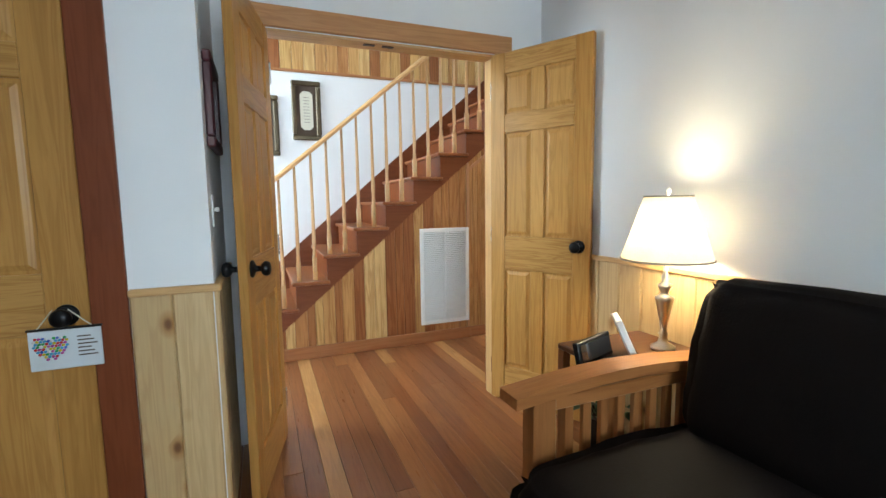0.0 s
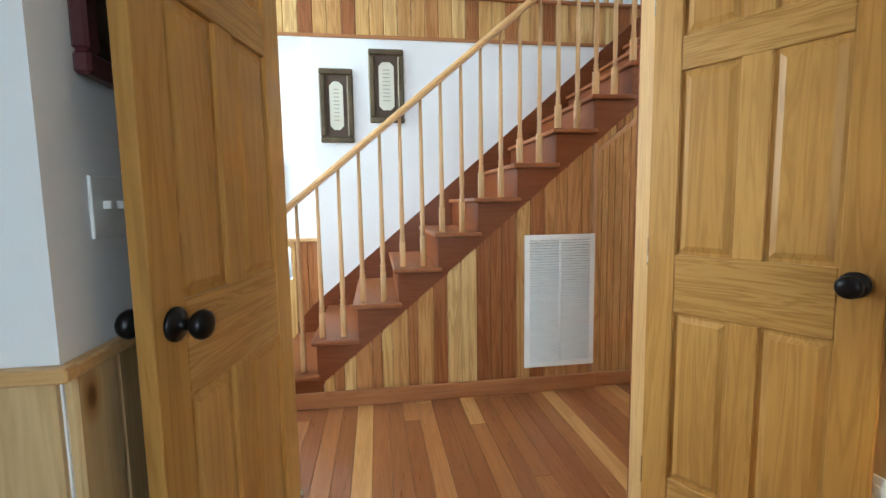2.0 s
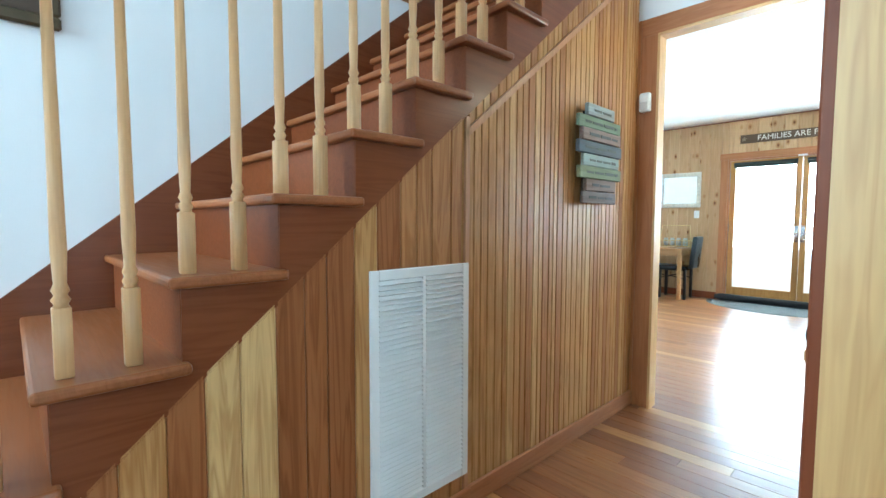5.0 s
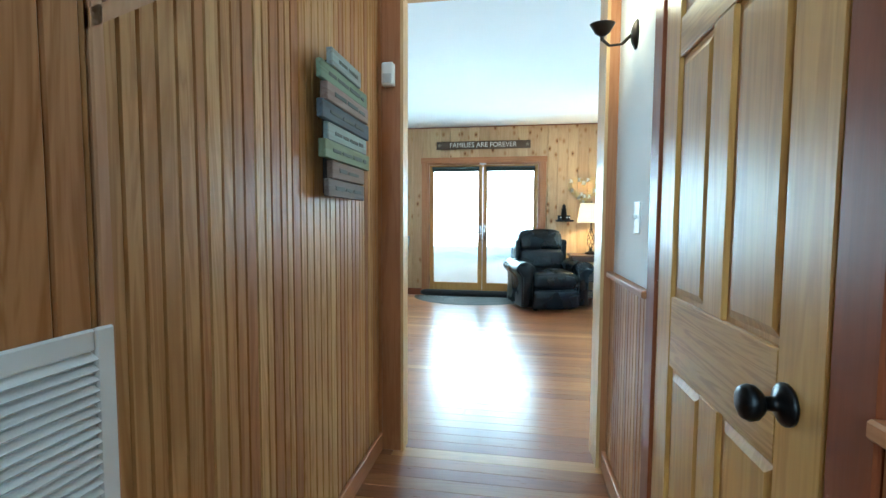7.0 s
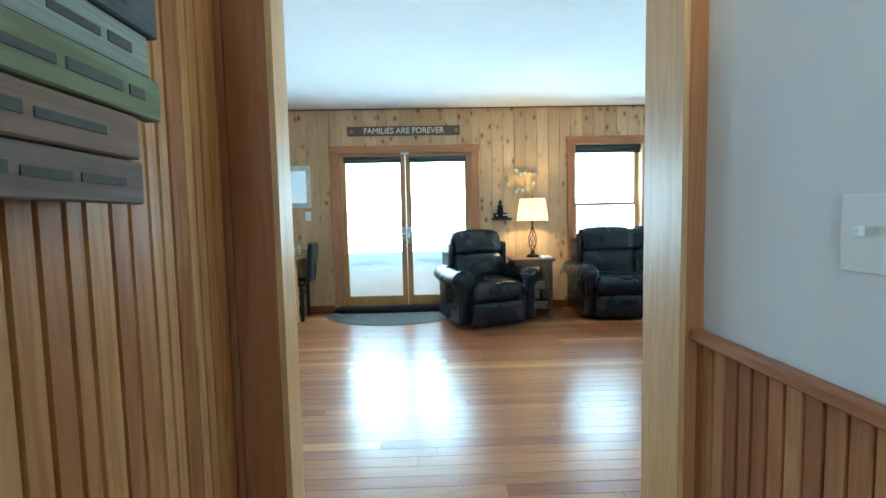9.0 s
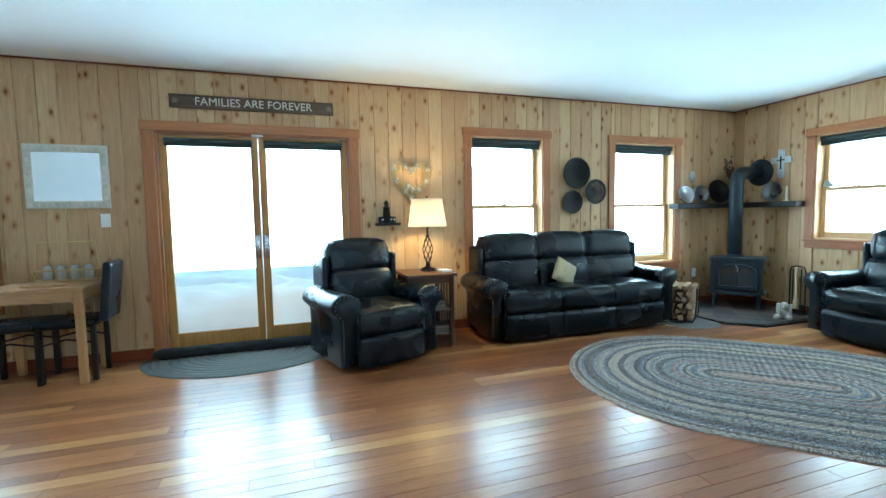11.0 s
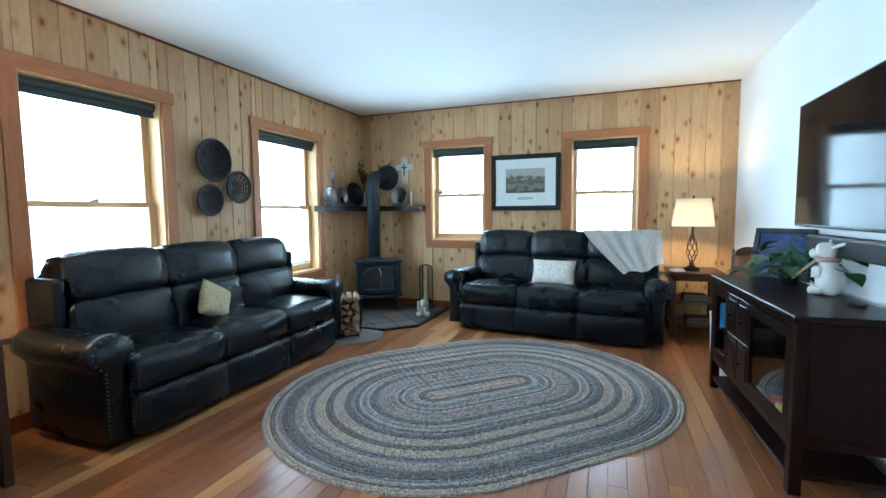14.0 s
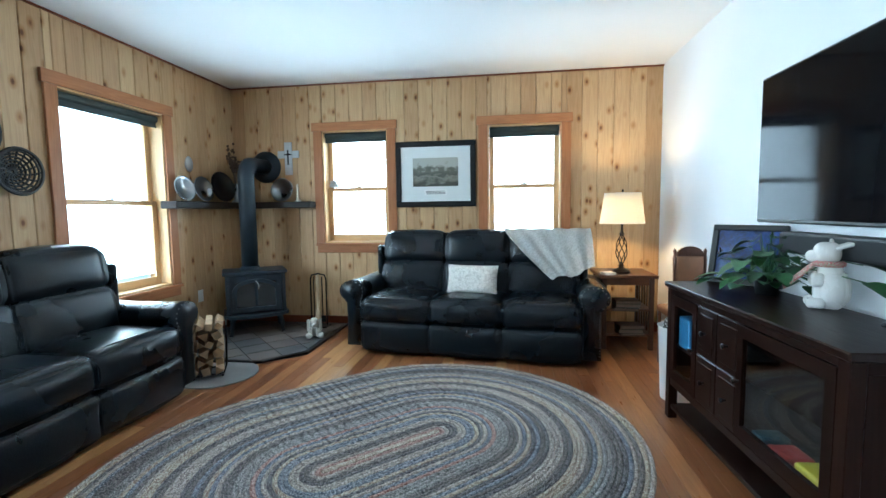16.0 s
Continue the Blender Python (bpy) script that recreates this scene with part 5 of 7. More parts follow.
sdoor = part("door", bm, M_IRON, stove, "arched cast iron door")
part("window", boxes((-0.178, 0.178, -0.2, -0.195, 0.255, 0.495)), M_DARKGLASS, sdoor, "sooty arched glass")
part("divider", boxes((-0.012, 0.012, -0.212, -0.2, 0.275, 0.48, 0.003)), M_IRON, sdoor)
bm = bmesh.new()
tube(bm, [(0.0, -0.226, 0.5), (0.0, -0.25, 0.5), (0.02, -0.26, 0.47)], 0.008, 8)
lathe(bm, [(0.012, 0), (0.014, 0.03), (0.006, 0.04)], 10, pose(0.02, -0.262, 0.43))
part("handle", bm, M_STEEL, sdoor)
PX, PY = 7.945, -1.83
bm = bmesh.new()
r = 0.078
pts = [(PX, PY, 0.655), (PX, PY, 1.58)]
for k in range(1, 8):
    a = math.pi / 2 * k / 7
    pts.append((PX + 0.02 * (1 - math.cos(a)), PY - 0.14 * (1 - math.cos(a)), 1.58 + 0.14 * math.sin(a)))
pts.append((PX + 0.02, SY + 0.03, 1.725))
tube(bm, pts, r, 24)
pipe = link_bm("stovepipe", bm, M_PIPE, None, True)
tagged(pipe, "black stovepipe rising from the stove and bending into the wall", "stovepipe")
bm = bmesh.new()
lathe(bm, [(0.17, 0), (0.17, 0.006), (0.1, 0.02), (0.082, 0.03)], 32, pose(PX + 0.02, SY + 0.017, 1.725, -90))
part("wall_collar", bm, M_PIPE, pipe, "", True)
bm = bmesh.new()
lathe(bm, [(0.1, 0.66), (0.1, 0.672), (0.082, 0.70)], 24, Matrix.Translation((PX, PY, 0)))
part("flue_collar", bm, M_IRON, pipe, "", True)
M_BEAM = wood("dark_stained_beam", [(0.016, 0.01, 0.008)], "x", rough=0.45, spec=0.25)
shelf = empty("corner_shelf", pose(0, 0, 0), "dark wooden beam shelf across the stove corner", "shelf")
part("beam", boxes((EX - 0.175, EX - 0.016, SY + 0.19, -1.155, 1.28, 1.345, 0.006)), M_BEAM, shelf)
part("beam", boxes((7.405, EX - 0.016, SY + 0.016, SY + 0.188, 1.28, 1.345, 0.006)), M_BEAM, shelf)
M_PEWTER = plain("pewter", (0.3, 0.31, 0.32), 0.28, 1.0, amount=0.15, bump=0.05)


def plate(m, r, mat, label, dark=False):
    bm = bmesh.new()
    lathe(bm, [(0.002, 0.0), (r * 0.6, 0.0), (r * 0.67, 0.012), (r * 0.95, 0.017), (r, 0.019), (r, 0.024), (r * 0.93, 0.022), (r * 0.7, 0.017), (r * 0.62, 0.005), (0.002, 0.005)], 32, cap=False)
    ob = link_bm("display_plate", bm, mat, None, True)
    ob.matrix_world = m
    return tagged(ob, label, "plate", "plates on the corner shelf")


ZS = 1.346
plate(pose(EX - 0.10, -1.345, ZS + 0.113, 78, 0, -97), 0.115, M_PEWTER, "round pewter plate leaning on the corner shelf")
plate(pose(EX - 0.10, -1.60, ZS + 0.118, 78, 0, -95), 0.12, M_PEWTER, "round pewter plate leaning on the corner shelf")
plate(pose(EX - 0.11, -1.885, ZS + 0.152, 78, 0, -99), 0.155, M_BLACKMETAL, "dark round tray leaning on the corner shelf")
plate(pose(7.757, SY + 0.07, ZS + 0.127, 80, 0, 178), 0.128, M_PEWTER, "round pewter charger leaning on the corner shelf")
bm = bmesh.new()
lathe(bm, [(0.035, 0), (0.036, 0.01), (0.012, 0.02), (0.014, 0.04), (0.012, 0.05), (0.011, 0.055), (0.0105, 0.18), (0.003, 0.185)], 16)
cs = link_bm("candlestick", bm, plain("ivory_wax_candle", (0.72, 0.66, 0.52), 0.5, amount=0.05), None, True)
cs.location = (7.58, SY + 0.09, ZS)
tagged(cs, "pale candle in a small holder on the corner shelf", "candle")
bm = bmesh.new()
lathe(bm, [(0.05, 0), (0.052, 0.01), (0.03, 0.03), (0.028, 0.1), (0.034, 0.16), (0.026, 0.19), (0.03, 0.2)], 20)
vz = link_bm("vase", bm, M_PEWTER, None, True)
vz.location = (EX - 0.11, SY + 0.14, ZS)
tagged(vz, "small pewter vase of dried stems in the corner", "vase")
dr = random.Random(8)
M_DRY = plain("dried_stem", (0.09, 0.05, 0.03), 0.8)
for k in range(15):
    a, lean_r, hh = dr.uniform(2.2, 5.2), dr.uniform(0.02, 0.17), dr.uniform(0.24, 0.46)
    bm = bmesh.new()
    end = (-0.02 - 0.5 * lean_r * abs(math.sin(a)), -0.1 + 0.34 * dr.random(), 0.17 + hh)
    tube(bm, [(0, 0, 0.12), (end[0] * 0.4, end[1] * 0.4, 0.17 + hh * 0.5), end], 0.0018, 5)
    for q in range(5):
        t = 0.6 + 0.09 * q
        c = (end[0] * t + dr.uniform(-.015, .015), end[1] * t + dr.uniform(-.015, .015), 0.17 + hh * t + dr.uniform(-.01, .02))
        softbox(bm, c[0] - 0.011, c[0] + 0.011, c[1] - 0.008, c[1] + 0.008, c[2] - 0.013, c[2] + 0.013, r=0.007, n=1)
    part("dried_stem", bm, M_DRY, vz, "dark dried flower stem")
cross = empty("wall_cross", pose(7.70, SY + 0.017, 1.635) @ Matrix.Diagonal((1.2, 1, 1.2, 1)), "pale corrugated metal cross on the pine wall", "cross")
M_TIN = plain("galvanised_tin", (0.5, 0.53, 0.55), 0.4, 0.9, amount=0.15, bump=0.1)
bmx = bmesh.new()
box(bmx, -0.035, 0.035, 0, 0.012, 0, 0.29, 0.003)
box(bmx, -0.1, -0.036, 0, 0.012, 0.15, 0.215, 0.003)
box(bmx, 0.036, 0.1, 0, 0.012, 0.15, 0.215, 0.003)
part("panel", bmx, M_TIN, cross)
for k in range(14):
    z = 0.01 + 0.02 * k
    part("rib", boxes((-0.034, 0.034, 0.012, 0.017, z, z + 0.008)), M_TIN, cross)
for sx in (-0.1, 0.037):
    for k in range(3):
        part("rib", boxes((sx, sx + 0.063, 0.012, 0.017, 0.158 + 0.02 * k, 0.166 + 0.02 * k)), M_TIN, cross)
part("inlay", boxes((-0.006, 0.006, 0.017, 0.022, 0.09, 0.22), (-0.035, 0.035, 0.0175, 0.0215, 0.175, 0.187)), M_BLACKMETAL, cross)
bm = bmesh.new()
lathe(bm, [(0.002, 0), (0.05, 0), (0.055, 0.006), (0.04, 0.012), (0.03, 0.02), (0.002, 0.024)], 24, pose(0, 0, 0, 0, -90) @ Matrix.Diagonal((1.35, 1, 1, 1)))
pl = link_bm("wall_plaque", bm, M_TIN, None, True)
pl.location = (EX - 0.016, -1.54, 1.70)
tagged(pl, "small oval pewter plaque on the pine wall", "plaque")

# firewood, tools and the stone dog
M_BARK = plain("split_firewood", (0.31, 0.2, 0.105), 0.85, scale=12, amount=0.4, bump=0.6, bump_scale=40)
bm = bmesh.new()
lathe(bm, [(0.29, 0.001), (0.29, 0.006), (0.28, 0.009), (0.002, 0.009)], 40, cap=False)
ob = link_bm("round_mat", bm, plain("grey_felt_mat", (0.16, 0.155, 0.15), 0.9, amount=0.15, bump=0.3), None, True)
ob.location = (7.56, -0.70, 0)
tagged(ob, "grey round mat under the firewood rack", "mat")
holder = empty("log_holder", pose(7.64, -0.68, 0.0095, 0, 0, 214) @ Matrix.Diagonal((0.9, 0.85, 0.88, 1)), "black iron firewood rack packed with split logs", "log holder")
bm = bmesh.new()
for y in (-0.11, 0.11):
    tube(bm, [(-0.165, y, 0.44), (-0.155, y, 0.1), (-0.13, y, 0.02), (0.13, y, 0.02), (0.155, y, 0.1), (0.165, y, 0.44)], 0.008, 8)
part("frame", bm, M_BLACKMETAL, holder)
for x in (-0.12, 0.12):
    bm = bmesh.new()
    tube(bm, [(x, -0.13, 0.011), (x, 0.13, 0.011)], 0.01, 8)
    part("foot", bm, M_BLACKMETAL, holder)
for x in (-0.166, 0.166):
    bm = bmesh.new()
    tube(bm, [(x, -0.11, 0.43), (x, 0.11, 0.43)], 0.006, 8)
    part("side_bar", bm, M_BLACKMETAL, holder)
fw = random.Random(5)
for row in range(6):
    nlog = 3 if row % 2 == 0 else 4
    for k in range(nlog):
        x = -0.142 + (k + 0.5) * 0.284 / nlog
        bm = bmesh.new()
        sides = fw.choice((3, 4, 5))
        big = 0.046 if nlog == 3 else 0.037
        prism(bm, [(fw.uniform(0.85, 1.1) * big * math.cos(2 * math.pi * q / sides + row + k), fw.uniform(0.85, 1.1) * big * math.sin(2 * math.pi * q / sides + row + k)) for q in range(sides)], -0.19 - fw.random() * 0.03, 0.18)
        bmesh.ops.transform(bm, matrix=pose(x, 0, 0.07 + row * 0.075, 90), verts=bm.verts)
        part("log", bm, M_BARK, holder)
tools = empty("fireplace_tools", pose(7.33, -2.06, 0.031), "black fireplace tool stand with a brush beside the stove", "fire tools")
bm = bmesh.new()
box(bm, -0.1, 0.1, -0.07, 0.07, 0, 0.015, 0.004)
part("base", bm, M_BLACKMETAL, tools)
bm = bmesh.new()
tube(bm, [(-0.085, 0, 0.015), (-0.085, 0, 0.5), (-0.07, 0, 0.545), (0, 0, 0.56), (0.07, 0, 0.545), (0.085, 0, 0.5), (0.085, 0, 0.015)], 0.008, 8)
part("stand", bm, M_BLACKMETAL, tools)
for x, hgt in ((-0.045, 0.1), (0.045, 0.08)):
    bm = bmesh.new()
    tube(bm, [(x, 0.012, hgt), (x, 0.012, 0.53)], 0.006, 8)
    softbox(bm, x - 0.03, x + 0.03, 0.0, 0.02, hgt - 0.05, hgt + 0.02, r=0.008, n=1)
    part("tool", bm, M_BLACKMETAL, tools)
bm = bmesh.new()
lathe(bm, [(0.034, 0.06), (0.03, 0.15), (0.014, 0.2), (0.013, 0.52), (0.018, 0.54), (0.004, 0.55)], 14, Matrix.Translation((0, 0.02, 0)))
part("brush", bm, plain("pale_turned_handle", (0.55, 0.42, 0.26), 0.5), tools, "pale-handled hearth brush", True)
bm = bmesh.new()
softbox(bm, -0.055, 0.055, -0.06, 0.05, 0.0, 0.12, r=0.05, bulge=0.01, n=3)
softbox(bm, -0.04, 0.04, -0.085, 0.0, 0.1, 0.185, r=0.038, n=3)
softbox(bm, -0.022, 0.022, -0.115, -0.06, 0.105, 0.145, r=0.02, n=2)
for sx in (-1, 1):
    softbox(bm, sx * 0.055 - 0.016, sx * 0.055 + 0.016, -0.055, -0.015, 0.055, 0.17, r=0.015, n=2)
    softbox(bm, sx * 0.055 - 0.028, sx * 0.055 + 0.028, -0.13, -0.05, 0.0, 0.045, r=0.02, n=2)
    softbox(bm, sx * 0.03 - 0.016, sx * 0.03 + 0.016, -0.09, -0.05, 0.0, 0.1, r=0.015, n=2)
dog = link_bm("dog_statue", bm, plain("pale_cast_stone", (0.5, 0.47, 0.42), 0.8, amount=0.2, bump=0.4), None, True)
dog.matrix_world = pose(7.235, -1.72, 0.031, 0, 0, 205)
tagged(dog, "small pale cast-stone dog sitting on the hearth", "statue")


# ---- television and console ----
M_SCREEN = plain("black_screen_glass", (0.004, 0.004, 0.005), 0.03, amount=0.0, bump=0.0, spec=0.05)
M_BLACKPL = plain("black_plastic", (0.008, 0.008, 0.009), 0.4, amount=0.1, bump=0.02, spec=0.35)
tv = empty("television", pose(WX + 0.022, 0.36, 1.14, 0, 0, 90), "large switched-off flat television on the white wall", "television")
part("back", boxes((-0.6, 0.6, -0.03, -0.006, 0.1, 0.7, 0.01)), M_BLACKPL, tv)
part("bezel", boxes((-0.73, 0.73, -0.062, -0.03, 0.0, 0.775, 0.006)), M_BLACKPL, tv)
part("screen", boxes((-0.718, 0.718, -0.0635, -0.0625, 0.018, 0.763)), M_SCREEN, tv, "glossy black screen")
part("wall_mount", boxes((-0.2, 0.2, -0.008, 0.022, 0.25, 0.55)), M_BLACKMETAL, tv)
sb = empty("soundbar", pose(WX, 0.42, 0.995, 0, 0, 90), "long black soundbar mounted on the wall under the television", "speaker")
part("body", boxes((-0.55, 0.55, -0.095, -0.012, 0.0, 0.105, 0.012, 2)), M_BLACKPL, sb)
part("grille", boxes((-0.54, 0.54, -0.099, -0.0955, 0.012, 0.093, 0.003)), M_DARK, sb, "black fabric speaker grille")
for x in (-0.3, 0.3):
    part("bracket", boxes((x - 0.02, x + 0.02, -0.013, 0.0, 0.03, 0.08, 0.002)), M_BLACKMETAL, sb)
M_ESP = wood("dark_espresso_wood", [(0.013, 0.0052, 0.0034), (0.016, 0.006, 0.004)], "z", rough=0.36, grain=0.5, relief=0.03, spec=0.07)
M_ESPX = wood("dark_espresso_wood_level", [(0.013, 0.0052, 0.0034), (0.016, 0.006, 0.004)], "x", rough=0.3, grain=0.35, relief=0.01, spec=0.14)
M_PANE = clear("cabinet_glass", (0.88, 0.9, 0.91))
con = empty("media_console", pose(4.19, 0.275, 0, 0, 0, 93), "dark espresso media console with glass doors under the television", "cabinet")
cw, cd_, ct = 0.66, 0.215, 0.80
part("top", boxes((-cw - 0.015, cw + 0.015, -cd_ - 0.015, cd_ - 0.003, ct - 0.03, ct, 0.005)), M_ESPX, con)
for sx in (-1, 1):
    for sy in (-1, 1):
        part("post", boxes((sx * (cw - 0.025) - 0.025, sx * (cw - 0.025) + 0.025, sy * (cd_ - 0.025) - 0.025, sy * (cd_ - 0.025) + 0.025, 0, ct - 0.03, 0.003)), M_ESP, con)
    part("side_panel", boxes((sx * (cw - 0.025) - 0.009, sx * (cw - 0.025) + 0.009, -cd_ + 0.05, cd_ - 0.05, 0.26, ct - 0.03)), M_ESP, con)
    for za, zb in ((0.215, 0.26), (ct - 0.075, ct - 0.031)):
        part("side_rail", boxes((sx * (cw - 0.025) - 0.016, sx * (cw - 0.025) + 0.016, -cd_ + 0.05, cd_ - 0.05, za, zb, 0.002)), M_ESP, con)
part("back_panel", boxes((-cw + 0.05, cw - 0.05, cd_ - 0.02, cd_ - 0.01, 0.22, ct - 0.03)), M_ESP, con)
part("bottom", boxes((-cw + 0.05, cw - 0.05, -cd_ + 0.03, cd_ - 0.02, 0.225, 0.245)), M_ESPX, con)
part("inner_shelf", boxes((-cw + 0.052, -cw + 0.36, -cd_ + 0.035, cd_ - 0.022, 0.43, 0.445)), M_ESPX, con)
part("low_shelf", boxes((-cw + 0.03, cw - 0.03, -cd_ + 0.012, cd_ - 0.02, 0.06, 0.085, 0.003)), M_ESPX, con)
part("front_rail", boxes((-cw + 0.05, cw - 0.05, -cd_ + 0.004, -cd_ + 0.03, 0.205, 0.245, 0.002)), M_ESPX, con)
part("front_rail", boxes((-cw + 0.05, cw - 0.05, -cd_ + 0.004, -cd_ + 0.03, ct - 0.062, ct - 0.031, 0.002)), M_ESPX, con)


def glass_door(parent, x0, x1, z0, z1, y, knob_x):
    bm = bmesh.new()
    rings = []
    for yy in (y, y + 0.022):
        for a, b in ((0.0, 0.0), (0.045, 0.055)):
            rings.append([bm.verts.new(v) for v in ((x0 + a, yy, z0 + b), (x1 - a, yy, z0 + b), (x1 - a, yy, z1 - b), (x0 + a, yy, z1 - b))])
    for r0, r1 in ((0, 1), (1, 3), (3, 2), (2, 0)):
        for k in range(4):
            bm.faces.new((rings[r0][k], rings[r0][(k + 1) % 4], rings[r1][(k + 1) % 4], rings[r1][k]))
    bmesh.ops.recalc_face_normals(bm, faces=bm.faces)
    d = part("door", bm, M_ESP, parent, "dark framed glass door")
    part("pane", boxes((x0 + 0.04, x1 - 0.04, y + 0.009, y + 0.013, z0 + 0.05, z1 - 0.05)), M_PANE, d).visible_shadow = False
    bm = bmesh.new()
    lathe(bm, [(0.006, 0), (0.006, 0.012), (0.012, 0.018), (0.011, 0.026), (0.003, 0.029)], 14, pose(knob_x, y, (z0 + z1) / 2, 90))
    part("knob", bm, M_BRONZE, d, "", True)
    return d


fy = -cd_ + 0.004
glass_door(con, -cw + 0.052, -cw + 0.36, 0.25, ct - 0.065, fy - 0.004, -cw + 0.335)
glass_door(con, 0.065, cw - 0.052, 0.25, ct - 0.065, fy - 0.004, 0.09)
for i in range(2):
    for j in range(2):
        x0 = -cw + 0.365 + i * 0.2
        z0 = 0.25 + j * 0.245
        dw = part("drawer", boxes((x0, x0 + 0.195, fy - 0.004, fy + 0.02, z0, z0 + 0.24, 0.004)), M_ESPX, con)
        part("panel", boxes((x0 + 0.03, x0 + 0.165, fy - 0.008, fy - 0.004, z0 + 0.03, z0 + 0.21, 0.002)), M_ESPX, dw)
        bm = bmesh.new()
        lathe(bm, [(0.006, 0), (0.006, 0.012), (0.013, 0.018), (0.012, 0.025), (0.003, 0.028)], 14, pose(x0 + 0.0975, fy - 0.008, z0 + 0.12, 90))
        part("knob", bm, M_BLACKMETAL, dw, "", True)
for nm, x0, x1, z0, z1, col, lab in (("boxed_game", -0.57, -0.44, 0.5, 0.62, (0.06, 0.2, 0.38), "blue boxed game behind the console glass"), ("toy_ball", -0.41, -0.29, 0.246, 0.366, (0.7, 0.16, 0.06), "orange toy ball behind the console glass"), ("toy_truck", 0.40, 0.56, 0.246, 0.32, (0.6, 0.5, 0.03), "yellow plastic toy behind the console glass"), ("toy_block", 0.24, 0.36, 0.246, 0.3, (0.45, 0.05, 0.04), "red plastic toy behind the console glass"), ("toy_boat", 0.14, 0.225, 0.246, 0.31, (0.02, 0.07, 0.09), "teal plastic toy behind the console glass")):
    bm = bmesh.new()
    softbox(bm, x0, x1, -0.185, -0.075, z0 if nm != "boxed_game" else 0.446, z1, r=0.06 if "ball" in nm else 0.012, n=3)
    ob = link_bm(nm, bm, plain(nm + "_plastic", col, 0.4), None, True)
    ob.matrix_world = pose(4.19, 0.275, 0, 0, 0, 93)
    tagged(ob, lab, "toy")

# things on the console
ph = empty("photo_frame", pose(4.10, -0.25, 0.801, -12, 0, 133) @ Matrix.Scale(1.14, 4), "black photo frame with a dark picture leaning on the console", "picture frame")
part("frame", boxes((-0.16, 0.16, -0.012, 0.012, 0, 0.028, 0.003), (-0.16, 0.16, -0.012, 0.012, 0.262, 0.29, 0.003), (-0.16, -0.13, -0.011, 0.011, 0.028, 0.262, 0.003), (0.13, 0.16, -0.011, 0.011, 0.028, 0.262, 0.003)), M_BLACKPL, ph)
part("photograph", boxes((-0.132, 0.132, -0.004, 0.006, 0.026, 0.264)), patterned("dark_blue_photo", (0.01, 0.013, 0.018), (0.02, 0.05, 0.2), 7, 0.15, "NOISE", (0.12, 0.14, 0.15)), ph)
M_LEAF = plain("glossy_green_leaf", (0.035, 0.1, 0.03), 0.35, scale=20, amount=0.35, bump=0.1)


def leaf(bm, base, way, size, droop):
    way = Vector(way).normalized()
    side = way.cross(Vector((0, 0, 1)))
    side = side.normalized() if side.length > 0.01 else Vector((1, 0, 0))
    up = side.cross(way)
    shape = [(0, 0.0), (0.12, 0.3), (0.35, 0.42), (0.65, 0.3), (1.0, 0.0)]
    mids, ls, rs = [], [], []
    for t, w in shape:
        c = Vector(base) + way * (t * size) - Vector((0, 0, 1)) * (droop * t * t * size)
        mids.append(bm.verts.new(c))
        ls.append(bm.verts.new(c + side * (w * size) + up * (w * size * 0.25)))
        rs.append(bm.verts.new(c - side * (w * size) + up * (w * size * 0.25)))
    for k in range(4):
        for a, b in ((mids, ls), (rs, mids)):
            vs = [a[k], a[k + 1], b[k + 1], b[k]]
            bm.faces.new(vs)


def pothos(m, n, spread, size, label, seed, pot_r=0.06, pot_h=0.1):
    p = empty("potted_plant", m, label, "plant")
    rng2 = random.Random(seed)
    bm = bmesh.new()
    lathe(bm, [(pot_r * 0.75, 0), (pot_r, pot_h), (pot_r * 0.9, pot_h), (pot_r * 0.85, pot_h * 0.85)], 20)
    part("pot", bm, M_BLACKPL, p, "dark pot", True)
    for k in range(n):
        a = rng2.uniform(0, 2 * math.pi)
        r = rng2.uniform(0.2, 1.0) * spread
        h = pot_h + rng2.uniform(0.0, 0.16) * (1.3 - r / spread)
        end = Vector((r * math.cos(a), r * math.sin(a), max(0.03, h - 0.3 * max(0, r - 0.1))))
        bm = bmesh.new()
        tube(bm, [(0, 0, pot_h * 0.8), (end.x * 0.5, end.y * 0.5, end.z + 0.04), tuple(end)], 0.002, 5)
        part("stem", bm, M_LEAF, p)
        bm = bmesh.new()
        leaf(bm, end, (math.cos(a + rng2.uniform(-.6, .6)), math.sin(a + rng2.uniform(-.6, .6)), rng2.uniform(-0.3, 0.5)), rng2.uniform(0.7, 1.2) * size, rng2.uniform(0.1, 0.7))
        part("leaf", bm, M_LEAF, p, "", True)
    return p


plant = pothos(pose(4.12, 0.02, 0.801), 58, 0.24, 0.095, "green trailing pothos in a dark pot on the console", 11)
for px, py, pz, way in ((-0.13, 0.40, 0.19, (-0.3, 1, 0.1)), (-0.11, 0.45, 0.13, (-0.1, 1, -0.2))):
    bm = bmesh.new()
    tube(bm, [(0, 0, 0.08), (px * 0.6, py * 0.5, pz + 0.02), (px, py, pz)], 0.0025, 5)
    part("stem", bm, M_LEAF, plant)
    bm = bmesh.new()
    leaf(bm, (px, py, pz), way, 0.105, 0.3)
    part("leaf", bm, M_LEAF, plant, "", True)
M_CER = plain("white_glazed_ceramic", (0.75, 0.73, 0.69), 0.25, amount=0.06, bump=0.05)
bm = bmesh.new()
softbox(bm, -0.065, 0.065, -0.06, 0.075, 0.0, 0.16, r=0.06, bulge=0.01, n=4)
softbox(bm, -0.05, 0.05, -0.055, 0.05, 0.11, 0.2, r=0.045, n=3)
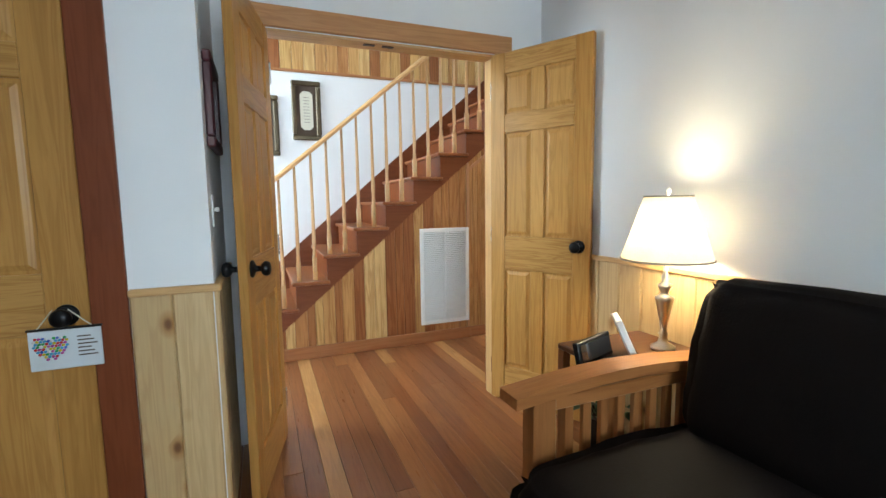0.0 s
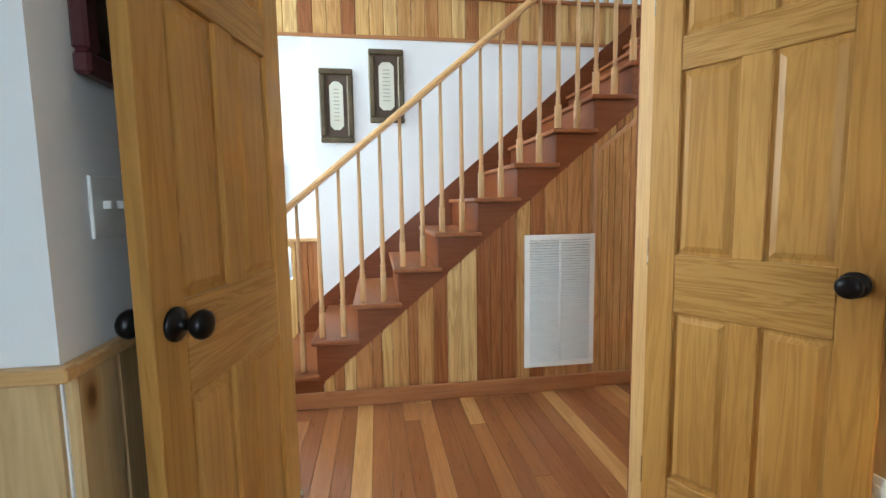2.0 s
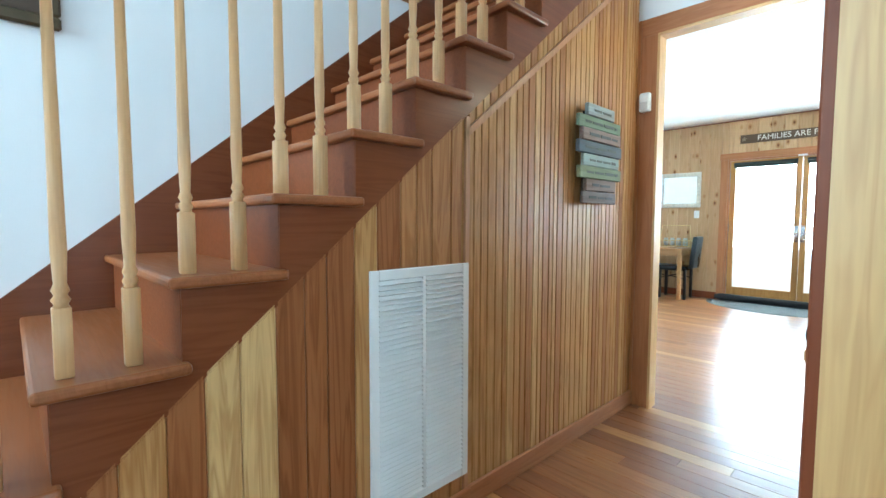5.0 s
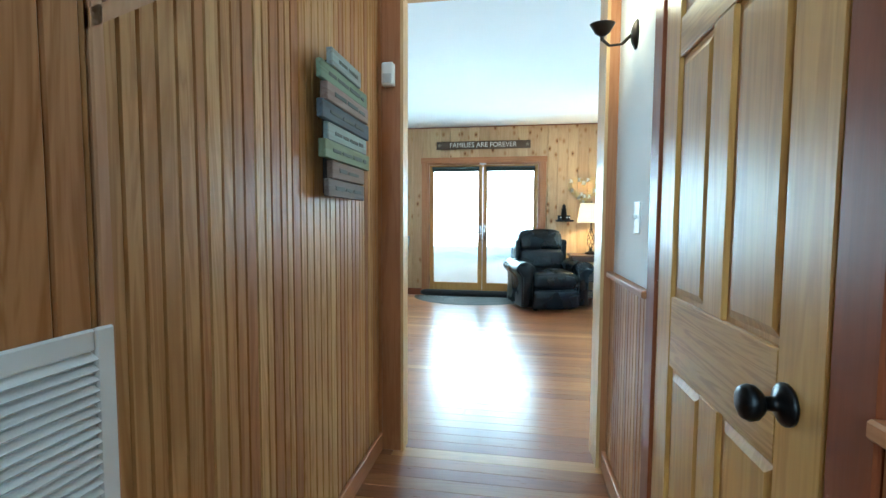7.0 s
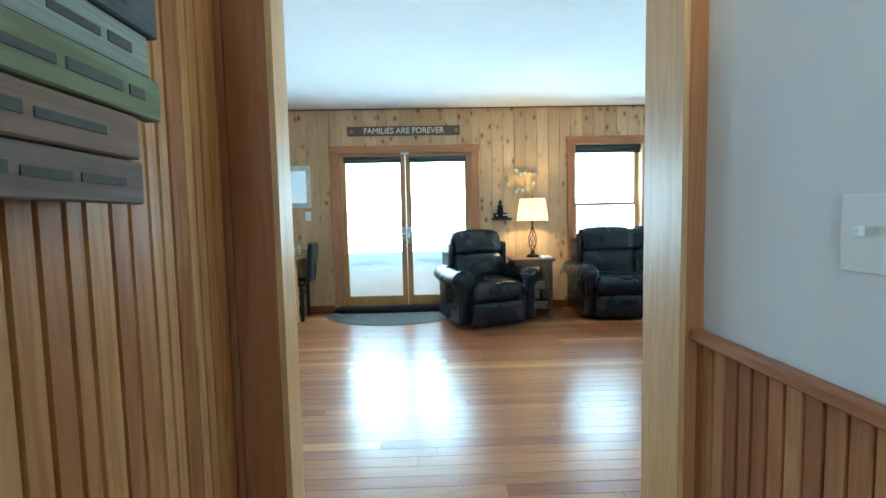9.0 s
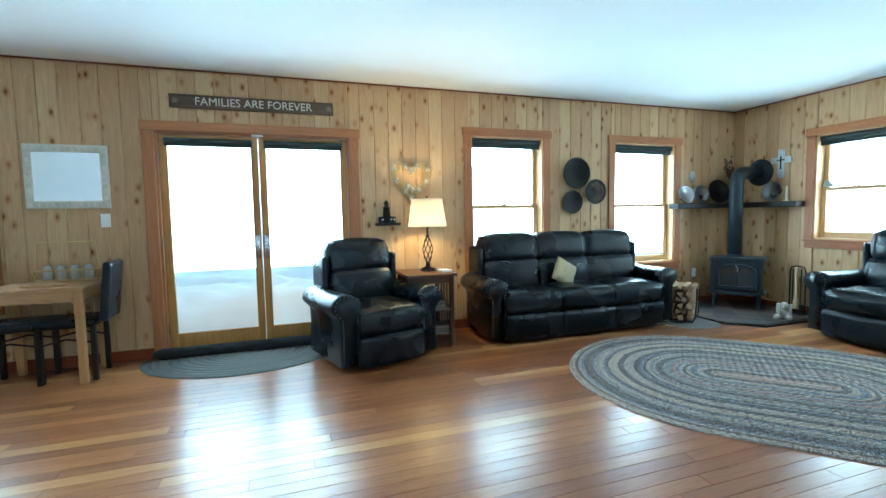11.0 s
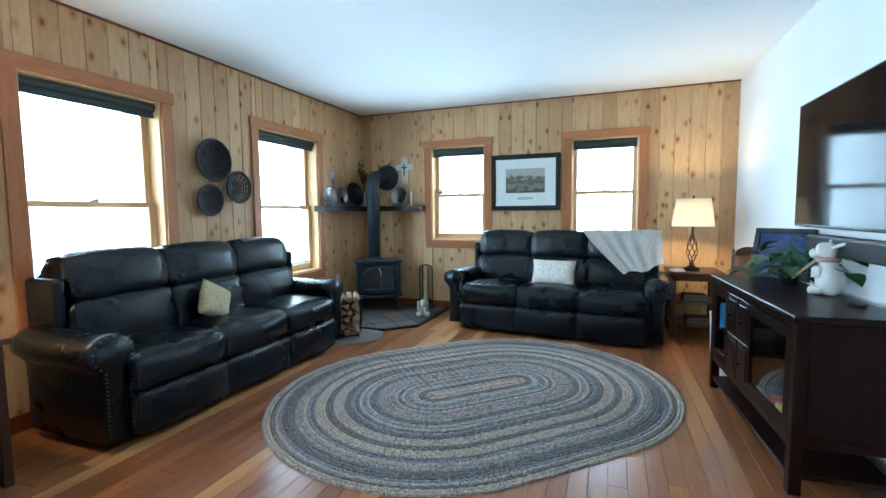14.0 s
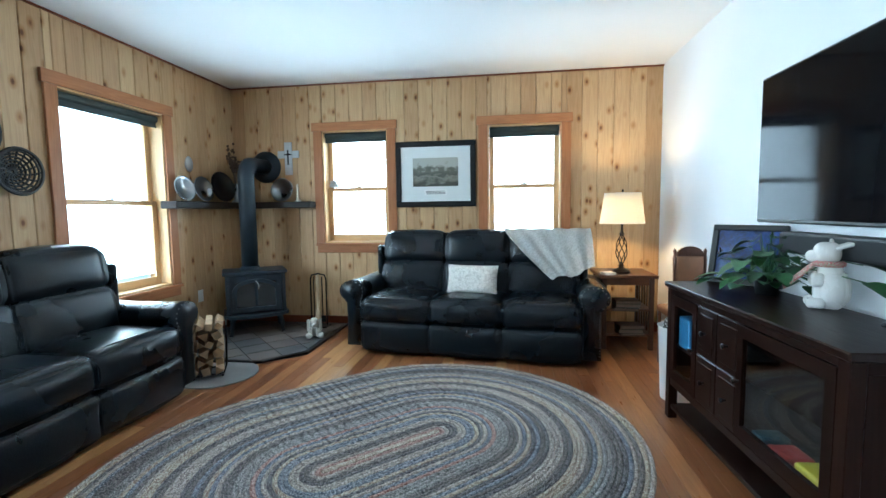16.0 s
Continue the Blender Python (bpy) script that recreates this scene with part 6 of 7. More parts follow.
softbox(bm, -0.043, 0.043, -0.075, 0.04, 0.185, 0.275, r=0.04, n=4)
softbox(bm, -0.026, 0.026, -0.105, -0.04, 0.19, 0.24, r=0.024, n=3)
for sx in (-1, 1):
    softbox(bm, sx * 0.045 - 0.026, sx * 0.045 + 0.026, -0.1, -0.02, 0, 0.045, r=0.022, n=2)
    softbox(bm, sx * 0.05 - 0.018, sx * 0.05 + 0.018, -0.085, -0.03, 0.09, 0.15, r=0.017, n=2)
    softbox(bm, -0.024 if sx > 0 else -0.018, 0.024 if sx > 0 else 0.018, -0.008, 0.008, 0.0, 0.1 if sx > 0 else 0.04, r=0.008, n=3, m=pose(sx * 0.02, 0.01, 0.25, -72 if sx > 0 else 20, sx * 8, 0))
rab = link_bm("rabbit_figurine", bm, M_CER, None, True)
rab.matrix_world = pose(4.04, 0.325, 0.801, 0, 0, 65) @ Matrix.Diagonal((0.82, 0.82, 1.0, 1))
tagged(rab, "white ceramic rabbit figurine on the console", "figurine")
sc = empty("cloth_scarf", pose(4.04, 0.325, 0.801, 0, 0, 65) @ Matrix.Diagonal((0.82, 0.82, 1.0, 1)), "pink and green plaid scarf tied on the rabbit figurine", "scarf")
M_PLAID = patterned("pink_green_plaid", (0.5, 0.1, 0.12), (0.6, 0.52, 0.44), 60, 0.9, "VORONOI", (0.25, 0.34, 0.16))
bm = bmesh.new()
tube(bm, [(0.052 * math.cos(a), -0.008 + 0.056 * math.sin(a), 0.186) for a in (2 * math.pi * k / 24 for k in range(24))], 0.013, 8, True)
part("loop", bm, M_PLAID, sc, "", True)
bm = bmesh.new()
softbox(bm, -0.03, 0.03, -0.005, 0.005, -0.17, 0.0, r=0.004, n=3, wrinkle=0.004, m=pose(-0.01, -0.062, 0.185, -48, 12, 0))
part("tail", bm, M_PLAID, sc)
bm = bmesh.new()
softbox(bm, -0.02, 0.02, -0.03, 0.03, -0.008, 0.008, r=0.007, n=2)
ob = link_bm("game_controller", bm, M_BLACKPL, None, True)
ob.matrix_world = pose(4.05, 0.66, 0.81, 0, 0, 40)
tagged(ob, "small black controller lying on the console", "controller")

# waste bin and carved chair behind the console
bm = bmesh.new()
lathe(bm, [(0.1, 0), (0.105, 0.005), (0.125, 0.47), (0.132, 0.475), (0.125, 0.475), (0.1, 0.02), (0.002, 0.018)], 28, cap=False)
wb = link_bm("waste_bin", bm, M_PLASTIC, None, True)
wb.location = (4.28, -0.62, 0)
tagged(wb, "white plastic bin with a black and white cloth in it", "bin")
bm = bmesh.new()
for k in range(9):
    a = k * 2.4
    softbox(bm, 0.05 * math.cos(a) - 0.045, 0.05 * math.cos(a) + 0.045, 0.05 * math.sin(a) - 0.045, 0.05 * math.sin(a) + 0.045, 0.28 + 0.01 * k % 0.05, 0.37 + 0.012 * (k % 4), r=0.03, n=2, wrinkle=0.01, seed=k)
cl = link_bm("bundled_cloth", bm, patterned("black_white_cloth", (0.02, 0.02, 0.02), (0.05, 0.05, 0.05), 26, 0.9, "VORONOI", (0.7, 0.7, 0.7)), None, True)
cl.location = (4.28, -0.62, 0.14)
tagged(cl, "bundled black and white patterned cloth in the bin", "cloth")
M_CHERRY = wood("cherry_chair_wood", [(0.1, 0.035, 0.016)], "z", rough=0.3, grain=0.3)
M_TANLEATHER = plain("tan_leather", (0.22, 0.095, 0.04), 0.45, amount=0.25, bump=0.3)
ch = empty("carved_chair", pose(4.07, -1.2, 0, 0, 0, 0) @ Matrix.Diagonal((0.6, 0.9, 1.0, 1)), "small carved wooden chair with tan leather back in the corner", "chair")
for sx in (-1, 1):
    for sy in (-1, 1):
        bm = bmesh.new()
        lathe(bm, [(0.018, 0), (0.02, 0.1), (0.014, 0.16), (0.022, 0.25), (0.018, 0.42)], 12, Matrix.Translation((sx * 0.17, sy * 0.16, 0)))
        part("leg", bm, M_CHERRY, ch, "", True)
    bm = bmesh.new()
    lathe(bm, [(0.018, 0.42), (0.02, 0.6), (0.014, 0.7), (0.022, 0.86), (0.012, 0.89), (0.02, 0.915), (0.004, 0.935)], 12, Matrix.Translation((sx * 0.17, 0.16, 0)))
    part("back_post", bm, M_CHERRY, ch, "", True)
part("seat", soft(-0.2, 0.2, -0.19, 0.19, 0.41, 0.47, r=0.025, n=4), M_TANLEATHER, ch, "tan leather seat", True)
part("backrest", soft(-0.155, 0.155, 0.14, 0.18, 0.55, 0.88, r=0.018, n=4, bulge=0.008), M_TANLEATHER, ch, "tan leather backrest", True)
bm = bmesh.new()
prism(bm, [(-0.155, 0.88)] + [(0.155 * math.cos(a), 0.88 + 0.07 * math.sin(a)) for a in (math.pi - math.pi * k / 10 for k in range(11))] + [(0.155, 0.88)], -0.175, -0.15)
bmesh.ops.transform(bm, matrix=Matrix.Rotation(radians(90), 4, "X"), verts=bm.verts)
part("crest", bm, M_CHERRY, ch, "carved arched crest")


# ---- wall decoration ----
def letters(text, size, depth, mat, parent, m, label="", name="lettering"):
    cu = bpy.data.curves.new("text", "FONT")
    cu.body, cu.size, cu.extrude, cu.align_x, cu.align_y = text, size, depth, "CENTER", "CENTER"
    tmp = new("text", cu)
    bpy.context.view_layer.update()
    me = bpy.data.meshes.new_from_object(tmp.evaluated_get(bpy.context.evaluated_depsgraph_get()))
    bpy.data.objects.remove(tmp)
    me.materials.clear()
    me.materials.append(mat)
    ob = new(name, me)
    ob.parent = parent
    ob.matrix_local = m
    if label:
        ob["label"] = label
    return ob


M_BROWNSIGN = wood("weathered_brown_sign", [(0.12, 0.08, 0.05)], "x", rough=0.7)
M_CREAM = plain("cream_letter_paint", (0.72, 0.68, 0.6), 0.6, amount=0.05)
sg = empty("wall_sign", on_east(3.757) @ Matrix.Translation((0, -0.016, 2.295)), "long brown wooden sign reading FAMILIES ARE FOREVER above the doors", "sign")
part("board", boxes((-0.705, 0.705, -0.02, 0, -0.058, 0.058, 0.004)), M_BROWNSIGN, sg)
part("border", boxes((-0.705, 0.705, -0.027, -0.02, 0.046, 0.058, 0.002), (-0.705, 0.705, -0.027, -0.02, -0.058, -0.046, 0.002)), M_BROWNSIGN, sg)
letters("FAMILIES ARE FOREVER", 0.1, 0.003, M_CREAM, sg, pose(0, -0.024, 0, 90) @ Matrix.Diagonal((0.98, 1, 1, 1)), "cream capital letters")
for sx in (-1, 1):
    bm = bmesh.new()
    prism(bm, [(sx * 0.66 + (0.034 if k % 2 == 0 else 0.014) * math.sin(2 * math.pi * k / 10), (0.034 if k % 2 == 0 else 0.014) * math.cos(2 * math.pi * k / 10)) for k in range(10)], 0.02, 0.026)
    bmesh.ops.transform(bm, matrix=Matrix.Rotation(radians(90), 4, "X"), verts=bm.verts)
    part("star", bm, plain("faded_star_paint", (0.25, 0.2, 0.13), 0.6), sg)
M_MIRROR = plain("mirror_glass", (0.9, 0.9, 0.9), 0.03, 1.0, amount=0.0, bump=0.0)
M_IVORY = plain("ivory_carved_frame", (0.66, 0.63, 0.54), 0.6, amount=0.2, bump=0.3)
mi = empty("wall_mirror", on_east(5.24) @ Matrix.Translation((0, -0.016, 1.62)), "mirror in an ivory carved frame above the dining table", "mirror")
part("frame", boxes((-0.295, 0.295, -0.02, 0, 0.2, 0.265, 0.006), (-0.295, 0.295, -0.02, 0, -0.265, -0.2, 0.006), (-0.295, -0.235, -0.019, 0, -0.2, 0.2, 0.006), (0.235, 0.295, -0.019, 0, -0.2, 0.2, 0.006)), M_IVORY, mi)
part("glass", boxes((-0.24, 0.24, -0.012, -0.008, -0.205, 0.205)), M_MIRROR, mi, "silvered mirror glass")
for k in range(12):
    for z in (-0.232, 0.232):
        bm = bmesh.new()
        softbox(bm, -0.016, 0.016, -0.008, 0.004, -0.018, 0.018, r=0.006, n=1)
        ob = part("rosette", bm, M_IVORY, mi)
        ob.location = (-0.265 + 0.53 * k / 11, -0.02, z)
for k in range(8):
    for x in (-0.265, 0.265):
        bm = bmesh.new()
        softbox(bm, -0.016, 0.016, -0.008, 0.004, -0.018, 0.018, r=0.006, n=1)
        ob = part("rosette", bm, M_IVORY, mi)
        ob.location = (x, -0.02, -0.18 + 0.36 * k / 7)
rm = empty("round_mirror", on_east(7.28) @ Matrix.Translation((0, -0.016, 1.63)), "round mirror in a black frame on the pine wall", "mirror")
bm = bmesh.new()
tube(bm, [(0.23 * math.cos(a), -0.02, 0.23 * math.sin(a)) for a in (2 * math.pi * k / 40 for k in range(40))], 0.026, 10, True)
part("frame", bm, M_BLACKMETAL, rm, "", True)
bm = bmesh.new()
lathe(bm, [(0.22, 0.0), (0.22, 0.006)], 40, pose(0, -0.006, 0, 90))
part("glass", bm, M_MIRROR, rm)
M_WICK = plain("black_woven_cane", (0.018, 0.017, 0.016), 0.55, amount=0.4, bump=0.6, bump_scale=90)


def wall_basket(y, z, r, open_weave, label):
    b = empty("wall_basket", on_east(y) @ pose(0, -0.016, z, 90), label, "basket", "black baskets on the pine wall")
    depth = r * 0.42
    prof = [(r * t, depth * (t ** 2.2) + 0.004) for t in (0.05, 0.2, 0.36, 0.5, 0.64, 0.78, 0.9, 1.0)]
    if not open_weave:
        bm = bmesh.new()
        lathe(bm, [(p, q) for p, q in prof], 40, cap=False)
        bmesh.ops.solidify(bm, geom=bm.faces[:], thickness=0.006)
        part("bowl", bm, M_WICK, b, "", True)
    for p, q in (prof[2:] if open_weave else prof[1:]):
        bm = bmesh.new()
        tube(bm, [(p * math.cos(a), p * math.sin(a), q + 0.004) for a in (2 * math.pi * k / 36 for k in range(36))], 0.007 if p < r else 0.011, 6, True)
        part("coil", bm, M_WICK, b)
    for k in range(16):
        a = 2 * math.pi * k / 16
        bm = bmesh.new()
        tube(bm, [(p * math.cos(a + (0.5 * i / 8 if open_weave else 0)), p * math.sin(a + (0.5 * i / 8 if open_weave else 0)), q + 0.005) for i, (p, q) in enumerate(prof)], 0.006, 5)
        part("spoke", bm, M_WICK, b)
    return b


wall_basket(0.295, 1.712, 0.172, False, "large black woven basket hung on the pine wall")
wall_basket(0.02, 1.5, 0.137, True, "open-weave black basket hung on the pine wall")
wall_basket(0.335, 1.378, 0.125, False, "small black woven basket hung on the pine wall")
M_GOLDW = plain("aged_gold_wire", (0.6, 0.45, 0.2), 0.35, 0.8, amount=0.2)
M_SILVERP = plain("silver_petal", (0.75, 0.74, 0.68), 0.4, 0.3, amount=0.15)
hw = empty("heart_wreath", on_east(2.285) @ Matrix.Translation((0, -0.03, 1.605)), "gold wire heart with silver metal flowers on the pine wall", "wall art")
hp = lambda t, s: (s * 0.0138 * 16 * math.sin(t) ** 3, s * 0.0138 * (13 * math.cos(t) - 5 * math.cos(2 * t) - 2 * math.cos(3 * t) - math.cos(4 * t)) + 0.02)
for s in (1.0, 0.86, 0.72):
    bm = bmesh.new()
    tube(bm, [(hp(2 * math.pi * k / 60, s)[0], -0.004 * s, hp(2 * math.pi * k / 60, s)[1]) for k in range(60)], 0.0055, 6, True)
    part("wire", bm, M_GOLDW, hw)
hr = random.Random(2)
for k in range(30):
    t = 2 * math.pi * k / 30
    x, z = hp(t, hr.uniform(0.6, 0.95))
    bm = bmesh.new()
    pts = [(x + 0.03 * math.cos(a * 1.0) * a / 6, -0.01 - 0.01 * hr.random(), z + 0.03 * math.sin(a) * a / 6) for a in (0.7 * q for q in range(12))]
    tube(bm, pts, 0.0042, 5)
    part("curl", bm, M_GOLDW, hw)
for t, s in ((0.35, 0.9), (0.75, 0.82), (1.3, 0.92), (1.9, 0.85), (2.3, 0.9), (3.14, 0.82), (3.9, 0.9), (4.4, 0.85), (5.0, 0.92), (5.5, 0.82), (5.95, 0.9), (2.6, 0.6), (3.8, 0.5)):
    x, z = hp(t, s)
    bm = bmesh.new()
    for q in range(6):
        a = 2 * math.pi * q / 6
        leaf(bm, (x, -0.025, z), (math.cos(a), -0.35, math.sin(a)), 0.042, 0.0)
    softbox(bm, x - 0.008, x + 0.008, -0.035, -0.02, z - 0.008, z + 0.008, r=0.006, n=1)
    part("flower", bm, M_SILVERP, hw, "", True)
ls = empty("lighthouse_shelf", on_east(2.545) @ Matrix.Translation((0, -0.016, 1.165)) @ Matrix.Diagonal((1.1, 1, 1.12, 1)), "small black shelf with a lighthouse silhouette on the pine wall", "ornament")
part("shelf", boxes((-0.115, 0.115, -0.09, 0, -0.012, 0.012, 0.005)), M_BLACKPL, ls)
bm = bmesh.new()
lathe(bm, [(0.045, 0.012), (0.03, 0.14), (0.036, 0.145), (0.036, 0.155), (0.02, 0.158), (0.02, 0.185), (0.028, 0.188), (0.004, 0.22)], 14, Matrix.Translation((-0.01, -0.045, 0)))
part("tower", bm, M_BLACKPL, ls, "", True)
part("cottage", boxes((-0.09, 0.07, -0.07, -0.02, 0.012, 0.07, 0.003)), M_BLACKPL, ls)
for x in (-0.06, -0.02, 0.02, 0.05):
    part("window", boxes((x, x + 0.016, -0.072, -0.07, 0.035, 0.05)), M_SNOW, ls)
pf = empty("framed_print", on_south(6.10) @ Matrix.Translation((0, -0.016, 1.605)), "framed landscape print with white mat and black frame between windows", "picture")
fw2, fh2, b2 = 0.415, 0.335, 0.055
part("frame", boxes((-fw2, fw2, -0.03, 0, fh2 - b2, fh2, 0.008), (-fw2, fw2, -0.03, 0, -fh2, -fh2 + b2, 0.008), (-fw2, -fw2 + b2, -0.029, 0, -fh2 + b2, fh2 - b2, 0.008), (fw2 - b2, fw2, -0.029, 0, -fh2 + b2, fh2 - b2, 0.008)), M_BLACKPL, pf)
part("mat_board", boxes((-fw2 + b2 - 0.004, fw2 - b2 + 0.004, -0.014, -0.01, -fh2 + b2 - 0.004, fh2 - b2 + 0.004)), plain("pale_mat_board", (0.72, 0.74, 0.72), 0.8, amount=0.03), pf)


def landscape(name):
    m, nodes, links, bsdf = material(name)
    tc = nodes.new("ShaderNodeTexCoord")
    sep = nodes.new("ShaderNodeSeparateXYZ")
    links.new(tc.outputs["Generated"], sep.inputs[0])
    nz = nodes.new("ShaderNodeTexNoise")
    nz.inputs["Scale"].default_value, nz.inputs["Detail"].default_value = 5, 6
    links.new(tc.outputs["Generated"], nz.inputs["Vector"])
    add = nodes.new("ShaderNodeMath")
    add.operation = "MULTIPLY_ADD"
    add.inputs[1].default_value, add.inputs[2].default_value = 0.9, -0.45
    links.new(nz.outputs["Fac"], add.inputs[0])
    tot = nodes.new("ShaderNodeMath")
    tot.operation = "ADD"
    links.new(sep.outputs["Z"], tot.inputs[0])
    links.new(add.outputs[0], tot.inputs[1])
    r = ramp(nodes, [(0.1, (0.06, 0.06, 0.045)), (0.3, (0.22, 0.21, 0.17)), (0.42, (0.07, 0.075, 0.055)), (0.62, (0.12, 0.12, 0.09)), (0.75, (0.4, 0.4, 0.35))])
    links.new(tot.outputs[0], r.inputs[0])
    links.new(r.outputs[0], bsdf.inputs["Base Color"])
    bsdf.inputs["Roughness"].default_value = 0.4
    return m


part("print", boxes((-0.235, 0.235, -0.018, -0.0145, -0.125, 0.165)), landscape("sepia_landscape_print"), pf, "dark sepia landscape")
part("caption_plate", boxes((-0.12, 0.12, -0.018, -0.0145, -0.215, -0.16)), M_PLASTIC, pf)
for k in range(3):
    part("caption_line", boxes((-0.1, 0.1, -0.019, -0.018, -0.178 - 0.013 * k, -0.173 - 0.013 * k)), M_BLACKPL, pf)


def wall_plate(name, m, label, kind):
    p = empty(name, m, label, "switch" if kind != "outlet" else "outlet")
    part("plate", boxes((-0.036, 0.036, -0.006, 0, -0.058, 0.058, 0.002)) if kind != "double" else boxes((-0.058, 0.058, -0.006, 0, -0.058, 0.058, 0.002)), M_PLASTIC, p)
    if kind == "outlet":
        for z in (-0.02, 0.02):
            part("socket", boxes((-0.015, 0.015, -0.008, -0.006, z - 0.013, z + 0.013, 0.002)), M_PLASTIC, p)
    else:
        for x in ((-0.022, 0.022) if kind == "double" else (0,)):
            part("toggle", boxes((x - 0.005, x + 0.005, -0.02, -0.006, -0.004, 0.012, 0.002)), M_PLASTIC, p)
    return p


wall_plate("light_switch", on_east(4.995) @ Matrix.Translation((0, -0.016, 1.25)), "white light switch on the pine wall", "switch")
wall_plate("outlet", on_east(7.0) @ Matrix.Translation((0, -0.016, 0.46)), "white power outlet on the pine wall", "outlet")
wall_plate("outlet", on_east(-1.60) @ Matrix.Translation((0, -0.016, 0.43)), "white power outlet on the pine wall near the stove", "outlet")
wall_plate("light_switch", pose(3.205, OY1, 1.17, 0, 0, 180), "white light switch on the hall wall", "switch")
wall_plate("light_switch", pose(0.243, 2.21, 1.19, 0, 0, 90), "white light switch behind the open door", "double")
wall_plate("outlet", pose(2.003, 2.16, 0.42, 0, 0, -90), "white power outlet on the pine dado", "outlet")

# ---- dining corner ----
M_TABLE = wood("honey_pine_table", [(0.5, 0.29, 0.12)], "x", rough=0.35, grain=0.35)
M_TABLEZ = wood("honey_pine_table_legs", [(0.46, 0.26, 0.1)], "z", rough=0.35, grain=0.35)
tb = empty("dining_table", pose(8.05, 5.33, 0, 0, 0, 90), "small honey pine dining table against the wall", "table")
part("tabletop", boxes((-0.33, 0.33, -0.25, 0.25, 0.725, 0.75, 0.005)), M_TABLE, tb)
for sx in (-1, 1):
    for sy in (-1, 1):
        part("leg", boxes((sx * 0.285 - 0.026, sx * 0.285 + 0.026, sy * 0.205 - 0.026, sy * 0.205 + 0.026, 0, 0.725, 0.004)), M_TABLEZ, tb)
    part("apron", boxes((sx * 0.285 - 0.01, sx * 0.285 + 0.01, -0.18, 0.18, 0.64, 0.725)), M_TABLE, tb)
    part("apron", boxes((-0.26, 0.26, sx * 0.205 - 0.01, sx * 0.205 + 0.01, 0.64, 0.725)), M_TABLE, tb)


def parson_chair(m, label):
    c = empty("dining_chair", m, label, "chair", "dining chairs")
    part("seat", soft(-0.175, 0.175, -0.21, 0.2, 0.42, 0.49, r=0.03, n=3), M_LEATHER, c, "black leather seat", True)
    part("backrest", soft(-0.172, 0.172, -0.03, 0.03, 0.46, 0.93, r=0.025, n=3, m=pose(0, 0.2, 0) @ pose(0, 0, 0, -6)), M_LEATHER, c, "black leather backrest", True)
    for sx in (-1, 1):
        for sy in (-1, 1):
            part("leg", boxes((sx * 0.15 - 0.018, sx * 0.15 + 0.018, sy * 0.175 - 0.018, sy * 0.175 + 0.018, 0, 0.43, 0.003)), M_BEAM, c)
        bm = bmesh.new()
        tube(bm, [(sx * 0.15, -0.17, 0.3), (sx * 0.15, 0, 0.34), (sx * 0.15, 0.17, 0.3)], 0.008, 6)
        part("side_rail", bm, M_BEAM, c)
    return c


parson_chair(pose(8.05, 5.52, 0, 0, 0, 3), "black leather dining chair at the table end by the window")
parson_chair(pose(8.05, 5.17, 0, 0, 0, 182), "black leather dining chair at the table end by the doors")
bm = bmesh.new()
prism(bm, [(0.17 * math.cos(a), 0.1 * math.sin(a)) for a in (2 * math.pi * k / 24 for k in range(24))], 0, 0.015)
ob = link_bm("cutting_board", bm, M_TABLE)
ob.matrix_world = pose(7.98, 5.3, 0.751, 0, 0, 80)
tagged(ob, "oval wooden cutting board on the dining table", "cutting board")
wr = empty("wire_rack", pose(8.22, 5.24, 0.751, 0, 0, -90), "brass wire basket holding glass jars on the dining table", "basket")
for z, w2 in ((0.02, 0.2), (0.1, 0.23), (0.33, 0.2)):
    bm = bmesh.new()
    tube(bm, [(-w2, -0.05, z), (w2, -0.05, z), (w2, 0.05, z), (-w2, 0.05, z)] if z < 0.3 else [(-0.22, 0, 0.1), (-0.2, 0, 0.33), (0.2, 0, 0.33), (0.22, 0, 0.1)], 0.006, 6, z < 0.3)
    part("wire", bm, M_GOLDW, wr)
for k in range(9):
    x = -0.2 + 0.05 * k
    bm = bmesh.new()
    tube(bm, [(x, -0.05, 0.02), (x * 1.12, -0.052, 0.1)], 0.003, 5)
    part("rod", bm, M_GOLDW, wr)
for k in range(4):
    bm = bmesh.new()
    lathe(bm, [(0.034, 0.012), (0.036, 0.1), (0.026, 0.12), (0.028, 0.13)], 16, Matrix.Translation((-0.14 + 0.093 * k, 0, 0.01)))
    part("jar", bm, plain("frosted_jar", (0.5, 0.52, 0.48), 0.2, amount=0.1), wr, "small pale glass jar", True)
# covered side table and rug edge further along
ct2 = empty("covered_table", pose(7.95, 7.28, 0), "small table under a white cloth", "table")
bm = bmesh.new()
n = 48
top = [bm.verts.new((0.36 * math.cos(2 * math.pi * k / n), 0.4 * math.sin(2 * math.pi * k / n), 0.74)) for k in range(n)]
mid = [bm.verts.new(((0.38 + 0.018 * math.sin(k * 1.8)) * math.cos(2 * math.pi * k / n), (0.42 + 0.018 * math.sin(k * 1.8)) * math.sin(2 * math.pi * k / n), 0.6)) for k in range(n)]
bot = [bm.verts.new(((0.38 + 0.035 * math.sin(k * 1.8)) * math.cos(2 * math.pi * k / n), (0.42 + 0.035 * math.sin(k * 1.8)) * math.sin(2 * math.pi * k / n), 0.37 + 0.03 * math.sin(k * 0.9))) for k in range(n)]
bm.faces.new(top)
for a, b in ((top, mid), (mid, bot)):
    for k in range(n):
        bm.faces.new((a[k], b[k], b[(k + 1) % n], a[(k + 1) % n]))
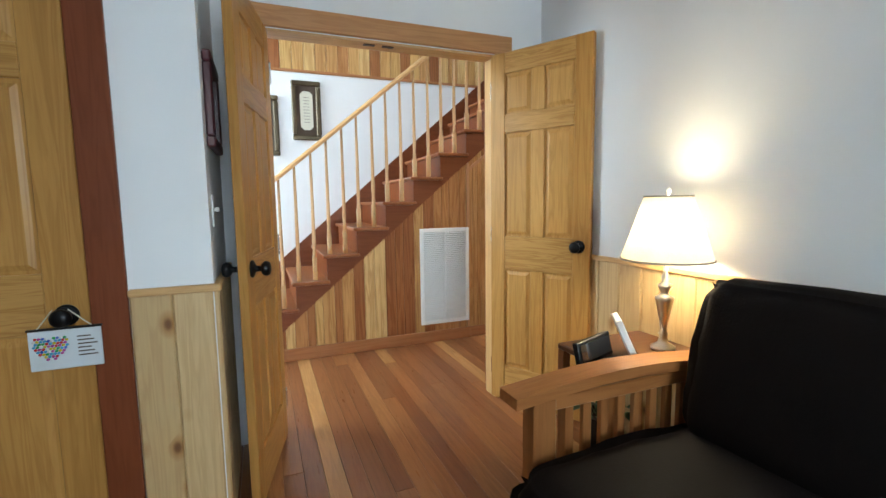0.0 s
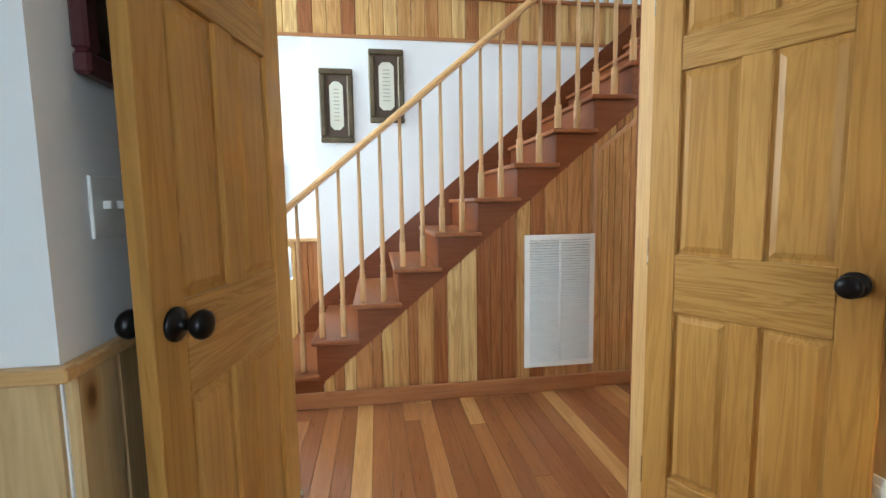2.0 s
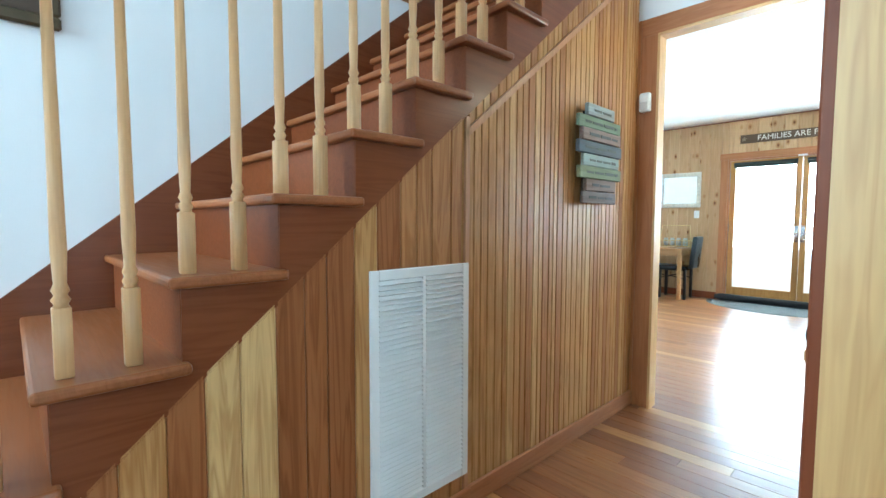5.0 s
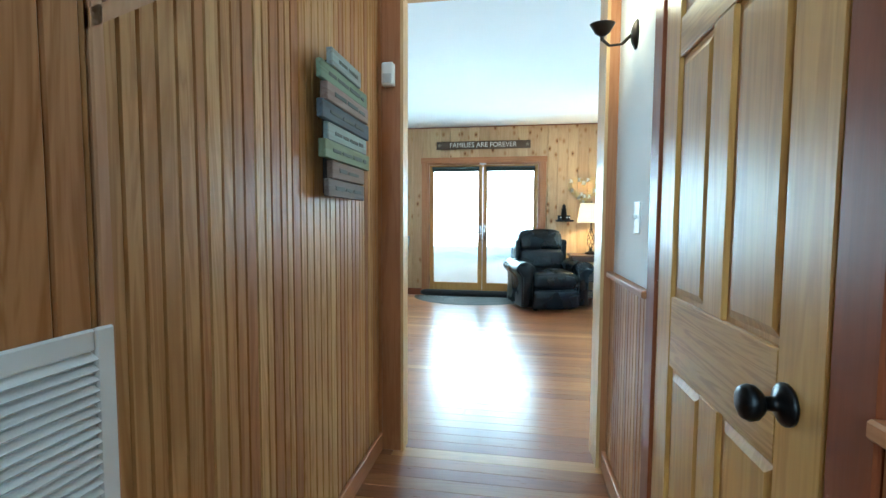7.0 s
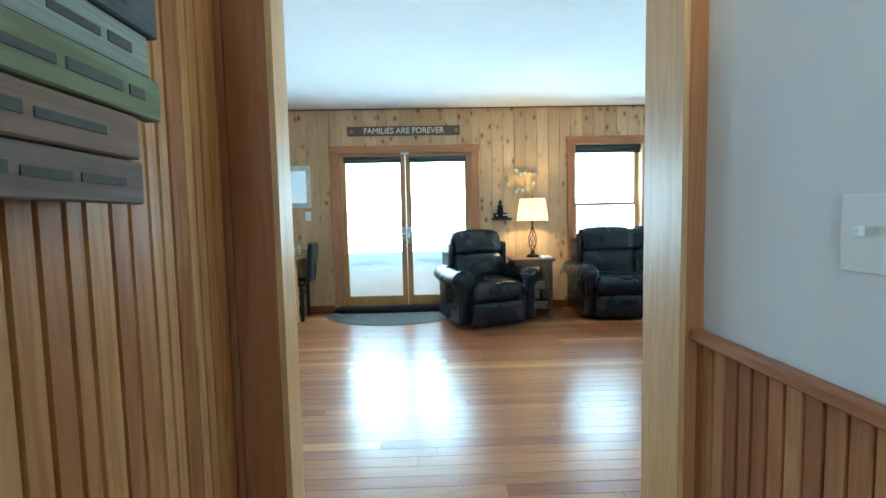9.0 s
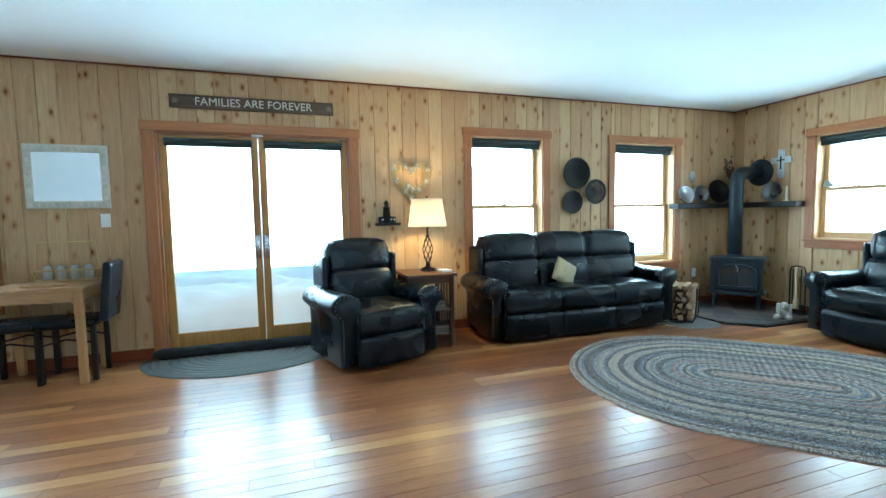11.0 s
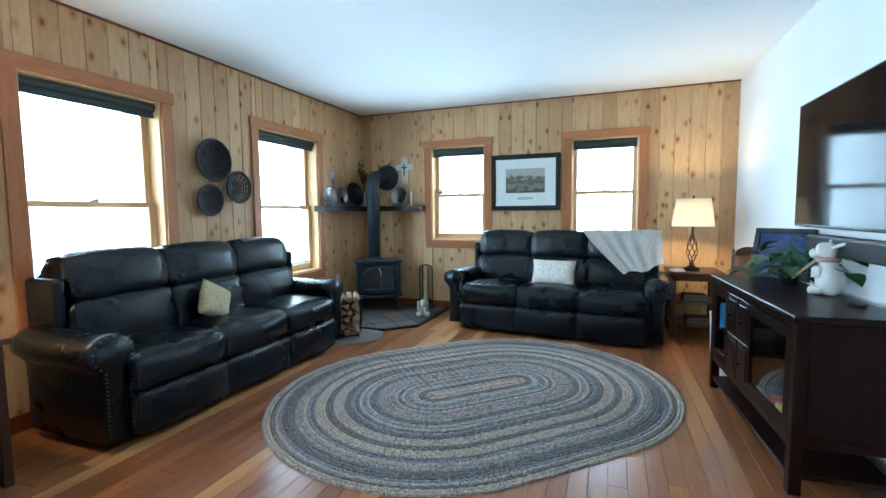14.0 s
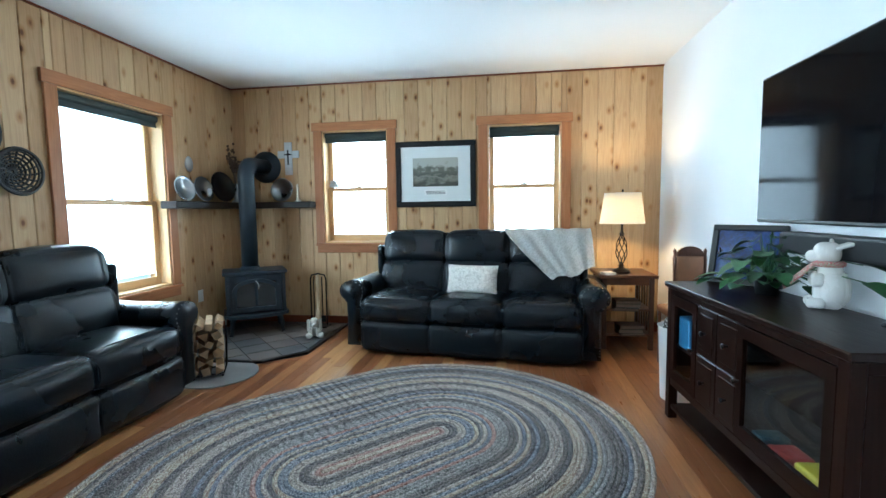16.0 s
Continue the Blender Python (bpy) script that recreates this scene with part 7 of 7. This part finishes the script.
bmesh.ops.recalc_face_normals(bm, faces=bm.faces)
part("cloth", bm, plain("white_table_cloth", (0.75, 0.74, 0.71), 0.9, amount=0.05, bump=0.2), ct2, "white draped cloth", True)
for sx in (-1, 1):
    for sy in (-1, 1):
        part("leg", boxes((sx * 0.22 - 0.018, sx * 0.22 + 0.018, sy * 0.24 - 0.018, sy * 0.24 + 0.018, 0, 0.735)), M_TABLEZ, ct2)
bm = bmesh.new()
box(bm, -0.5, 0.5, -0.4, 0.4, 0.001, 0.012, 0.004)
ob = link_bm("woven_rug", bm, patterned("blue_grey_weave", (0.06, 0.09, 0.12), (0.2, 0.24, 0.26), 60, 0.95))
ob.matrix_world = pose(7.05, 6.98, 0, 0, 0, 8)
tagged(ob, "blue-grey woven rug on the plank floor", "rug")

# snow banked outside the french doors
bm = bmesh.new()
nx, ny = 26, 40
g = [[bm.verts.new((EX + 0.35 + 3.0 * i / nx, 1.6 + 4.6 * j / ny, -0.45 + 0.85 * (1 - math.exp(-2.2 * i / nx * 3)) + 0.13 * noise.noise((i * 0.33, j * 0.28, 1)) + 0.05 * noise.noise((i * 0.9, j * 0.8, 4)) + 0.22 * math.exp(-((i - 4) / 5) ** 2))) for j in range(ny + 1)] for i in range(nx + 1)]
for i in range(nx):
    for j in range(ny):
        bm.faces.new((g[i][j], g[i + 1][j], g[i + 1][j + 1], g[i][j + 1]))
tagged(link_bm("snow_bank", bm, M_SNOW, None, True), "soft bank of drifted snow outside the french doors", "snow", kind="stuff")

# ---- stair hall ----
M_OLDGOLD = plain("bronze_picture_frame", (0.09, 0.065, 0.035), 0.4, 0.5, amount=0.4, bump=0.3)
M_PAPER = plain("aged_certificate_paper", (0.62, 0.6, 0.5), 0.8, amount=0.08)
M_MATBROWN = plain("brown_mat_board", (0.07, 0.045, 0.03), 0.8)


def certificate(m, w, h, label, mat=M_OLDGOLD):
    p = empty("framed_certificate", m, label, "picture", "frames on the stair wall")
    b = 0.045
    part("frame", boxes((0, w, -0.025, 0, h - b, h, 0.008), (0, w, -0.025, 0, 0, b, 0.008), (0, b, -0.024, 0, b, h - b, 0.008), (w - b, w, -0.024, 0, b, h - b, 0.008)), mat, p)
    part("mat_board", boxes((b - 0.003, w - b + 0.003, -0.012, -0.008, b - 0.003, h - b + 0.003)), M_MATBROWN, p)
    x0, x1, z0, z1 = b + 0.03, w - b - 0.03, b + 0.05, h - b - 0.05
    bm = bmesh.new()
    c = 0.03
    prism(bm, [(x0 + c, z0), (x1 - c, z0), (x1, z0 + c), (x1, z1 - c), (x1 - c, z1), (x0 + c, z1), (x0, z1 - c), (x0, z0 + c)], 0.012, 0.015)
    bmesh.ops.transform(bm, matrix=Matrix.Rotation(radians(90), 4, "X"), verts=bm.verts)
    part("paper", bm, M_PAPER, p, "cream paper with small writing")
    for k in range(9):
        zz = z1 - 0.06 - k * (z1 - z0 - 0.1) / 9
        part("text_line", boxes((x0 + 0.03, x1 - 0.03, -0.0165, -0.0155, zz, zz + 0.006)), plain("faint_ink", (0.3, 0.28, 0.24), 0.8) if k == 0 else bpy.data.materials["faint_ink"], p)
    return p


certificate(pose(0.357, BY, 1.655), 0.25, 0.545, "tall framed certificate in a bronze frame above the stairs")
certificate(pose(0.727, BY, 1.805), 0.265, 0.545, "tall framed certificate in a bronze frame above the stairs")
sp = empty("small_frame", pose(-0.23, BY + 0.13, 1.26), "small black square frame with a round pale plate", "picture")
part("frame", boxes((0, 0.27, -0.02, 0, 0.25, 0.28, 0.004), (0, 0.27, -0.02, 0, 0, 0.03, 0.004), (0, 0.03, -0.019, 0, 0.03, 0.25, 0.004), (0.24, 0.27, -0.019, 0, 0.03, 0.25, 0.004)), M_BLACKPL, sp)
part("backing", boxes((0.027, 0.243, -0.01, -0.006, 0.027, 0.253)), M_MATBROWN, sp)
bm = bmesh.new()
lathe(bm, [(0.08, 0.0), (0.085, 0.006), (0.05, 0.01), (0.002, 0.012)], 28, pose(0.135, -0.01, 0.14, 90))
part("plate", bm, M_PAPER, sp, "round pale plate", True)
sp2 = empty("pale_frame", pose(-0.54, BY + 0.13, 1.34), "gold-edged pale picture in the foyer", "picture")
part("frame", boxes((0, 0.25, -0.02, 0, 0, 0.4, 0.006)), M_GOLDW, sp2)
part("print", boxes((0.02, 0.23, -0.022, -0.02, 0.02, 0.38)), M_PAPER, sp2)
bm = bmesh.new()
box(bm, -0.6, 0.5, 0, 0.55, 0.001, 0.012, 0.004)
ob = link_bm("foyer_rug", bm, patterned("cream_foyer_weave", (0.5, 0.47, 0.4), (0.68, 0.65, 0.57), 60, 0.95))
ob.location = (-0.65, 4.28, 0)
tagged(ob, "cream woven rug on the foyer floor", "rug")

# painted plank sign
rng3 = random.Random(9)
ps = empty("plank_sign", pose(2.855, HY - 0.028, 1.235) @ Matrix.Diagonal((1.0, 1, 0.78, 1)), "stacked weathered wooden plank sign in grey, blue and green", "sign")
part("batten", boxes((0.1, 0.14, 0.002, 0.04, 0.02, 0.6)), M_BEAM, ps)
part("batten", boxes((0.27, 0.31, 0.002, 0.04, 0.02, 0.6)), M_BEAM, ps)
tones = [("grey", (0.2, 0.17, 0.16)), ("taupe", (0.24, 0.18, 0.15)), ("sage", (0.22, 0.27, 0.17)), ("ice", (0.34, 0.42, 0.43)), ("slate", (0.1, 0.12, 0.15)), ("rose", (0.27, 0.2, 0.18)), ("green", (0.19, 0.25, 0.17)), ("pale", (0.32, 0.38, 0.39))]
ink = plain("faded_sign_ink", (0.09, 0.1, 0.09), 0.8)
spans = [(0.02, 0.37), (0.045, 0.36), (-0.02, 0.41), (0.02, 0.4), (-0.03, 0.42), (0.0, 0.4), (-0.03, 0.41), (0.05, 0.33)]
for k, ((nm, c), (a, b)) in enumerate(zip(tones, spans)):
    z = 0.0 + k * 0.0795
    bd = part("plank", boxes((a, b, -0.016 - 0.004 * (k % 3), 0.002, z, z + 0.076, 0.003)), wood("painted_plank_" + nm, [c], "x", rough=0.8, grain=0.5), ps)
    yy = -0.0165 - 0.004 * (k % 3)
    x = a + 0.06
    while x < b - 0.06:
        w = rng3.uniform(0.05, 0.11)
        part("word_bar", boxes((x, min(x + w, b - 0.04), yy - 0.001, yy + 0.0005, z + 0.03, z + 0.03 + rng3.choice((0.014, 0.018)))), ink, bd)
        x += w + 0.014
ms = empty("alarm_sensor", pose(3.598, 3.845, 1.845, 0, 0, -90), "white plastic alarm sensor on the opening's casing", "sensor")
part("body", soft(-0.03, 0.03, -0.045, -0.001, -0.055, 0.055, r=0.012, n=3), M_PLASTIC, ms, "", True)
part("lens", soft(-0.022, 0.022, -0.05, -0.042, -0.045, 0.0, r=0.004, n=2), plain("milky_lens", (0.6, 0.6, 0.6), 0.3), ms, "", True)
sco = empty("wall_sconce", pose(3.31, OY1, 1.865, 0, 0, 180) @ Matrix.Diagonal((0.68, 0.9, 0.68, 1)), "dark bronze wall sconce with an upturned cup on the hall wall", "wall lamp")
bm = bmesh.new()
lathe(bm, [(0.055, 0), (0.055, 0.006), (0.035, 0.018), (0.012, 0.025)], 24, pose(0, 0, 0, 90) @ Matrix.Diagonal((1, 1.5, 1, 1)))
part("back_plate", bm, M_BRONZE, sco, "", True)
bm = bmesh.new()
tube(bm, [(0, -0.02, 0), (0, -0.06, -0.05), (0, -0.11, -0.055), (0, -0.14, -0.02), (0, -0.14, 0.02)], 0.008, 8)
part("arm", bm, M_BRONZE, sco, "", True)
bm = bmesh.new()
lathe(bm, [(0.014, 0.0), (0.03, 0.015), (0.05, 0.06), (0.053, 0.066), (0.046, 0.062), (0.02, 0.02)], 24, Matrix.Translation((0, -0.14, 0.0)))
part("cup", bm, M_BRONZE, sco, "", True)
lr = empty("loft_railing", pose(0, 0, 0), "fir loft railing with pale balusters above the stair wall", "railing")
part("rail", boxes((-2.4, 3.58, BY + 0.0, BY + 0.06, 3.62, 3.67, 0.006)), M_RAIL, lr)
for k in range(46):
    x = -2.3 + 0.127 * k
    part("baluster", boxes((x - 0.014, x + 0.014, BY + 0.016, BY + 0.044, 2.765, 3.62, 0.003)), M_SPINDLE, lr)

# ---- office ----
M_FUT = wood("honey_oak_futon", [(0.34, 0.135, 0.04)], "x", rough=0.35, grain=0.4)
M_FUTZ = wood("honey_oak_futon_upright", [(0.29, 0.115, 0.034)], "z", rough=0.35, grain=0.4)
M_BROWNCLOTH = plain("dark_brown_microsuede", (0.0065, 0.0042, 0.0038), 0.75, scale=2.5, amount=0.4, bump=0.3, bump_scale=120, spec=0.12)
fu = empty("futon", pose(0, 0, 0), "oak mission futon with a dark brown mattress", "futon")
bm = bmesh.new()
vs = []
for k in range(13):
    t = k / 12
    x = 1.06 + 0.93 * t
    z = 0.645 + 0.03 * math.sin(math.pi * min(1, t * 1.1))
    vs.append([bm.verts.new((x, y, zz)) for y, zz in ((1.37, z), (1.47, z), (1.47, z - 0.035), (1.37, z - 0.035))])
for a, b in zip(vs, vs[1:]):
    for k in range(4):
        bm.faces.new((a[k], a[(k + 1) % 4], b[(k + 1) % 4], b[k]))
bm.faces.new(vs[0])
bm.faces.new(vs[-1][::-1])
bmesh.ops.recalc_face_normals(bm, faces=bm.faces)
part("arm_rest", bm, M_FUT, fu, "curved oak arm rest")
part("post", boxes((1.13, 1.21, 1.385, 1.455, 0, 0.615, 0.005)), M_FUTZ, fu)
part("post", boxes((1.88, 1.96, 1.385, 1.455, 0, 0.615, 0.005)), M_FUTZ, fu)
part("rail", boxes((1.21, 1.88, 1.4, 1.44, 0.2, 0.28, 0.004)), M_FUT, fu)
part("rail", boxes((1.21, 1.88, 1.4, 1.44, 0.57, 0.615, 0.004)), M_FUT, fu)
for k in range(9):
    x = 1.26 + 0.07 * k
    part("slat", boxes((x, x + 0.032, 1.41, 1.43, 0.28, 0.57, 0.002)), M_FUTZ, fu)
part("seat_rail", boxes((1.12, 1.16, -0.6, 1.385, 0.2, 0.3, 0.004)), M_FUT, fu)
part("mattress_seat", soft(1.02, 1.9, -0.62, 1.365, 0.25, 0.47, r=0.1, bulge=0.03, n=8, wrinkle=0.014), M_BROWNCLOTH, fu, "dark brown mattress", True)
part("mattress_back", soft(-0.11, 0.11, -0.62, 1.345, 0.0, 0.545, r=0.1, bulge=0.02, n=8, wrinkle=0.012, m=pose(1.72, 0, 0.42, 0, 13)), M_BROWNCLOTH, fu, "dark brown mattress back", True)
st = empty("side_table", pose(1.74, 1.66, 0), "small wooden side table behind the futon arm", "table")
part("tabletop", boxes((-0.22, 0.22, -0.15, 0.15, 0.60, 0.625, 0.005)), M_OAK, st)
for sx in (-1, 1):
    for sy in (-1, 1):
        part("leg", boxes((sx * 0.2 - 0.017, sx * 0.2 + 0.017, sy * 0.13 - 0.017, sy * 0.13 + 0.017, 0, 0.6)), M_FUTZ, st)
ol = empty("table_lamp", pose(1.85, 1.58, 0.625), "silver turned table lamp with a lit white shade", "lamp")
bm = bmesh.new()
lathe(bm, [(0.045, 0), (0.045, 0.01), (0.02, 0.025), (0.014, 0.05), (0.018, 0.06), (0.012, 0.07), (0.016, 0.11), (0.032, 0.19), (0.036, 0.205), (0.02, 0.215), (0.014, 0.225), (0.026, 0.245), (0.026, 0.255), (0.012, 0.265), (0.016, 0.285), (0.009, 0.3), (0.009, 0.37)], 24)
part("body", bm, plain("champagne_silver", (0.6, 0.55, 0.46), 0.28, 1.0, amount=0.1), ol, "", True)
bm = bmesh.new()
lathe(bm, [(0.165, 0.355), (0.085, 0.595)], 40, cap=False)
bmesh.ops.solidify(bm, geom=bm.faces[:], thickness=0.002)
sh0 = part("shade", bm, M_SHADE, ol, "white conical shade with grey piping, lit", True)
for r0, z0 in ((0.165, 0.355), (0.085, 0.595)):
    bm = bmesh.new()
    tube(bm, [(r0 * math.cos(a), r0 * math.sin(a), z0) for a in (2 * math.pi * k / 40 for k in range(40))], 0.004, 6, True)
    part("piping", bm, plain("grey_piping", (0.3, 0.28, 0.25), 0.8), sh0)
bm = bmesh.new()
lathe(bm, [(0.004, 0.37), (0.004, 0.6), (0.009, 0.61), (0.009, 0.62), (0.003, 0.63)], 10)
part("finial", bm, M_PLASTIC, ol, "", True)
for mm, w, h, mat, lab in ((pose(1.52, 1.58, 0.626, -14, 0, 20), 0.22, 0.085, M_BLACKPL, "low dark photo frame on the side table"), (pose(1.68, 1.56, 0.626, -24, 0, 55), 0.13, 0.16, M_PLASTIC, "white-edged photo frame leaning on the side table")):
    f = empty("photo_frame", mm, lab, "picture frame")
    part("frame", boxes((-w / 2, w / 2, -0.012, 0.012, 0, h, 0.003)), mat, f)
    part("photograph", boxes((-w / 2 + 0.012, w / 2 - 0.012, -0.014, -0.012, 0.012, h - 0.012)), M_DARKGLASS, f)
dk = empty("door_hanger", pose(-0.175, 2.012, 0.905), "small pale sign with a coloured bead heart hung on the knob", "sign")
part("card", boxes((-0.093, 0.093, -0.006, 0, -0.195, -0.07, 0.002)), plain("pale_blue_card", (0.62, 0.66, 0.7), 0.6, amount=0.08), dk)
part("top_edge", boxes((-0.095, 0.095, -0.008, 0.002, -0.07, -0.064)), M_BLACKPL, dk)
for sx in (-1, 1):
    bm = bmesh.new()
    tube(bm, [(sx * 0.07, -0.003, -0.066), (sx * 0.02, -0.025, -0.005)], 0.002, 5)
    part("string", bm, M_PAPER, dk)
bead_rng = random.Random(6)
BEADS = [plain("bead_" + str(k), c, 0.25, amount=0.02) for k, c in enumerate(((0.6, 0.05, 0.05), (0.05, 0.12, 0.5), (0.65, 0.5, 0.03), (0.05, 0.35, 0.1), (0.7, 0.7, 0.7), (0.45, 0.08, 0.3), (0.1, 0.35, 0.6)))]
for i in range(-5, 6):
    for j in range(-5, 6):
        x, z = i * 0.0092 + (0.0046 if j % 2 else 0), j * 0.0082
        u, v = x / 0.04, (z + 0.004) / 0.036
        if (u * u + v * v - 1) ** 3 - u * u * v ** 3 <= 0:
            bm = bmesh.new()
            lathe(bm, [(0.001, 0), (0.0042, 0.0006), (0.0042, 0.003), (0.001, 0.0048)], 8, pose(-0.038 + x, -0.006, -0.127 + z, 90))
            part("bead", bm, bead_rng.choice(BEADS), dk, "", True)
for k in range(6):
    part("text_line", boxes((0.03, 0.03 + 0.035 + 0.008 * (k % 3), -0.0068, -0.006, -0.098 - 0.012 * k, -0.094 - 0.012 * k)), M_MATBROWN, dk)
wp = empty("framed_print", pose(0.243, 2.2, 1.42, 0, 0, 90), "dark wine-red framed picture behind the open door", "picture")
M_WINE = plain("dark_wine_frame", (0.06, 0.012, 0.016), 0.35, amount=0.2)
part("frame", boxes((-0.06, 0.27, -0.03, 0, 0.0, 0.04, 0.006), (-0.06, 0.27, -0.03, 0, 0.30, 0.34, 0.006), (-0.06, -0.02, -0.029, 0, 0.04, 0.3, 0.006), (0.23, 0.27, -0.029, 0, 0.04, 0.3, 0.006)), M_WINE, wp)
part("print", boxes((-0.022, 0.232, -0.012, -0.008, 0.038, 0.302)), M_DARKGLASS, wp)
pothos(pose(1.86, 1.93, 0.0), 30, 0.14, 0.06, "green leafy houseplant in a dark pot on the office floor", 21, 0.09, 0.2)


# ---- floor planks ----
M_FLOOR_REST = wood("fir_floor_planks_rest", [(0.21, 0.075, 0.028), (0.28, 0.113, 0.04), (0.34, 0.147, 0.053), (0.23, 0.086, 0.031), (0.42, 0.22, 0.08), (0.3, 0.122, 0.044)], "y", rough=0.3, grain=0.3, coat=0.2, vary="Island", relief=0.03)
rest = bmesh.new()
PW = 0.0865
lengths = {}
rng = random.Random(4)
cols = int((8.5 + 2.5) / PW)
count = 0
for i in range(cols):
    x = -2.5 + i * PW
    y = -2.27
    first = rng.random() * 1.2 + 0.4
    while y < 9.0:
        L = round(first, 1) if y < -2.26 else min(rng.choice((1.6, 2.0, 2.4, 2.8, 3.2)), round(9.0 - y, 2))
        if L < 0.05:
            break
        y1 = y + L
        near = (3.7 < x < 8.3 and y1 > -1.9 and y < 4.2) or (0.15 < x <= 3.7 and y1 > 1.2 and y < 3.8)
        if near and count < 300:
            if L not in lengths:
                bm = bmesh.new()
                box(bm, 0.0006, PW - 0.0006, 0.0006, L - 0.0006, -0.016, 0.0)
                bmesh.ops.bevel(bm, geom=[e for e in bm.edges if all(v.co.z > -0.001 for v in e.verts)], offset=0.0012, segments=1, affect="EDGES")
                me = bpy.data.meshes.new("plank")
                bm.to_mesh(me)
                bm.free()
                me.materials.append(M_FLOOR)
                lengths[L] = me
            ob = new("plank", lengths[L])
            ob.parent = floor_base
            ob.location = (x, y, 0)
            count += 1
        else:
            box(rest, x + 0.0006, x + PW - 0.0006, y + 0.0006, y1 - 0.0006, -0.016, 0.0)
        y = y1
rest_ob = link_bm("planks", rest, M_FLOOR_REST, floor_base)
rest_ob["kind"] = "stuff"
